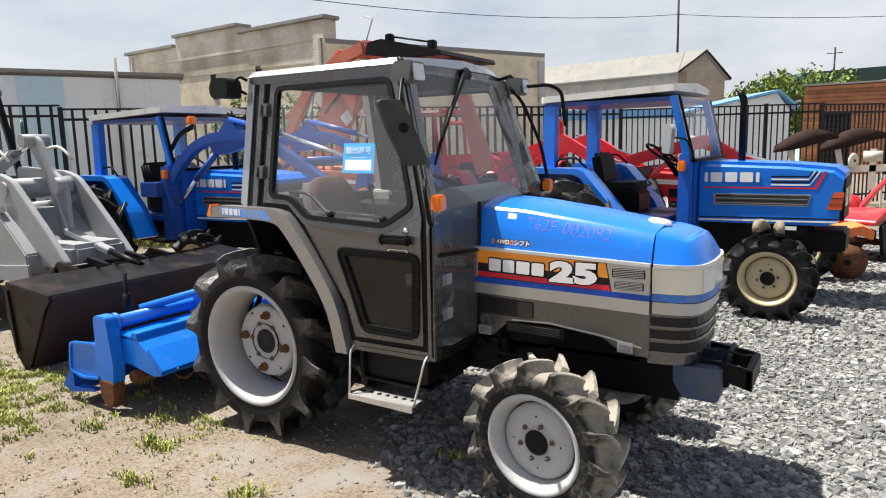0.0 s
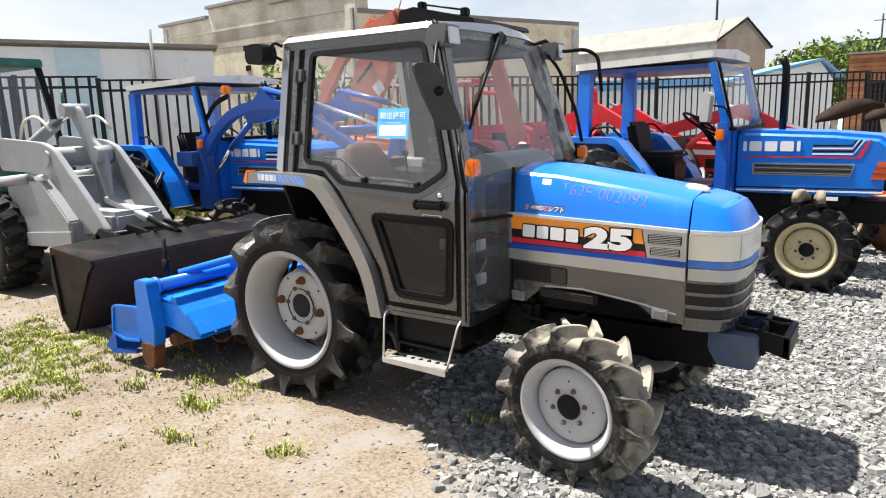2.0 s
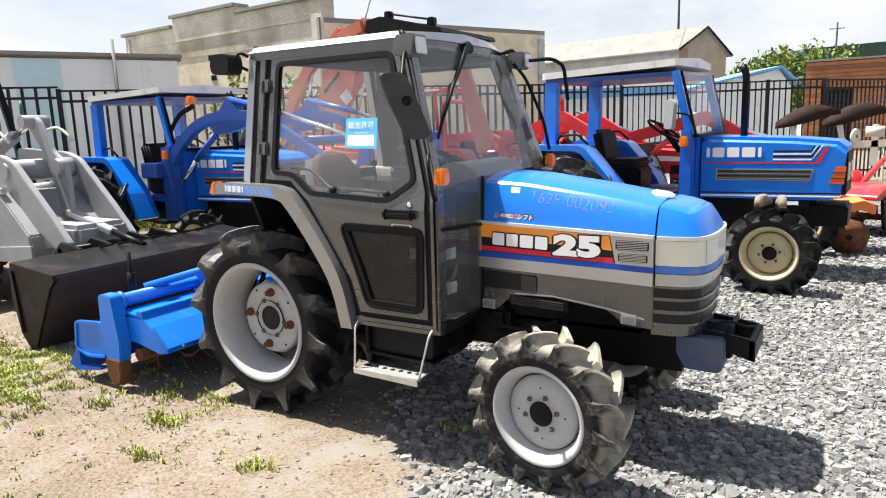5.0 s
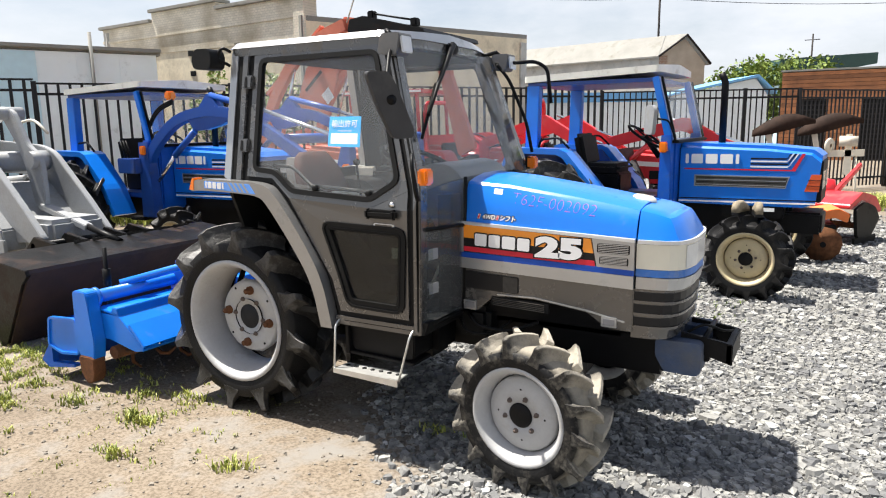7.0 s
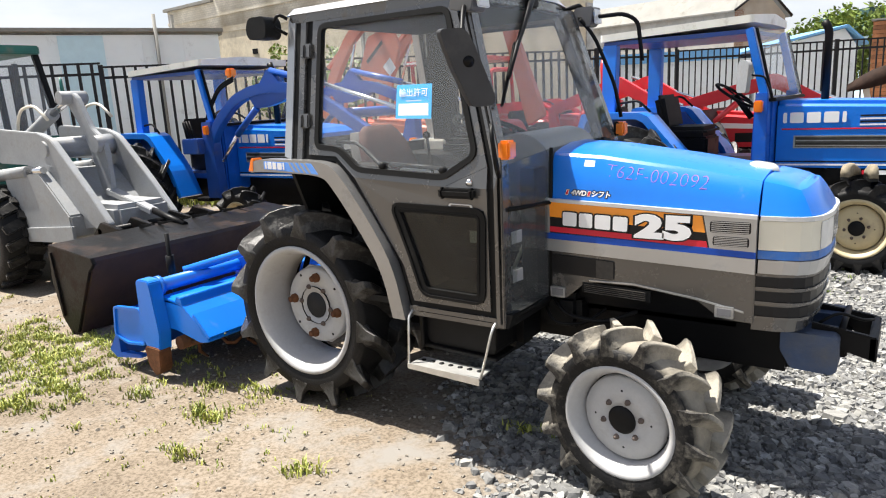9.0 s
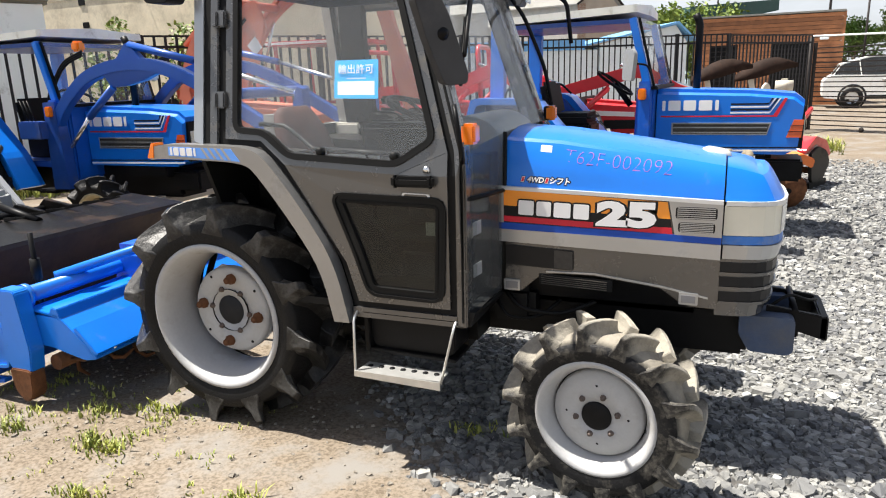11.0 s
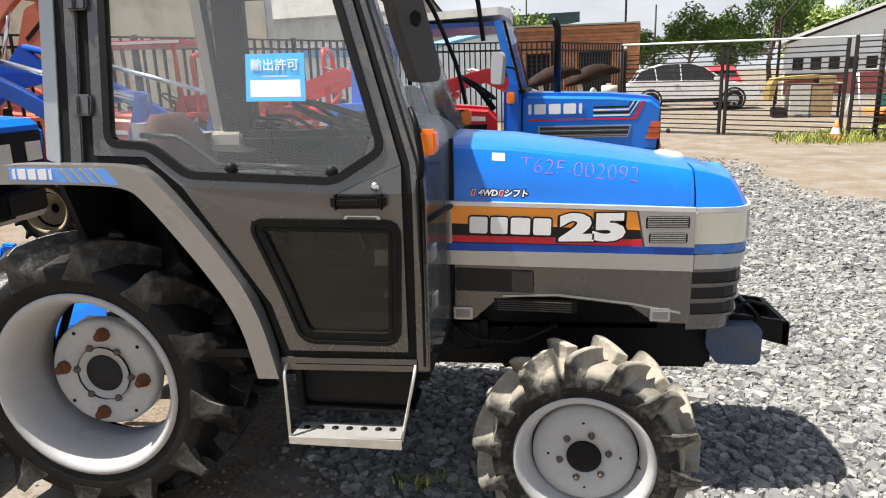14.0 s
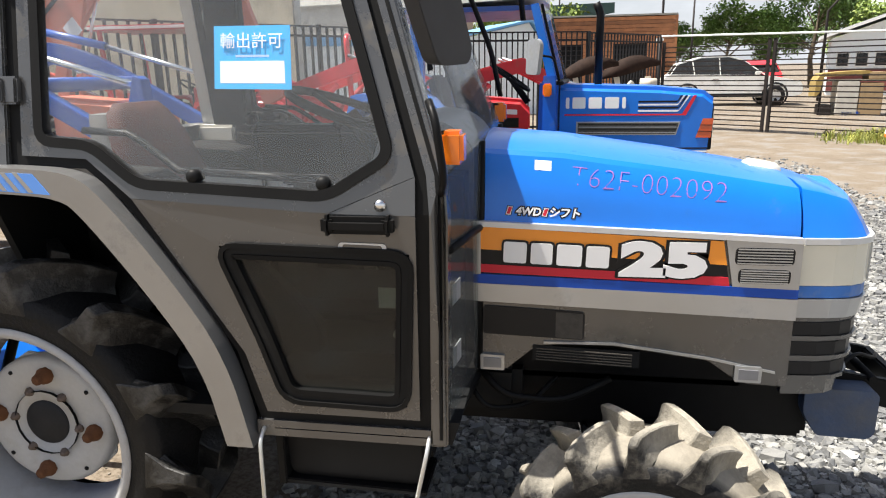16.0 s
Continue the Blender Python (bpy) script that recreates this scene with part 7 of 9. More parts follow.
# ---- red machines in the row behind ----
def red_tractor(x, y, rz, paint, label, arms=1.5, hoop=True, fork=False, canopy=False):
    """A small red tractor with front loader: bonnet, wheels, roll hoop, seat and raised arms (arms: their top height)."""
    o = thing("red_loader_tractor", x, y, 0, rz, label, "tractor", "row of red machines")
    for s in (-1, 1):
        front_wheel(o, 0.0, s * 0.62, 0.35, -s, RIM_CREAM, TYRE, spin=13 * s)
        rear_wheel(o, -1.45, s * 0.62, 0.528, -s, RIM_CREAM, spin=5)
        part("fender", bent_strip([(-1.95, 0.95), (-1.85, 1.16), (-1.25, 1.16), (-0.95, 0.70)], [(-1.9, 0.94), (-1.82, 1.11), (-1.28, 1.11), (-1.0, 0.68)], s * 0.42, s * 0.74), paint, o)
        part("loader_tower", wedge_beam((-0.62, s * 0.46, 0.45), (-0.66, s * 0.46, 1.30), 0.10, 0.18, 0.08, 0.12, up=(1, 0, 0)), paint, o)
        kx = 0.35
        arm = part("loader_arm", prism(rounded([(-0.72, 1.30), (-0.60, 1.36), (kx, arms + 0.06), (kx + 1.05, arms - 0.55), (kx + 1.02, arms - 0.66), (kx - 0.02, arms - 0.12), (-0.62, 1.20)], 0.06, 3), s * 0.46 - 0.04, s * 0.46 + 0.04, 0.008), paint, o, "painted loader arm")
        part("lift_cylinder", tube([(-0.60, s * 0.46, 0.80), (-0.05, s * 0.46, (1.25 + arms) / 2 - 0.10)], 0.035, 12), paint, o)
        part("piston_rod", tube([(0.1, s * 0.44, arms + 0.05), (1.2, s * 0.44, arms - 0.35)], 0.02, 10), CHROME, o)
    part("chassis", box(-1.7, 0.25, -0.17, 0.17, 0.36, 0.72, 0.03), BLACK, o)
    hb = prism([(-0.70, 0.70), (0.36, 0.70), (0.46, 0.76), (0.46, 1.00), (0.36, 1.10), (-0.70, 1.20)], -0.27, 0.27)
    bmesh.ops.bevel(hb, geom=[e for e in hb.edges if abs(e.verts[0].co.y - e.verts[1].co.y) < 1e-4 and min(e.verts[0].co.z, e.verts[1].co.z) > 0.95], offset=0.06, segments=3, affect="EDGES", clamp_overlap=True)
    part("bonnet", hb, paint, o, "red bonnet")
    for s in (-1, 1):
        part("side_decal", prism([(-0.6, 0.96), (0.30, 0.92), (0.30, 0.98), (-0.6, 1.03)], s * 0.2715, s * 0.26), DEC_WHITE, o)
        part("side_grille", prism([(-0.1, 0.76), (0.32, 0.76), (0.32, 0.88), (-0.1, 0.88)], s * 0.2715, s * 0.26), DARK, o)
    part("front_axle", box(-0.06, 0.06, -0.56, 0.56, 0.30, 0.40, 0.02), BLACK, o)
    part("rear_axle", tube([(-1.45, -0.6, 0.528), (-1.45, 0.6, 0.528)], 0.10, 12), BLACK, o)
    part("dash", box(-0.90, -0.70, -0.22, 0.22, 0.70, 1.24, 0.03), FABRIC_DK, o)
    stw = part("steering_wheel", tube([(0.18 * math.cos(a), 0.18 * math.sin(a), 0) for a in (2 * math.pi * i / 20 for i in range(20))], 0.013, 6, True), RUBBER_SEAL, o, at=pose(-0.98, 0, 1.30, 0, 34, 0))
    part("steering_column", tube([(-0.98, 0, 1.30), (-0.82, 0, 1.12)], 0.025), BLACK, o)
    part("seat_cushion", box(-1.55, -1.2, -0.22, 0.22, 0.92, 1.00, 0.03), FABRIC_DK, o)
    part("seat_back", moved(box(-0.04, 0.04, -0.22, 0.22, 0, 0.30, 0.03), pose(-1.55, 0, 0.97, 0, -12, 0)), FABRIC_DK, o)
    part("platform", box(-1.7, -0.7, -0.42, 0.42, 0.62, 0.68, 0.01), BLACK, o)
    if hoop:
        part("roll_hoop", tube(arc_path([(-1.72, -0.42, 0.70), (-1.78, -0.42, 1.90), (-1.78, 0.42, 1.90), (-1.72, 0.42, 0.70)], 0.12), 0.034, 10), paint, o, "red roll-over hoop")
    if canopy:
        part("canopy_roof", prism(rounded([(-2.15, -0.66), (-0.45, -0.64), (-0.45, 0.64), (-2.15, 0.66)], 0.06), 2.10, 2.17, 0.012, axis="z"), paint, o, "red canopy roof")
        part("roof_edge", prism([(-2.12, -0.668), (-0.48, -0.668), (-0.48, -0.655), (-2.12, -0.655)], 2.115, 2.155, axis="z"), DEC_WHITE, o)
        for s in (-1, 1):
            part("canopy_post", wedge_beam((-0.55, s * 0.56, 0.9), (-0.62, s * 0.56, 2.10), 0.05, 0.06, 0.05, 0.05, up=(0, 1, 0)), paint, o)
            part("canopy_post", wedge_beam((-1.95, s * 0.56, 1.1), (-2.0, s * 0.56, 2.10), 0.05, 0.08, 0.05, 0.06, up=(0, 1, 0)), paint, o)
    part("cross_tube", tube([(1.1, -0.46, arms - 0.42), (1.1, 0.46, arms - 0.42)], 0.04, 12), paint, o)
    if fork:
        part("bucket_frame", prism([(1.2, arms - 0.45), (1.36, arms - 0.42), (1.62, arms - 0.95), (1.50, arms - 1.0)], -0.72, 0.72, 0.006), BUCKET, o, "black steel bucket")
    else:
        part("fork_frame", box(1.34, 1.44, -0.62, 0.62, arms - 1.0, arms - 0.55, 0.01), paint, o)
    return o


red_tractor(0.55, 7.55, 8, RED, "bright red loader tractor with a roll hoop", 1.55)
red_tractor(-1.15, 7.2, -6, RED, "red loader tractor with lowered arms", 1.62, True, True)
red_tractor(-3.1, 8.5, 3, RED, "red tractor with a pale-edged canopy and low arms", 1.35, False, canopy=True)
red_tractor(-6.3, 8.3, 0, RED_FADED, "faded orange-red loader tractor", 1.5, True)
# orange-red loader tractor with its arms raised high
PINK_RED = mat("sun_bleached_orange_red_paint", (0.52, 0.145, 0.085), 0.5, vary=0.14, scale=4, dirt=0.25, dirt_color=(0.34, 0.14, 0.09))
hl = thing("raised_loader_tractor", -4.0, 6.25, 0, 0, "sun-bleached orange-red tractor with loader arms and black bucket raised", "tractor", "row of red machines")
for s in (-1, 1):
    ys = s * 0.65
    front_wheel(hl, 0.35, s * 0.56, 0.35, -s, RIM_CREAM, TYRE, spin=9 * s)
    rear_wheel(hl, -1.15, s * 0.58, 0.528, -s, RIM_CREAM, spin=5)
    part("mast", wedge_beam((-0.98, ys, 0.45), (-1.02, ys, 1.42), 0.12, 0.22, 0.10, 0.16, up=(1, 0, 0)), PINK_RED, hl)
    spine = arc_path([(-1.08, ys, 1.30), (-0.90, ys, 1.88), (-0.44, ys, 2.50), (0.06, ys, 2.80), (0.58, ys, 2.96)], 0.30, 5)
    upper, under = [], []
    for i, p_ in enumerate(spine):
        d_ = (spine[min(i + 1, len(spine) - 1)] - spine[max(i - 1, 0)]).normalized()
        upper.append((p_.x - d_.z * 0.085, p_.z + d_.x * 0.085))
        under.append((p_.x + d_.z * 0.085, p_.z - d_.x * 0.085))
    part("lift_arm", prism(upper + under[::-1], ys - 0.05, ys + 0.05, 0.008), PINK_RED, hl, "bleached red curved lift arm")
    part("lift_cylinder", tube([(-0.86, ys, 0.95), (-0.66, ys, 1.65)], 0.045, 12), PINK_RED, hl)
    part("piston_rod", tube([(-0.66, ys, 1.65), (-0.40, ys, 2.40)], 0.022, 10), CHROME, hl)
    part("tilt_link", wedge_beam((-1.02, ys * 0.9, 2.05), (0.10, ys * 0.9, 2.98), 0.05, 0.09, 0.05, 0.08, up=(0, 1, 0)), PINK_RED, hl)
    part("fender", bent_strip([(-1.65, 0.95), (-1.55, 1.16), (-0.95, 1.16), (-0.65, 0.70)], [(-1.6, 0.94), (-1.52, 1.11), (-0.98, 1.11), (-0.7, 0.68)], s * 0.42, s * 0.74), PINK_RED, hl)
part("back_panel", prism(rounded([(-0.78, 1.70), (-0.10, 1.62), (0.12, 2.30), (-0.02, 2.62), (-0.48, 2.46)], 0.06), -0.30, -0.24, 0.01), PINK_RED, hl, "bleached red side plate of the raised frame")
part("maker_bar", prism([(-0.52, 2.12), (-0.20, 2.40), (-0.17, 2.36), (-0.49, 2.08)], -0.304, -0.299), DEC_BLACK, hl)
part("label_plate", prism([(-0.20, 2.02), (-0.08, 1.88), (0.04, 1.99), (-0.06, 2.14)], -0.306, -0.299), PAPER_WHITE, hl)
part("cross_tube", tube([(-0.30, -0.65, 2.58), (-0.30, 0.65, 2.58)], 0.06, 12), PINK_RED, hl)
part("bucket_carrier", prism([(0.36, 2.84), (0.52, 3.08), (0.74, 3.04), (0.70, 2.86)], -0.62, 0.62, 0.01), PINK_RED, hl)
bkr = part("raised_bucket", prism([(0.70, 2.84), (0.74, 3.00), (0.98, 3.03), (1.92, 2.80), (1.96, 2.73), (1.30, 2.74)], -0.80, 0.80, 0.012), BUCKET, hl, "black steel bucket held aloft")
for xx, zz in ((0.92, 3.01), (1.62, 2.86)):
    part("bucket_lug", box(xx, xx + 0.10, -0.62, -0.50, zz, zz + 0.11, 0.015), BLACK, bkr)
part("bucket_rod", tube([(0.96, -0.56, 3.09), (1.68, -0.56, 2.94)], 0.014, 6), BLACK, bkr)
part("front_brace", prism(rounded([(1.55, 2.80), (1.78, 2.74), (1.92, 2.20), (2.28, 1.22), (2.02, 1.10), (1.76, 2.10)], 0.05, 3), -0.02, 0.10, 0.008), PINK_RED, hl, "bleached red hanging fork arm")
part("hook_rod", tube([(0.60, -0.66, 2.98), (0.76, -0.66, 3.34), (0.64, -0.68, 3.38)], 0.011, 6), CREAM_PAINT, hl)
hb = prism([(-0.50, 0.72), (0.66, 0.72), (0.76, 0.78), (0.76, 1.06), (0.66, 1.16), (-0.50, 1.26)], -0.30, 0.30)
bmesh.ops.bevel(hb, geom=[e for e in hb.edges if abs(e.verts[0].co.y - e.verts[1].co.y) < 1e-4 and min(e.verts[0].co.z, e.verts[1].co.z) > 0.95], offset=0.06, segments=3, affect="EDGES", clamp_overlap=True)
part("bonnet", hb, PINK_RED, hl, "bleached red bonnet")
part("bonnet_stripe", prism([(-0.45, 1.02), (0.62, 0.95), (0.62, 1.00), (-0.45, 1.08)], -0.302, -0.29), DEC_WHITE, hl)
part("chassis", box(-1.35, 0.60, -0.18, 0.18, 0.36, 0.74, 0.03), BLACK, hl)
part("front_axle", box(0.29, 0.41, -0.5, 0.5, 0.30, 0.40, 0.02), BLACK, hl)
part("rear_axle", tube([(-1.15, -0.55, 0.528), (-1.15, 0.55, 0.528)], 0.10, 12), BLACK, hl)
part("seat_cushion", box(-1.25, -0.90, -0.22, 0.22, 0.95, 1.04, 0.03), FABRIC_DK, hl)
part("seat_back", moved(box(-0.04, 0.04, -0.22, 0.22, 0, 0.30, 0.03), pose(-1.25, 0, 1.0, 0, -12, 0)), FABRIC_DK, hl)
part("platform", box(-1.4, -0.45, -0.42, 0.42, 0.66, 0.72, 0.01), BLACK, hl)
part("seat_base", box(-1.22, -0.92, -0.18, 0.18, 0.70, 0.96, 0.02), BLACK, hl)

# ---- implements beyond the canopy tractor ----
pl = thing("reversible_plough", 1.95, 11.3, 0, 0, "cream plough frame with two rusty brown mouldboards", "plough")
pl.matrix_basis = pl.matrix_basis @ Matrix.Diagonal((0.82, 0.82, 1, 1))
for k, (xx, yy) in enumerate(((-0.66, -0.20), (0.22, 0.05))):
    secs = []
    for i in range(7):
        u = i / 6
        xx_, zz_ = xx + u * 1.22, 1.32 + 0.22 * math.sin(u * 2.0)
        wdt = 0.05 + 0.17 * math.sin(math.pi * min(1, u * 0.95 + 0.08))
        tw = 0.5 - u * 0.8
        secs.append([(xx_, yy + math.sin(tw) * wdt * a + 0.02 * b_, zz_ + math.cos(tw) * wdt * a * 0.7) for a, b_ in ((-1, 0), (0, 0.6), (1, 0), (1, 0.8), (0, 1.4), (-1, 0.8))])
    part("mouldboard", skin(secs, smooth=True), BROWN_BLADE, pl, "rust-brown curved mouldboard")
    part("plough_leg", wedge_beam((xx + 0.30, yy + 0.08, 1.40), (xx + 0.42, yy + 0.08, 0.92), 0.05, 0.12, 0.05, 0.10, up=(1, 0, 0)), CREAM_PAINT, pl)
part("plough_beam", wedge_beam((-0.6, 0.1, 0.92), (1.5, 0.1, 0.98), 0.10, 0.12, 0.10, 0.12), CREAM_PAINT, pl, "cream painted main beam")
part("headstock", wedge_beam((1.20, 0.1, 0.60), (1.20, 0.1, 1.30), 0.10, 0.14, 0.10, 0.12, up=(1, 0, 0)), CREAM_PAINT, pl)
part("turnover_hub", tube([(1.02, -0.1, 1.18), (1.36, -0.1, 1.18)], 0.09, 14), CREAM_PAINT, pl)
for xx in (-0.35, 0.45, 1.35):
    part("prop_leg", tube([(xx, 0.1, 0.92), (xx + 0.05, 0.0, 0.0)], 0.025, 8), CREAM_PAINT, pl)
part("land_wheel", lathe([(0.03, -0.03), (0.12, -0.03), (0.14, 0.0), (0.12, 0.03), (0.03, 0.03)], 20), CREAM_PAINT, pl, at=pose(0.85, 0.05, 1.10, 0, 0, 50))

rd = thing("red_rotary_tiller", 2.66, 7.7, 0, 65, "glossy red rotary tiller with black side cover", "tiller")
part("tiller_hood", prism(rounded([(-0.42, 0.52), (-0.1, 0.66), (0.28, 0.58), (0.46, 0.40), (0.42, 0.36), (0.2, 0.48), (-0.1, 0.56), (-0.42, 0.46)], 0.04), -0.5, 0.5, 0.01), RED, rd, "glossy red hood")
for s in (-1, 1):
    part("side_cover", prism(rounded([(-0.34, 0.46), (-0.1, 0.54), (0.2, 0.46), (0.34, 0.30), (0.1, 0.06), (-0.25, 0.10)], 0.06), s * 0.50, s * 0.54, 0.006), BLACK, rd)
    part("mast_arm", wedge_beam((0.0, s * 0.10, 0.60), (-0.24 * s, s * 0.30, 0.98), 0.05, 0.12, 0.04, 0.08, up=(1, 0, 0)), RED, rd, "red hitch arm")
part("gear_case", lathe([(0.0, -0.14), (0.1, -0.12), (0.13, 0), (0.1, 0.12), (0, 0.14)], 16, "z"), RED, rd, at=pose(0, 0, 0.66))
for i in range(10):
    a = i * 1.7
    part("tine", tube([(0.03 * math.cos(a), -0.42 + i * 0.09, 0.22), (0.14 * math.cos(a), -0.42 + i * 0.09, 0.22 + 0.14 * math.sin(a)), (0.19 * math.cos(a + 0.4), -0.40 + i * 0.09, 0.22 + 0.19 * math.sin(a + 0.4))], 0.012, 6), RUST, rd)
part("rotor", tube([(0, -0.5, 0.22), (0, 0.5, 0.22)], 0.04, 10), RUST, rd)
part("skid", box(-0.3, 0.3, -0.53, -0.5, 0.0, 0.10, 0.01), BLACK, rd)

og = thing("orange_implement", 2.64, 6.2, 0, 10, "small orange-covered rotary implement with muddy tines", "tiller")
part("cover", prism(rounded([(-0.20, 0.52), (0.12, 0.60), (0.24, 0.54), (0.22, 0.44), (0.10, 0.50), (-0.20, 0.42)], 0.03), -0.26, 0.26, 0.01), ORANGE_PAINT, og, "orange sheet cover")
for i in range(6):
    a = i * 1.3
    part("tine_disc", lathe([(0.02, -0.012), (0.20, -0.006), (0.20, 0.006), (0.02, 0.012)], 12), RUST, og, at=pose(0, -0.24 + i * 0.095, 0.20, 8, a * 20, 6))
part("shaft", tube([(0, -0.28, 0.20), (0, 0.28, 0.20)], 0.03, 10), BLACK, og)
part("frame", box(-0.16, 0.12, -0.25, 0.25, 0.36, 0.42, 0.01), BLACK, og)
part("post", box(-0.05, 0.05, -0.05, 0.05, 0.20, 0.40, 0.01), BLACK, og)

gm_ = thing("green_mower", 0.35, 2.45, 0, 0, "green garden machine standing between the tractors", "mower")
part("deck", box(-0.45, 0.45, -0.28, 0.28, 0.62, 0.80, 0.06), GREEN, gm_, "green painted body")
part("rail", tube(arc_path([(-0.4, -0.25, 0.80), (-0.3, -0.25, 0.98), (0.4, -0.25, 0.92), (0.5, -0.25, 0.75)], 0.08), 0.02), GREEN, gm_)
part("engine", box(-0.15, 0.25, -0.18, 0.18, 0.80, 0.95, 0.03), BLACK, gm_)
part("frame", box(-0.5, 0.5, -0.22, 0.22, 0.40, 0.62, 0.02), BLACK, gm_)
for xx in (-0.4, 0.4):
    for yy in (-0.3, 0.3):
        part("wheel", lathe([(0.0, -0.05), (0.18, -0.05), (0.21, 0.0), (0.18, 0.05), (0.0, 0.05)], 18), TYRE, gm_, at=pose(xx, yy, 0.21))
    part("leg", tube([(xx, -0.2, 0.21), (xx, -0.2, 0.45)], 0.03), BLACK, gm_)
    part("axle", tube([(xx, -0.3, 0.21), (xx, 0.3, 0.21)], 0.02), BLACK, gm_)


# ---- fence, gate and buildings ----
def brick_mat(name, c1, c2, mortar, scale, w=0.5, h=0.25, stain=(0.30, 0.25, 0.17)):
    m = mat(name, c1, 0.85, vary=0.1)
    n, l = m.node_tree.nodes, m.node_tree.links
    b = n["Principled BSDF"]
    tc, mp, br, mx, no, rp = (n.new("ShaderNodeTexCoord"), n.new("ShaderNodeMapping"), n.new("ShaderNodeTexBrick"), n.new("ShaderNodeMix"), n.new("ShaderNodeTexNoise"), n.new("ShaderNodeValToRGB"))
    mp.inputs["Rotation"].default_value = (radians(90), 0, 0)
    br.inputs["Color1"].default_value, br.inputs["Color2"].default_value, br.inputs["Mortar"].default_value = (*c1, 1), (*c2, 1), (*mortar, 1)
    br.inputs["Scale"].default_value, br.inputs["Brick Width"].default_value, br.inputs["Row Height"].default_value, br.inputs["Mortar Size"].default_value = scale, w, h, 0.02
    no.inputs["Scale"].default_value, no.inputs["Detail"].default_value = 0.7, 7
    rp.color_ramp.elements[0].position, rp.color_ramp.elements[1].position = 0.45, 0.7
    mx.data_type = "RGBA"
    l.new(tc.outputs["Object"], mp.inputs["Vector"])
    l.new(mp.outputs["Vector"], br.inputs["Vector"])
    l.new(tc.outputs["Object"], no.inputs["Vector"])
    l.new(no.outputs["Fac"], rp.inputs["Fac"])
    l.new(rp.outputs["Color"], mx.inputs[0])
    l.new(br.outputs["Color"], mx.inputs[6])
    mx.inputs[7].default_value = (*stain, 1)
    l.new(mx.outputs[2], b.inputs["Base Color"])
    return m


BRICK_GREY = brick_mat("grey_silicate_brick", (0.72, 0.67, 0.56), (0.62, 0.58, 0.49), (0.50, 0.47, 0.40), 4.0)
RENDER_WALL = mat("stained_cream_render", (0.76, 0.67, 0.50), 0.9, vary=0.15, scale=1.2, dirt=0.4, dirt_color=(0.36, 0.30, 0.21), dirt_scale=1.6, fine=0.1)
CONCRETE = mat("grey_block_wall", (0.46, 0.45, 0.42), 0.9, vary=0.15, scale=1.5, dirt=0.35, dirt_color=(0.2, 0.19, 0.17), dirt_scale=2)
ASBESTOS = mat("weathered_sheet_roof", (0.24, 0.235, 0.215), 0.85, vary=0.12, scale=1.5, dirt=0.3, dirt_color=(0.16, 0.15, 0.12), dirt_scale=2)
WOOD = mat("orange_brown_cladding_board", (0.33, 0.13, 0.05), 0.6, vary=0.3, scale=3, rand=0.25, fine=0.2, bump=0.1)
SKY_ROOF = mat("light_blue_metal_roof", (0.16, 0.40, 0.70), 0.45, vary=0.08, scale=1)
DARK_GREEN = mat("dark_green_metal_roof", (0.015, 0.06, 0.05), 0.5, vary=0.1)
PALE_WALL = mat("pale_metal_sheet_wall", (0.76, 0.81, 0.83), 0.6, vary=0.06, scale=0.8, dirt=0.15, dirt_color=(0.45, 0.48, 0.48))
PALE_BLUE = mat("pale_blue_sheet", (0.50, 0.68, 0.76), 0.6, vary=0.05)
FENCE_PAINT = mat("black_fence_paint", (0.018, 0.018, 0.02), 0.5, vary=0.2, spec=0.2)
BROWN_STEEL = mat("brown_gate_steel", (0.022, 0.018, 0.017), 0.6, vary=0.3, scale=10, spec=0.2)
TWIG = mat("tree_bark", (0.10, 0.075, 0.05), 0.9, vary=0.3, bump=0.4)


def leaf_mat(name, c):
    m = mat(name, c, 0.6, vary=0.35, scale=1.2)
    n, l = m.node_tree.nodes, m.node_tree.links
    b = n["Principled BSDF"]
    g, x, src = n.new("ShaderNodeNewGeometry"), n.new("ShaderNodeMix"), b.inputs["Base Color"].links[0].from_socket
    x.data_type, x.blend_type = "RGBA", "MULTIPLY"
    x.inputs[0].default_value = 1.0
    r = n.new("ShaderNodeValToRGB")
    r.color_ramp.elements[0].color, r.color_ramp.elements[1].color = (0.5, 0.6, 0.4, 1), (1.5, 1.35, 1.35, 1)
    l.new(g.outputs["Random Per Island"], r.inputs["Fac"])
    l.new(src, x.inputs[6])
    l.new(r.outputs["Color"], x.inputs[7])
    l.new(x.outputs[2], b.inputs["Base Color"])
    b.inputs["Subsurface Weight"].default_value = 0.0
    return m


LEAF = leaf_mat("green_leaf", (0.07, 0.13, 0.025))
LEAF_LT = leaf_mat("light_green_leaf", (0.14, 0.20, 0.035))
GRASS = leaf_mat("yellow_green_grass", (0.27, 0.30, 0.065))


def along(p, q):
    p, q = Vector((*p, 0)), Vector((*q, 0))
    return p, (q - p).length, math.degrees(math.atan2(q.y - p.y, q.x - p.x))


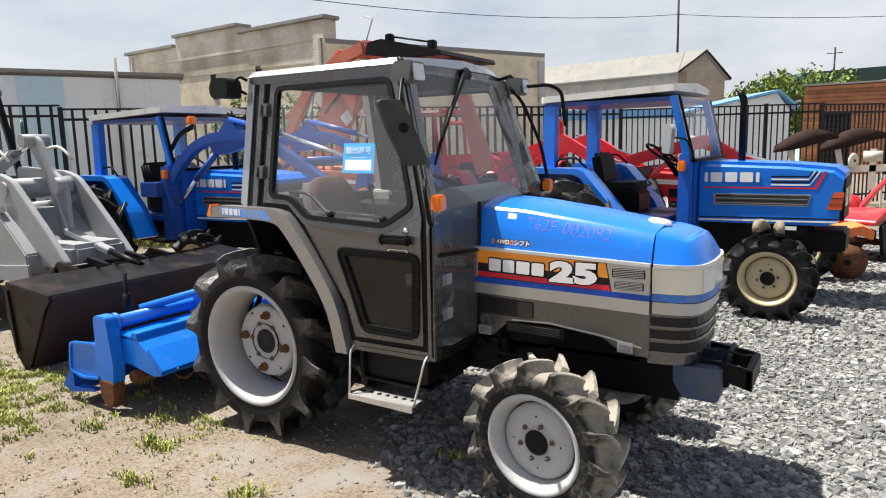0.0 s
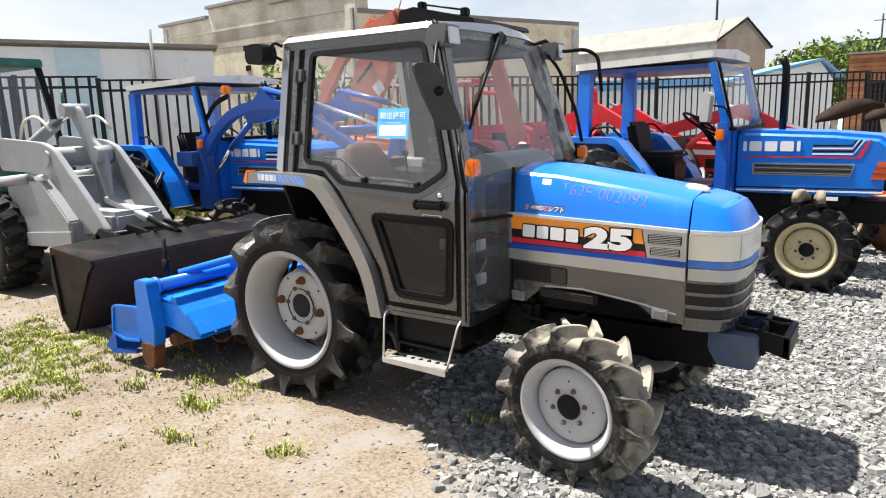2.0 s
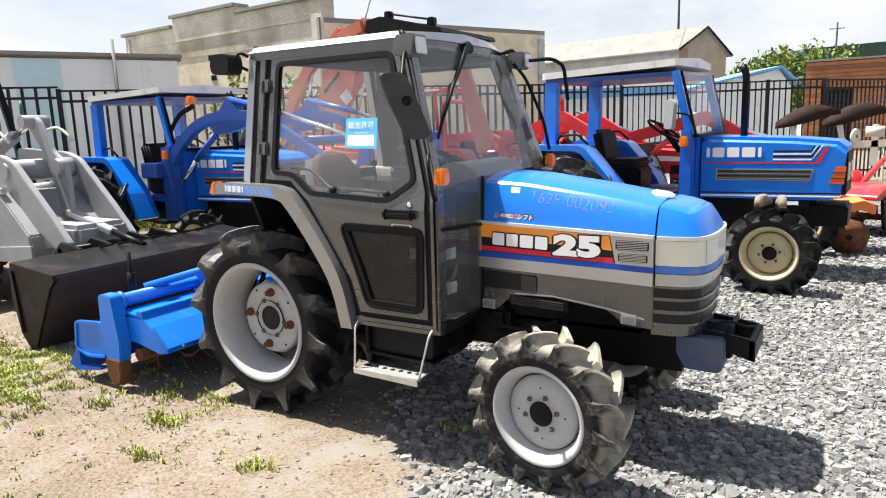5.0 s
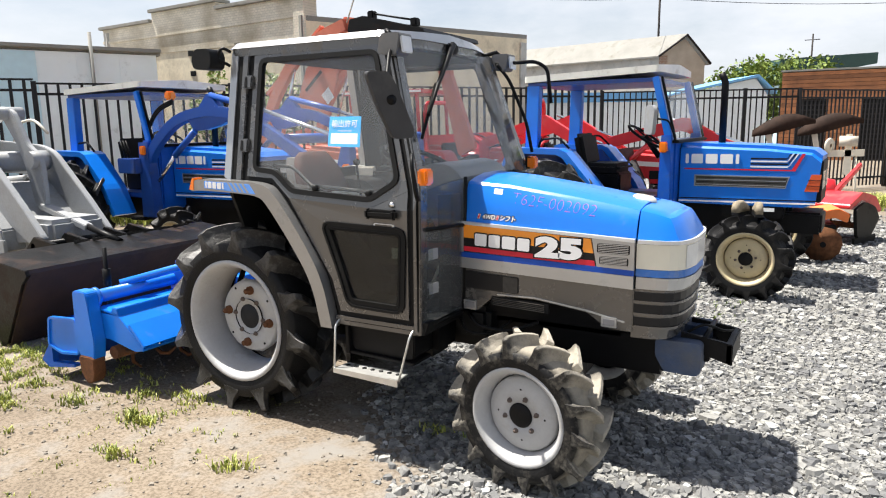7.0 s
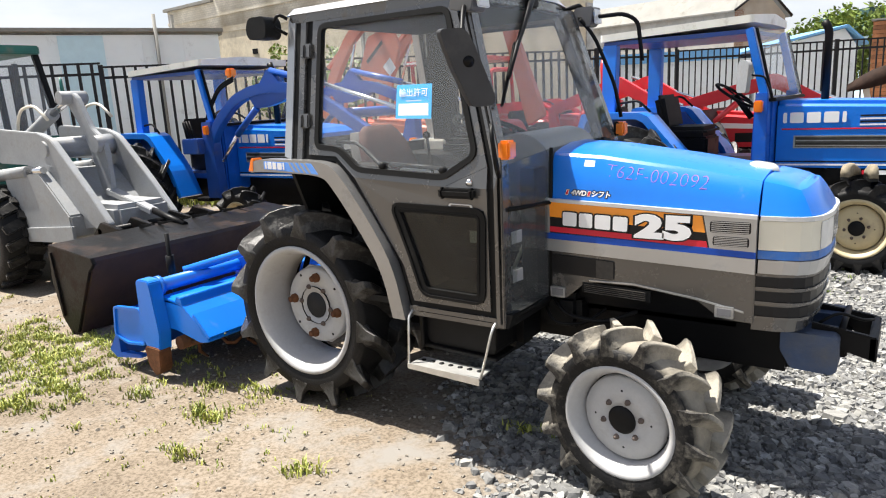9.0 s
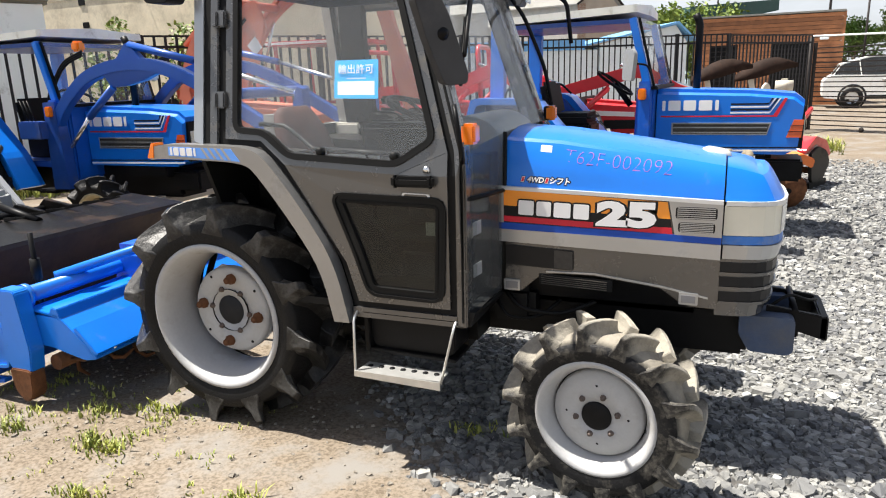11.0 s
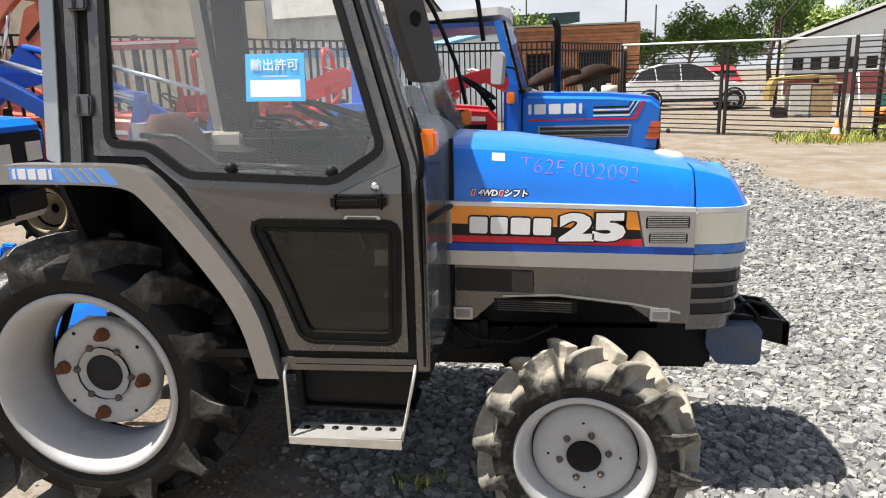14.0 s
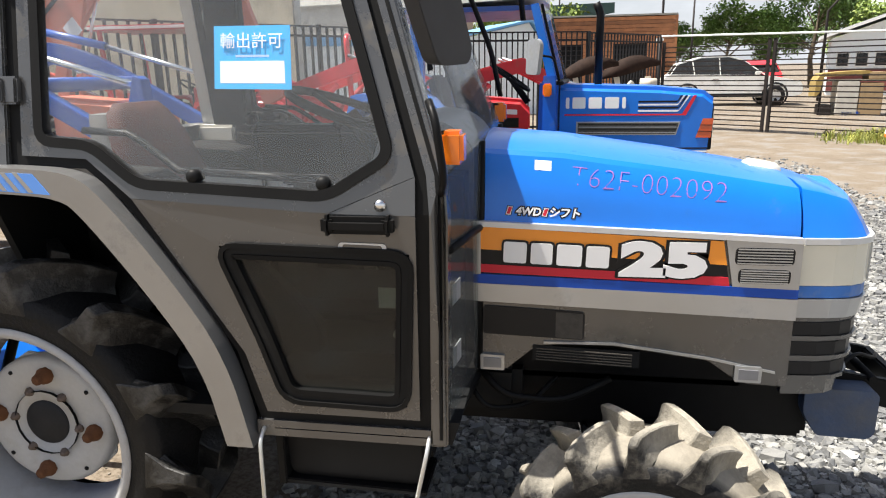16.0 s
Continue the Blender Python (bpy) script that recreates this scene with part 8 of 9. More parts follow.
def fence_run(p, q, h, gap=0.12, half=0.012):
    """Upright black bars between two rails; posts every three metres."""
    o0, ln, rz = along(p, q)
    f = thing("bar_fence", o0.x, o0.y, 0, rz, "black steel bar fence round the yard", "fence", "yard fence")
    part("rail", box(0, ln, -0.02, 0.02, h - 0.20, h - 0.16), FENCE_PAINT, f)
    part("rail", box(0, ln, -0.02, 0.02, 0.22, 0.26), FENCE_PAINT, f)
    part("rail", box(0, ln, -0.02, 0.02, h - 0.03, h), FENCE_PAINT, f)
    ob = part("bar", box(-half, half, -half, half, 0.06, h - 0.03), FENCE_PAINT, f)
    me = ob.data
    bpy.data.objects.remove(ob)
    for i in range(int(ln / gap) + 1):
        b = new("bar", me)
        b.parent = f
        b.matrix_basis = pose(i * gap, 0, 0)
    for i in range(int(ln / 3) + 1):
        part("post", box(i * 3 - 0.035, i * 3 + 0.035, -0.035, 0.035, 0, h + 0.02), FENCE_PAINT, f)


fence_run((-14.6, -4.1), (-8.4, 4.0), 2.36, 0.19, 0.022)
fence_run((-8.4, 4.0), (-1.82, 12.7), 2.30, 0.17, 0.020)
fence_run((-1.82, 12.7), (2.0, 14.2), 2.22)
fence_run((2.0, 14.2), (3.80, 16.45), 2.2)


def gate_run(p, q, h, name, label):
    """A gate leaf of close level bars."""
    o0, ln, rz = along(p, q)
    g = thing(name, o0.x, o0.y, 0, rz, label, "gate", "yard gate")
    for xx in (0.03, ln - 0.03):
        part("gate_post", box(xx - 0.03, xx + 0.03, -0.03, 0.03, 0.02, h + 0.06), BROWN_STEEL, g)
    for i in range(17):
        z = 0.12 + i * (h - 0.2) / 16
        part("gate_bar", box(0.0, ln, -0.012, 0.012, z, z + 0.026), BROWN_STEEL, g)
    part("gate_wheel", lathe([(0.0, -0.02), (0.05, -0.02), (0.06, 0), (0.05, 0.02), (0, 0.02)], 12), BROWN_STEEL, g, at=pose(ln * 0.5, 0, 0.06))


gate_run((3.86, 16.42), (5.88, 14.86), 1.95, "yard_gate", "brown level-barred yard gate, closed")
gate_run((5.93, 14.82), (7.83, 13.14), 1.95, "yard_gate", "brown level-barred yard gate, closed")
gate_run((7.9, 13.08), (10.9, 10.4), 2.0, "yard_gate", "brown level-barred fence leaf beside the gate")
part_rail = tagged(part("gate_guide_rail", tube([(3.80, 16.52, 2.16), (8.3, 12.78, 2.02)], 0.022, 8), PALE_WALL), "pale steel rail across the top of the gate", "rail")
for px, py in ((3.80, 16.52), (8.3, 12.78)):
    tagged(part("guide_post", tube([(px, py, 0), (px, py, 2.14)], 0.05, 8), BROWN_STEEL), "brown steel post holding the gate's rail", "post", "gate posts")


def wall_slab(parent, name, p, q, h0, h1, m, thick=0.3, label=""):
    """Upright wall from p to q (top heights h0, h1) in the parent's frame."""
    p_, ln, rz = along(p, q)
    return part(name, prism([(0, 0), (ln, 0), (ln, h1), (0, h0)], 0, thick), m, parent, label, at=pose(p_.x, p_.y, 0, 0, 0, rz))


# brick building with stepped parapet
bb = tagged(new("brick_building"), "old grey brick building with stepped parapet and cream render", "building")
A, B, C = (-17.45, 11.69), (-8.62, 10.88), (-5.75, 17.8)
o0, ln, rz = along(A, B)
fr = pose(o0.x, o0.y, 0, 0, 0, rz)
part("brick_wall", prism([(0, 3.75), (ln, 3.65), (ln, 4.66), (ln - 0.02, 4.66), (5.55, 4.66), (5.55, 4.86), (2.62, 4.86), (2.62, 4.60), (0, 4.60)], 0, 0.4), BRICK_GREY, bb, "grey brick upper wall", at=fr)
part("render_wall", prism([(0, 0), (ln, 0), (ln, 3.65), (0, 3.75)], 0.02, 0.4), RENDER_WALL, bb, "stained cream rendered wall", at=fr)
for x0, x1, z in ((-0.1, 2.60, 4.60), (2.58, 5.59, 4.86), (5.57, ln + 0.1, 4.66)):
    part("coping", box(x0, x1, -0.10, 0.45, z, z + 0.09, 0.01), ASBESTOS, bb, at=fr)
part("brick_course", box(0, ln, -0.035, 0.02, 4.18, 4.26), BRICK_GREY, bb, at=fr)
part("pilaster", box(ln - 0.35, ln + 0.02, -0.06, 0.0, 0, 4.64), BRICK_GREY, bb, at=fr)
for x0, z in ((1.5, 3.45), (2.3, 3.05), (4.2, 3.55), (4.25, 3.0), (6.2, 3.62), (0.6, 2.9)):
    part("vent_hole", box(x0, x0 + 0.22, 0.0, 0.06, z, z + 0.14), BLACK, bb, at=fr)
wall_slab(bb, "side_wall", B, C, 4.08, 4.12, RENDER_WALL, 0.3, "rendered side wall")
wall_slab(bb, "side_coping", (B[0] - 0.05, B[1] - 0.1), C, 4.20, 4.24, ASBESTOS, 0.12)
wall_slab(bb, "back_wall", C, (A[0] + 3, A[1] + 8), 4.0, 4.0, CONCRETE)
wall_slab(bb, "back_wall", (A[0] + 3, A[1] + 8), A, 4.0, 4.5, CONCRETE)
part("flat_roof", prism([(A[0] + 0.2, A[1] + 0.5), (B[0] - 0.1, B[1] + 0.5), (C[0] - 0.3, C[1] - 0.1), (A[0] + 3, A[1] + 7.8)], 3.92, 4.0, axis="z"), ASBESTOS, bb)

# white metal shed along the fence
ws = tagged(new("white_shed"), "long pale sheet-metal shed with a flat roof", "building")
wall_slab(ws, "sheet_wall", (-17.5, -3.6), (-11.6, 8.9), 3.36, 3.30, PALE_WALL, 0.2, "pale white sheet wall")
o0, ln, rz = along((-17.5, -3.6), (-11.6, 8.9))
fr = pose(o0.x, o0.y, 0, 0, 0, rz)
for i in range(int(ln / 0.9)):
    part("sheet_rib", box(0.4 + i * 0.9, 0.43 + i * 0.9, -0.02, 0.0, 0, 3.28), PALE_WALL, ws, at=fr)
part("blue_sheet", box(10.4, 11.3, -0.03, 0.0, 0, 3.26), PALE_BLUE, ws, at=fr)
part("roof_edge", box(-0.1, ln + 0.1, -0.12, 0.3, 3.34, 3.42, 0.01), ASBESTOS, ws, at=fr)
part("back_wall", box(0, ln, 3.8, 4.0, 0, 3.3), PALE_WALL, ws, at=fr)
part("shed_roof", box(-0.1, ln + 0.1, 0.0, 4.0, 3.28, 3.34), ASBESTOS, ws, at=fr)
part("stove_pipe", tube([(12.4, -0.12, 0.0), (12.4, -0.12, 3.72)], 0.04, 8), ASBESTOS, ws, at=fr)

# grey gabled house
gh = thing("gabled_house", -3.66, 26.75, 0, 30.5, "grey block house with a weathered gable roof", "building")
part("gable_wall", prism([(0, 0), (1.82, 0), (1.82, 3.95), (1.02, 4.90), (0, 4.20)], 0, 0.3), mat("tan_plank_gable", (0.40, 0.32, 0.24), 0.85, vary=0.15, scale=2), gh, "tan gable end")
wall_slab(gh, "long_wall", (0, 0.0), (-6.0, 5.6), 4.15, 4.15, CONCRETE, -0.3, "grey block long wall")
part("gable_pier", box(-0.05, 0.28, -0.04, 0.0, 0, 4.2), brick_mat("red_brown_brick", (0.30, 0.16, 0.10), (0.26, 0.14, 0.09), (0.4, 0.36, 0.3), 4.0), gh)
dirv = Vector((-6.0, 5.6, 0)).normalized() * 8.4
for (e0, r0) in (((-0.12, -0.12, 4.12), (1.02, -0.12, 4.97)), ((1.02, -0.12, 4.97), (2.02, -0.12, 3.80))):
    a0, a1 = Vector(e0), Vector(r0)
    part("roof_slope", skin([[a0, a1, a1 + Vector((0, 0, 0.06)), a0 + Vector((0, 0, 0.06))], [a0 + dirv, a1 + dirv, a1 + dirv + Vector((0, 0, 0.06)), a0 + dirv + Vector((0, 0, 0.06))]]), ASBESTOS, gh, "weathered sheet roof")
part("barge_board", tube([(-0.1, -0.14, 4.16), (1.02, -0.14, 4.98), (2.02, -0.14, 3.84)], 0.05, 6), BROWN_STEEL, gh)

# small blue-roofed shed, green-roofed shop and the clad building
bs = thing("blue_roofed_shed", -1.75, 20.5, 0, 30, "low shed with a light blue metal roof", "building")
part("shed_wall", box(0, 2.9, 0.0, 3.0, 0, 2.35), PALE_WALL, bs)
part("shed_roof", skin([[(-0.5, -0.2, 2.36), (2.5, -0.2, 2.98), (3.1, -0.2, 2.45), (3.1, -0.2, 2.38), (2.5, -0.2, 2.90), (-0.5, -0.2, 2.30)], [(-0.5, 3.2, 2.36), (2.5, 3.2, 2.98), (3.1, 3.2, 2.45), (3.1, 3.2, 2.38), (2.5, 3.2, 2.90), (-0.5, 3.2, 2.30)]]), SKY_ROOF, bs, "light blue metal roof")
part("shed_gable", prism([(0, 2.35), (2.9, 2.35), (2.5, 2.88)], 0.0, 0.1), PALE_WALL, bs)
part("low_roof", box(-5.6, -0.5, 0.0, 2.0, 2.2, 2.5), SKY_ROOF, bs, "light blue lean-to roof")
part("low_wall", box(-5.5, -0.05, 0.1, 1.9, 0, 2.2), PALE_WALL, bs)
gs = thing("green_roofed_shop", 0.10, 36.4, -0.5, 30, "car parts shop with a dark green roof and sign", "building")
gs.matrix_basis = gs.matrix_basis @ Matrix.Scale(1.35, 4)
part("shop_wall", box(0.1, 3.4, 0.1, 4.0, 0, 3.1), PALE_BLUE, gs)
part("shop_roof", skin([[(0, 0, 2.95), (3.6, 0, 3.55), (3.6, 0, 3.95), (0, 0, 3.75)], [(0, 4.2, 2.95), (3.6, 4.2, 3.55), (3.6, 4.2, 3.95), (0, 4.2, 3.75)]]), DARK_GREEN, gs, "dark green metal roof")
sgn = part("shop_sign", box(0.62, 1.62, 0.02, 0.08, 2.92, 3.20), DARK, gs, "dark sign with white letters")
part("sign_letters", plate_text((1.12, 0.02, 3.06), (1, 0, 0), (0, 0, 1), text_bm("АВТО", 0.22, 0.004, 1.1)), DEC_WHITE, sgn)
part("blue_board", box(-0.1, 1.5, 0.0, 0.06, 2.35, 2.55), DEC_BLUE, gs)

cb = thing("clad_building", 0.75, 28.3, 0, 0, "flat-roofed building clad in orange-brown boards with dark openings", "building")
CW, CH = 5.20, 3.42
part("inner_wall", box(0.05, CW - 0.05, 0.06, 3.0, 0, CH - 0.1), BROWN_STEEL, cb)
OPEN = ((0.60, 1.60), (2.80, 4.11))
zb = 0.0
while zb < CH - 0.05:
    hb_ = 0.148
    cuts = [0.0] + [c for o_ in OPEN for c in o_] + [CW] if zb + hb_ < 2.40 else [0.0, CW]
    for a_, c_ in zip(cuts[::2], cuts[1::2]):
        part("cladding_board", box(a_ + 0.002, c_ - 0.002, 0.0, 0.06, zb, zb + hb_ - 0.012), WOOD, cb)
    zb += hb_
part("roof_edge", box(-0.06, CW + 0.06, -0.05, 3.05, CH, CH + 0.07, 0.01), ASBESTOS, cb)
for a_, c_ in OPEN:
    for i in range(12):
        part("shutter_slat", box(a_, c_, 0.035, 0.058, 0.08 + i * 0.188, 0.22 + i * 0.188), BLACK, cb)
part("wall_lamp", box(4.45, 4.75, -0.14, 0.0, 2.42, 2.52, 0.02), PALE_WALL, cb)
part("corner_post", box(CW, CW + 0.08, 0.0, 0.08, 0, CH), WOOD, cb)

# yard beyond the gate
ph = thing("white_gable_house", 13.6, 33.5, 0, -18, "white sided house with a pale metal gable roof", "house")
part("house_wall", prism([(0, 0), (8, 0), (8, 2.6), (5.6, 4.55), (0, 2.5)], 0, 6), PALE_WALL, ph, "white plank wall")
part("house_roof", skin([[(-0.5, -0.5, 2.46), (5.6, -0.5, 4.66), (8.4, -0.5, 2.6), (8.4, -0.5, 2.72), (5.6, -0.5, 4.80), (-0.5, -0.5, 2.60)], [(-0.5, 6.4, 2.46), (5.6, 6.4, 4.66), (8.4, 6.4, 2.6), (8.4, 6.4, 2.72), (5.6, 6.4, 4.80), (-0.5, 6.4, 2.60)]]), mat("pale_metal_roof", (0.66, 0.67, 0.67), 0.5, vary=0.05), ph, "pale metal roof")
for i in range(5):
    wd = part("window", box(0.3 + i * 0.75, 0.75 + i * 0.75, -0.03, 0.0, 1.30, 1.85), GLASS_CAR, ph)
    part("window_frame", ring_prism([(0.26 + i * 0.75, 1.26), (0.79 + i * 0.75, 1.26), (0.79 + i * 0.75, 1.89), (0.26 + i * 0.75, 1.89)], [(0.3 + i * 0.75, 1.30), (0.75 + i * 0.75, 1.30), (0.75 + i * 0.75, 1.85), (0.3 + i * 0.75, 1.85)], -0.05, 0.0), WHITE, wd)
part("dado", box(-0.02, 5.0, -0.06, 0.0, 0.2, 1.15), mat("dark_red_dado", (0.16, 0.04, 0.035), 0.7, vary=0.2), ph)
part("sign_board", box(4.4, 7.4, -0.10, -0.02, 2.15, 2.65), DEC_BLUE, ph, "blue sign board")
part("chimney", tube([(2.4, 9.4, 0.0), (2.4, 9.4, 6.6)], 0.5, 16), PALE_WALL, ph, "pale round chimney")


def far_car(x, y, rz, paint, label):
    """A parked estate-type car, facing +x: shell, glasshouse, wheels, lamps."""
    c = thing("parked_car", x, y, 0, rz, label, "car")
    W = 0.90
    body = [(-2.28, 0.34), (-1.85, 0.30), (1.80, 0.28), (2.26, 0.36), (2.30, 0.62), (2.20, 0.80), (1.35, 0.98), (0.95, 1.02), (-2.05, 1.08), (-2.30, 0.90)]
    part("body", prism(rounded(body, 0.10, 3), -W, W, 0.05), paint, c, "white painted body")
    cab = [(-2.02, 1.06), (-1.72, 1.42), (-1.0, 1.60), (-0.1, 1.62), (0.45, 1.45), (1.05, 1.00)]
    g = prism(cab, -W + 0.05, W - 0.05)
    for v in g.verts:
        v.co.y *= 1 - max(0, v.co.z - 1.02) * 0.28
    part("glasshouse", g, GLASS_CAR, c, "dark tinted windows")
    r = prism([(-1.78, 1.38), (-1.0, 1.60), (-0.1, 1.62), (0.45, 1.46), (0.45, 1.50), (-0.1, 1.67), (-1.0, 1.65), (-1.86, 1.42)], -W + 0.20, W - 0.20, 0.015)
    part("roof", r, paint, c)
    for s in (-1, 1):
        for xa, za, xb, zb_ in ((0.42, 1.48, 1.08, 1.02), (-0.42, 1.60, -0.36, 1.02), (-1.30, 1.54, -1.20, 1.04), (-1.80, 1.40, -2.02, 1.06)):
            part("pillar", wedge_beam((xa, s * (W - 0.19), za), (xb, s * (W - 0.045), zb_), 0.03, 0.05, 0.03, 0.06, up=(0, 1, 0)), paint, c)
        for xx in (-1.42, 1.42):
            wh = part("wheel", lathe([(0.20, -0.11), (0.30, -0.11), (0.335, -0.08), (0.335, 0.08), (0.30, 0.11), (0.20, 0.11)], 28), TYRE, c, at=pose(xx, s * (W - 0.08), 0.335))
            part("rim", lathe([(0.225, -0.07), (0.21, -0.02), (0.05, -0.06), (0.0, -0.06)], 20), SILVER, wh, at=Matrix.Diagonal((1, -s if s > 0 else 1, 1, 1)))
            for k in range(5):
                a = 2 * math.pi * k / 5
                part("rim_gap", prism([(0.09, -0.035), (0.19, -0.05), (0.19, 0.05), (0.09, 0.035)], -0.066, -0.05), BLACK, wh, at=pose(0, 0, 0, 0, math.degrees(a), 0))
            part("wheel_arch", lathe([(0.36, -0.012), (0.42, -0.012), (0.42, 0.02), (0.36, 0.02)], 24), DARK, c, at=pose(xx, s * W, 0.36))
        part("side_trim", prism([(-1.05, 0.30), (1.05, 0.30), (1.05, 0.42), (-1.05, 0.42)], s * (W + 0.012), s * W), DARK, c)
        part("wing_mirror", box(0.72, 0.90, s * (W + 0.10) - 0.08, s * (W + 0.10) + 0.06, 1.02, 1.16, 0.03), paint, c)
        part("door_handle", box(-0.62, -0.42, s * (W + 0.012) - 0.01, s * (W + 0.012) + 0.01, 0.88, 0.92), CHROME, c)
        part("headlight", box(2.02, 2.24, s * 0.66 - 0.16, s * 0.66 + 0.16, 0.66, 0.80, 0.03), HEADLIGHT, c)
    return c


wc = far_car(7.62, 26.3, -4, WHITE, "white crossover car parked beyond the gate")
wc.matrix_basis = wc.matrix_basis @ Matrix.Diagonal((1.05, 1, 1.06, 1))
far_car(10.75, 35.0, 84, RED, "small red car standing by the far house")

st = thing("market_stand", 9.7, 20.4, 0, -8, "cluttered stand of crates under a yellow cloth", "stall")
CARDBOARD = mat("dull_brown_board", (0.34, 0.24, 0.13), 0.8, vary=0.15, dirt=0.2)
YCL = mat("dull_yellow_cloth", (0.30, 0.21, 0.065), 0.9, vary=0.2)
part("table_top", box(-0.9, 0.95, -0.4, 0.4, 0.95, 1.0), CREAM_PAINT, st)
cl = prism(rounded([(-1.02, 0.95), (-0.9, 1.17), (-0.3, 1.22), (0.3, 1.24), (0.4, 1.17), (-0.2, 1.10), (-0.82, 1.08), (-0.90, 0.62), (-1.02, 0.48)], 0.04), -0.45, 0.45, 0.02)
part("cloth", cl, YCL, st, "yellow cloth thrown over")
for xa, xb, za, zb_, m_ in ((-0.45, 0.1, 0.0, 0.95, BEIGE), (0.12, 0.7, 0.0, 0.9, CARDBOARD), (0.3, 0.75, 1.0, 1.20, CARDBOARD), (-0.3, 0.2, 0.0, 0.12, DEC_BLUE), (-0.84, -0.55, 0.0, 0.30, BROWN_STEEL)):
    part("crate", box(xa, xb, -0.46, 0.3, za, zb_, 0.015), m_, st)
for xx in (-0.85, 0.9):
    part("leg", box(xx - 0.03, xx + 0.03, -0.35, -0.29, 0, 0.95), BROWN_STEEL, st)
part("ladder_rail", tube([(1.05, -0.5, 0.0), (1.35, -0.1, 1.25)], 0.025, 6), PALE_WALL, st)
part("ladder_rail", tube([(1.45, -0.5, 0.0), (1.40, -0.1, 1.25)], 0.025, 6), PALE_WALL, st)
wt = thing("rubble_tub", 12.2, 18.6, 0, 0, "dark green tub of scrap beside the fence", "container")
part("tub", prism([(-0.9, 0.0), (0.9, 0.0), (1.05, 0.7), (-1.05, 0.7)], -0.5, 0.5, 0.02), TEAL, wt)
part("scrap", box(-0.7, 0.6, -0.4, 0.4, 0.7, 1.0, 0.12), DARK, wt)

oh = thing("orange_harrow", 10.05, 15.2, 0, 20, "orange tractor implement with rusty discs in the weeds", "harrow")
part("harrow_frame", prism(rounded([(-0.9, 0.52), (0.9, 0.52), (0.95, 0.40), (-0.95, 0.40)], 0.03), -0.3, 0.3, 0.02), ORANGE_PAINT, oh, "orange painted frame")
part("hitch_mast", wedge_beam((-0.1, 0, 0.5), (-0.3, 0, 1.05), 0.06, 0.16, 0.05, 0.10), ORANGE_PAINT, oh)
part("brace", tube([(0.6, 0, 0.5), (-0.28, 0, 1.0)], 0.03, 8), ORANGE_PAINT, oh)
for i in range(7):
    part("disc", lathe([(0.02, -0.01), (0.22, 0.02), (0.22, 0.03), (0.02, 0.01)], 16), RUST, oh, at=pose(-0.75 + i * 0.25, -0.1, 0.22, 0, 0, 75))
part("disc_axle", tube([(-0.8, -0.1, 0.22), (0.8, -0.1, 0.22)], 0.03, 8), RUST, oh)
part("axle_arm", tube([(0.0, 0, 0.45), (0.0, -0.1, 0.22)], 0.03, 8), ORANGE_PAINT, oh)

cn = thing("traffic_cone", 7.60, 12.85, 0, 0, "faded orange and white traffic cone by the gate", "cone")
part("cone_base", box(-0.15, 0.15, -0.15, 0.15, 0, 0.03, 0.006), ORANGE_PAINT, cn)
part("cone_body", lathe([(0.12, 0.03), (0.085, 0.17), (0.06, 0.28), (0.025, 0.42), (0.0, 0.42)], 20, "z"), ORANGE_PAINT, cn)
part("cone_band", lathe([(0.093, 0.15), (0.064, 0.275)], 20, "z"), WHITE, cn)

# poles and wires
def pole(x, y, h, label, arm=0.0):
    o = thing("pole", x, y, 0, 0, label, "pole")
    part("mast", tube([(0, 0, 0), (0, 0, h)], [0.06, 0.04], 8), BROWN_STEEL, o)
    if arm:
        part("crossarm", tube([(-arm, 0, h - 0.3), (arm, 0, h - 0.3)], 0.02, 6), BROWN_STEEL, o)
        for q in range(4):
            part("antenna_rod", tube([(-arm + q * arm * 0.6, -0.2, h - 0.3), (-arm + q * arm * 0.6, 0.2, h - 0.3)], 0.012, 5), BROWN_STEEL, o)


pole(5.65, 30.0, 7.2, "thin steel mast behind the clad building")
pole(1.35, 39.5, 6.0, "antenna mast above the green-roofed shop", 0.35)
pole(-4.0, 27.8, 8.2, "thin lightning rod by the gabled house")
pole(7.6, 34.0, 4.6, "wooden mast behind the gate")
lp = thing("street_lamp", 11.6, 28.5, 0, 0, "grey street lamp on a leaning arm", "lamp")
part("mast", tube([(0, 0, 0), (0, 0, 3.4), (0.9, 0, 4.5)], [0.07, 0.05, 0.035], 8), BROWN_STEEL, lp)
part("lamp_head", box(0.8, 1.25, -0.08, 0.08, 4.5, 4.62, 0.03), PALE_WALL, lp)


def wire(p, q, sag, name="overhead_wire"):
    p, q = Vector(p), Vector(q)
    pts = [p.lerp(q, i / 14) - Vector((0, 0, sag * 4 * (i / 14) * (1 - i / 14))) for i in range(15)]
    return tagged(part(name, tube(pts, 0.012, 5), FENCE_PAINT), "thin black overhead wire across the yard", "wire", "overhead wires")


wire((-16.0, 2.0, 6.6), (-4.0, 27.8, 6.6), 0.9)
wire((-4.0, 27.8, 6.6), (16.0, 40.0, 7.6), 0.7)


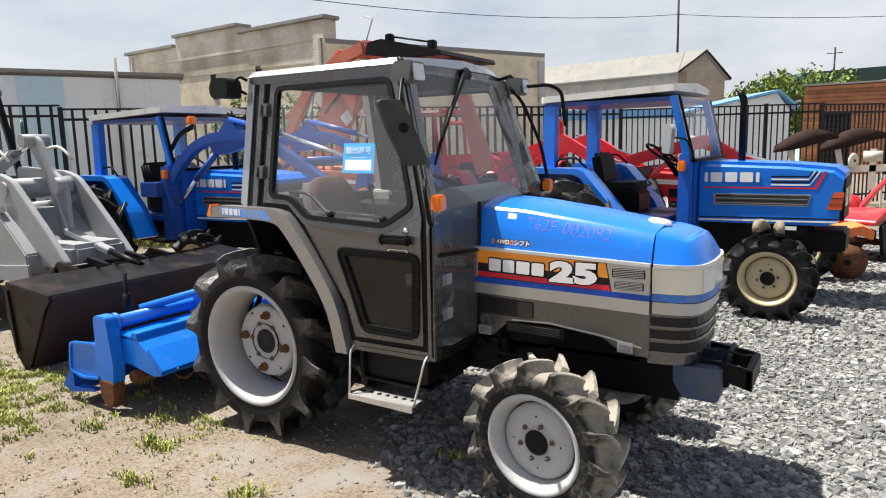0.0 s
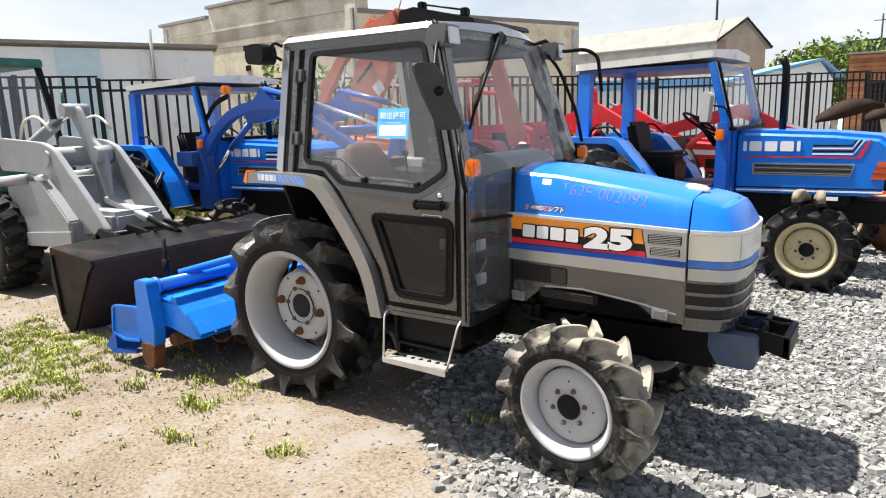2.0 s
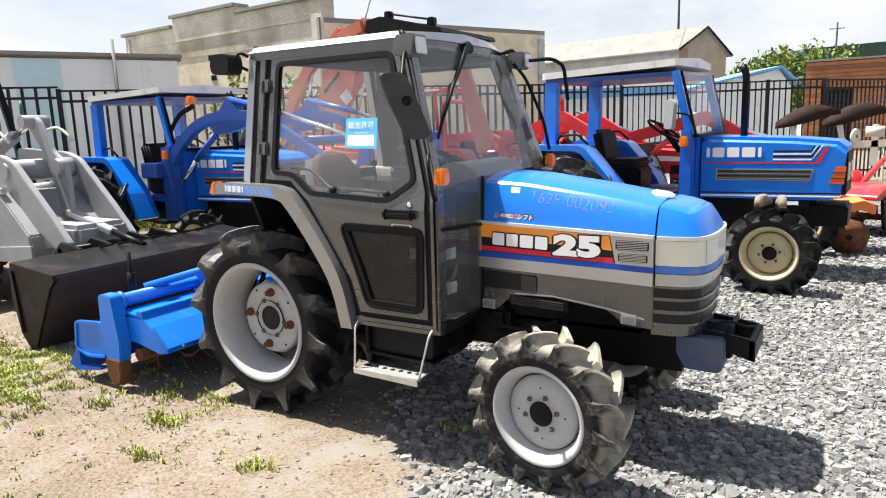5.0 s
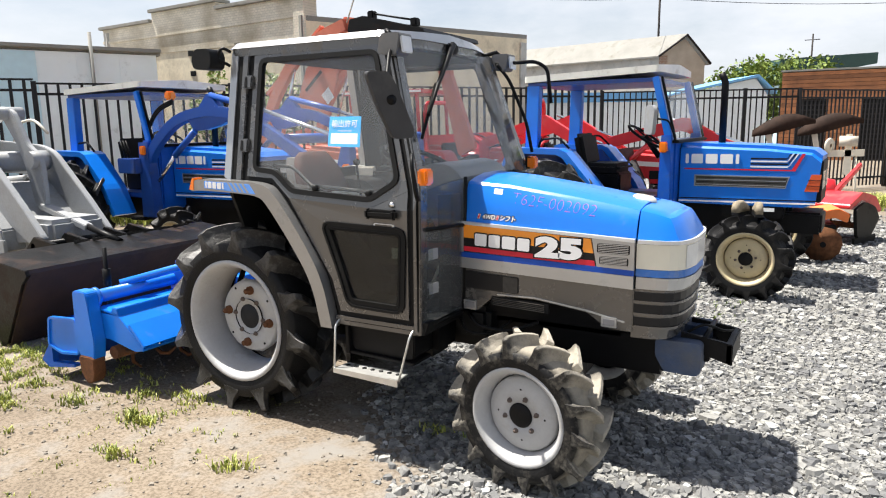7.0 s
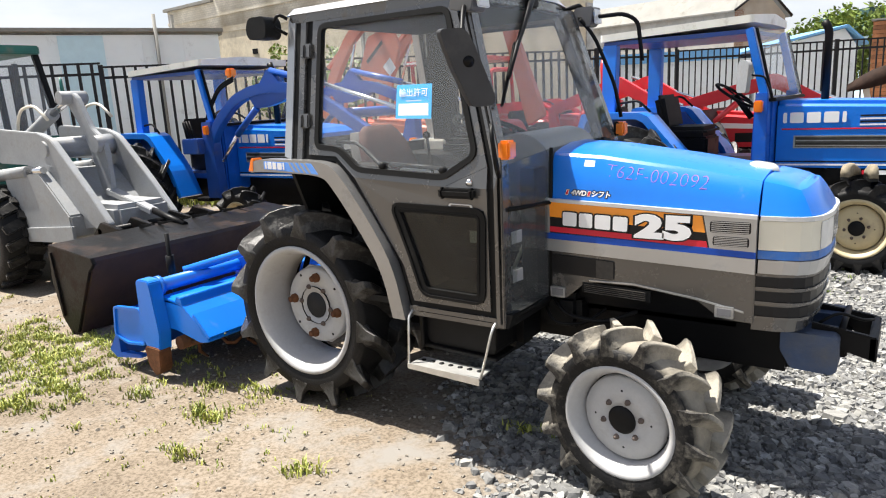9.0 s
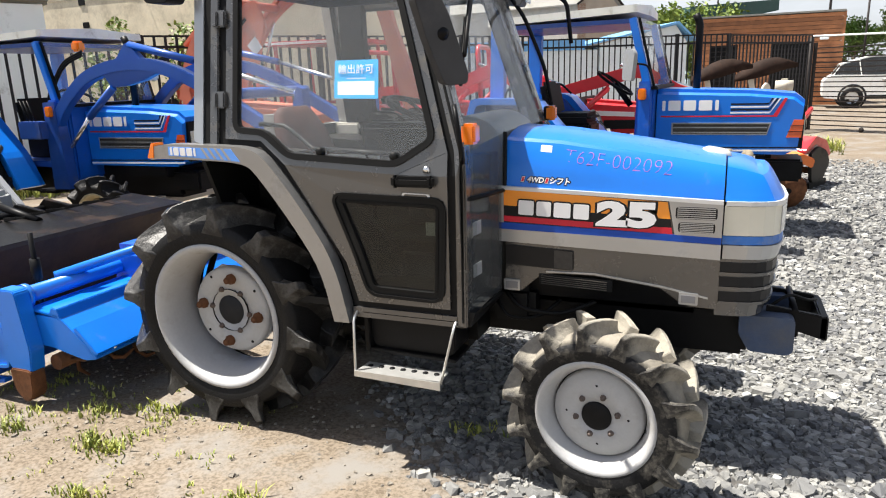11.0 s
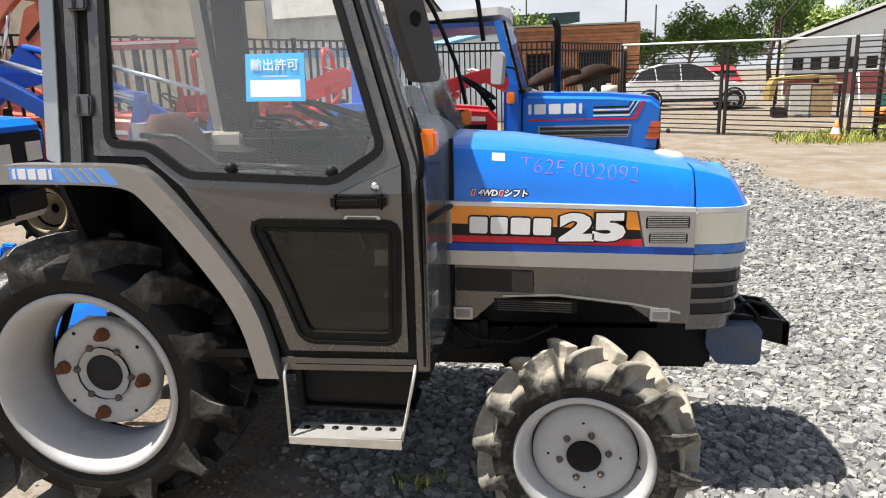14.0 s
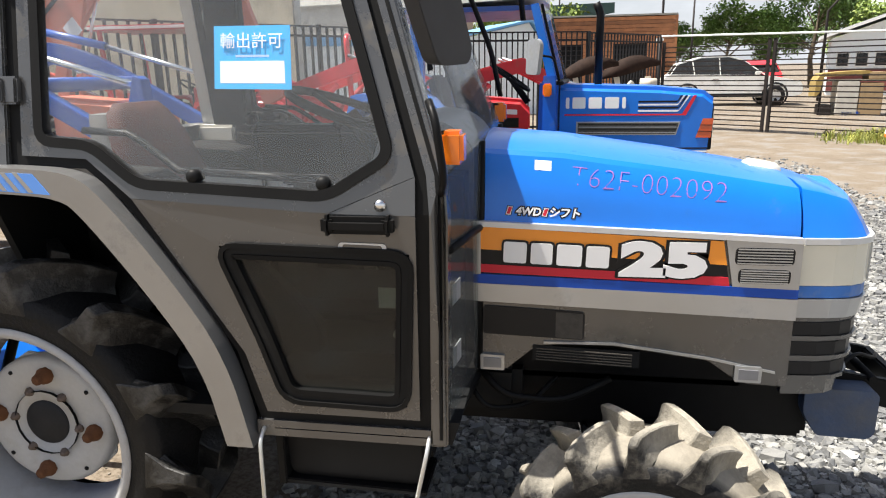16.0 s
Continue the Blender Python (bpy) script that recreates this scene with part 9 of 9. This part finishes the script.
# ---- trees ----
def tree(x, y, h, w, m, seed, label, leaves=4800, size=0.24):
    """Tapered trunk with forking limbs and an uneven crown of many small leaves."""
    rng = random.Random(seed)
    o = thing("tree", x, y, 0, rng.uniform(0, 360), label, "tree", "trees beyond the yard")
    trunk = tube([(0, 0, 0), (0.05 * w, 0, h * 0.25), (0.02, 0.06, h * 0.5), (0, 0, h * 0.8)], [0.05 * h * 0.5, 0.04 * h * 0.5, 0.025 * h * 0.5, 0.01], 8)
    part("trunk", trunk, TWIG, o)
    tips = []
    for i in range(11):
        a, z0 = rng.uniform(0, 6.28), h * rng.uniform(0.25, 0.7)
        r, z1 = w * rng.uniform(0.25, 0.5), z0 + h * rng.uniform(0.08, 0.28)
        tip = Vector((r * math.cos(a), r * math.sin(a), min(z1, h * 0.97)))
        part("limb", tube([(0, 0, z0), tuple(Vector((0, 0, z0)).lerp(tip, 0.5) + Vector((0, 0, 0.08))), tuple(tip)], [0.05, 0.035, 0.012], 6), TWIG, o)
        tips.append(tip)
    tips += [Vector((0, 0, h * 0.92)), Vector((0, 0, h * 0.75))]
    verts, faces = [], []
    per = leaves // len(tips)
    for tip in tips:
        rad = w * rng.uniform(0.16, 0.30)
        for _ in range(per):
            d = Vector((rng.gauss(0, 1), rng.gauss(0, 1), rng.gauss(0, 0.8)))
            p = tip + d.normalized() * rad * rng.random() ** 0.4
            u = Vector((rng.gauss(0, 1), rng.gauss(0, 1), rng.gauss(0, 1))).normalized()
            v_ = u.orthogonal().normalized()
            s = size * rng.uniform(0.5, 1.2)
            k = len(verts)
            verts += [tuple(p - u * s * 0.5), tuple(p + v_ * s * 0.28), tuple(p + u * s * 0.5), tuple(p - v_ * s * 0.28)]
            faces.append((k, k + 1, k + 2, k + 3))
    me = bpy.data.meshes.new("crown")
    me.from_pydata(verts, [], faces)
    me.materials.append(m)
    c = new("crown", me)
    c.parent = o


rt_rng = random.Random(5)
for i, (tx, ty, th, tw, tm) in enumerate(((11.5, 44, 5.2, 3.6, LEAF), (14.4, 46, 5.0, 3.4, LEAF), (16.4, 44, 6.8, 4.2, LEAF), (19.0, 47, 6.4, 4.5, LEAF), (22.5, 48, 8.4, 5.0, LEAF), (17.8, 41, 4.6, 3.2, LEAF_LT), (25.5, 50, 9.0, 5.5, LEAF), (9.3, 48, 4.0, 3.0, LEAF))):
    tree(tx, ty, th, tw, tm, 10 + i, "leafy green tree beyond the gate")
for i, (tx, ty, th) in enumerate(((-0.6, 33, 4.3), (0.6, 33.5, 4.4), (2.0, 34, 4.1), (-1.6, 34, 4.0))):
    tree(tx, ty, th, 3.0, LEAF_LT, 40 + i, "light green tree behind the roofs", 2000)
tree(-9.3, 8.6, 2.9, 1.3, LEAF_LT, 61, "slender young tree against the brick wall", 900, 0.12)
tree(-8.3, 9.2, 2.75, 1.3, LEAF_LT, 62, "slender young tree against the brick wall", 900, 0.12)


# ---- weeds and grass ----
def grass_share(x, y):
    """Denser by the tiller and bucket, in loose patches towards the dirt."""
    n_ = noise.noise((x * 1.6, y * 1.6, 9.0)) + 0.5 * noise.noise((x * 5.0, y * 5.0, 2.0))
    d = math.hypot((x + 2.2) / 1.5, (y + 0.28) / 0.42)
    return max(0.0, min(1.0, 1.25 - d + n_ * 0.9))


def blades(name, spots, m, label, tall):
    rng = random.Random(77)
    vs, fs = [], []
    for x, y, hgt in spots:
        for _ in range(5):
            a, ln = rng.uniform(0, 6.28), hgt * rng.uniform(0.5, 1.2)
            bx, by = x + rng.gauss(0, 0.015), y + rng.gauss(0, 0.015)
            w_ = 0.0022 + 0.002 * rng.random() + ln * 0.016
            lean = ln * rng.uniform(0.2, 0.9)
            dx, dy = math.cos(a), math.sin(a)
            z0 = ground_height(bx, by)
            k = len(vs)
            vs += [(bx - dy * w_, by + dx * w_, z0), (bx + dy * w_, by - dx * w_, z0), (bx + dx * lean * 0.4 + dy * w_ * 0.8, by + dy * lean * 0.4 - dx * w_ * 0.8, z0 + ln * 0.6), (bx + dx * lean * 0.4 - dy * w_ * 0.8, by + dy * lean * 0.4 + dx * w_ * 0.8, z0 + ln * 0.6), (bx + dx * lean, by + dy * lean, z0 + ln * 0.85)]
            fs += [(k, k + 1, k + 2, k + 3), (k + 3, k + 2, k + 4)]
    me = bpy.data.meshes.new(name)
    me.from_pydata(vs, [], fs)
    me.materials.append(m)
    return tagged(new(name, me), label, "grass", kind="stuff")


gr = random.Random(21)
spots = []
for _ in range(60000):
    x, y = gr.uniform(-4.5, -0.3), gr.uniform(-1.3, 0.75)
    if gr.random() < max(0.0, grass_share(x, y) - 0.12) * 0.70 * max(0.0, 0.35 + 1.5 * noise.noise((x * 9, y * 9, 4.0))):
        spots.append((x, y, gr.uniform(0.014, 0.05)))
for cx, cy in ((-0.47, -0.30), (-0.75, -0.05), (-1.05, -0.33), (-0.2, -0.62), (0.35, -0.45), (-1.5, -0.75), (-0.42, 0.03), (1.05, 0.35)):
    for _ in range(22):
        spots.append((gr.gauss(cx, 0.06), gr.gauss(cy, 0.03), gr.uniform(0.02, 0.06)))
for _ in range(900):
    x, y = gr.uniform(-3.5, 0.2), gr.uniform(-1.2, 0.3)
    if gr.random() < 0.25 + grass_share(x, y):
        spots.append((x, y, gr.uniform(0.01, 0.03)))
blades("yard_grass", spots, GRASS, "patchy yellow-green grass and weeds in the dirt", 0.08)
spots = []
for _ in range(2500):
    t = gr.random()
    x, y = 7.3 + 4.2 * t + gr.gauss(0, 0.5), 12.9 + 2.0 * t + gr.gauss(0, 0.4)
    spots.append((x, y, gr.uniform(0.06, 0.26)))
for _ in range(700):
    spots.append((gr.gauss(3.3, 0.3), gr.gauss(12.2, 0.4), gr.uniform(0.05, 0.25)))
for _ in range(1500):
    t = gr.random()
    spots.append((-8.0 + 6.2 * t + gr.gauss(0, 0.25), 4.4 + 8.0 * t + gr.gauss(0, 0.25), gr.uniform(0.1, 0.5)))
for _ in range(500):
    spots.append((gr.uniform(0.2, 2.4), gr.gauss(6.4, 0.2), gr.uniform(0.1, 0.45)))
blades("fence_weeds", spots, GRASS, "tall green weeds along the fence and gate", 0.4)
spots = [(gr.uniform(1.7, 2.2), gr.uniform(3.0, 4.0), gr.uniform(0.02, 0.05)) for _ in range(40)]
blades("gravel_weeds", spots, LEAF_LT, "small weeds sprouting through the gravel", 0.04)
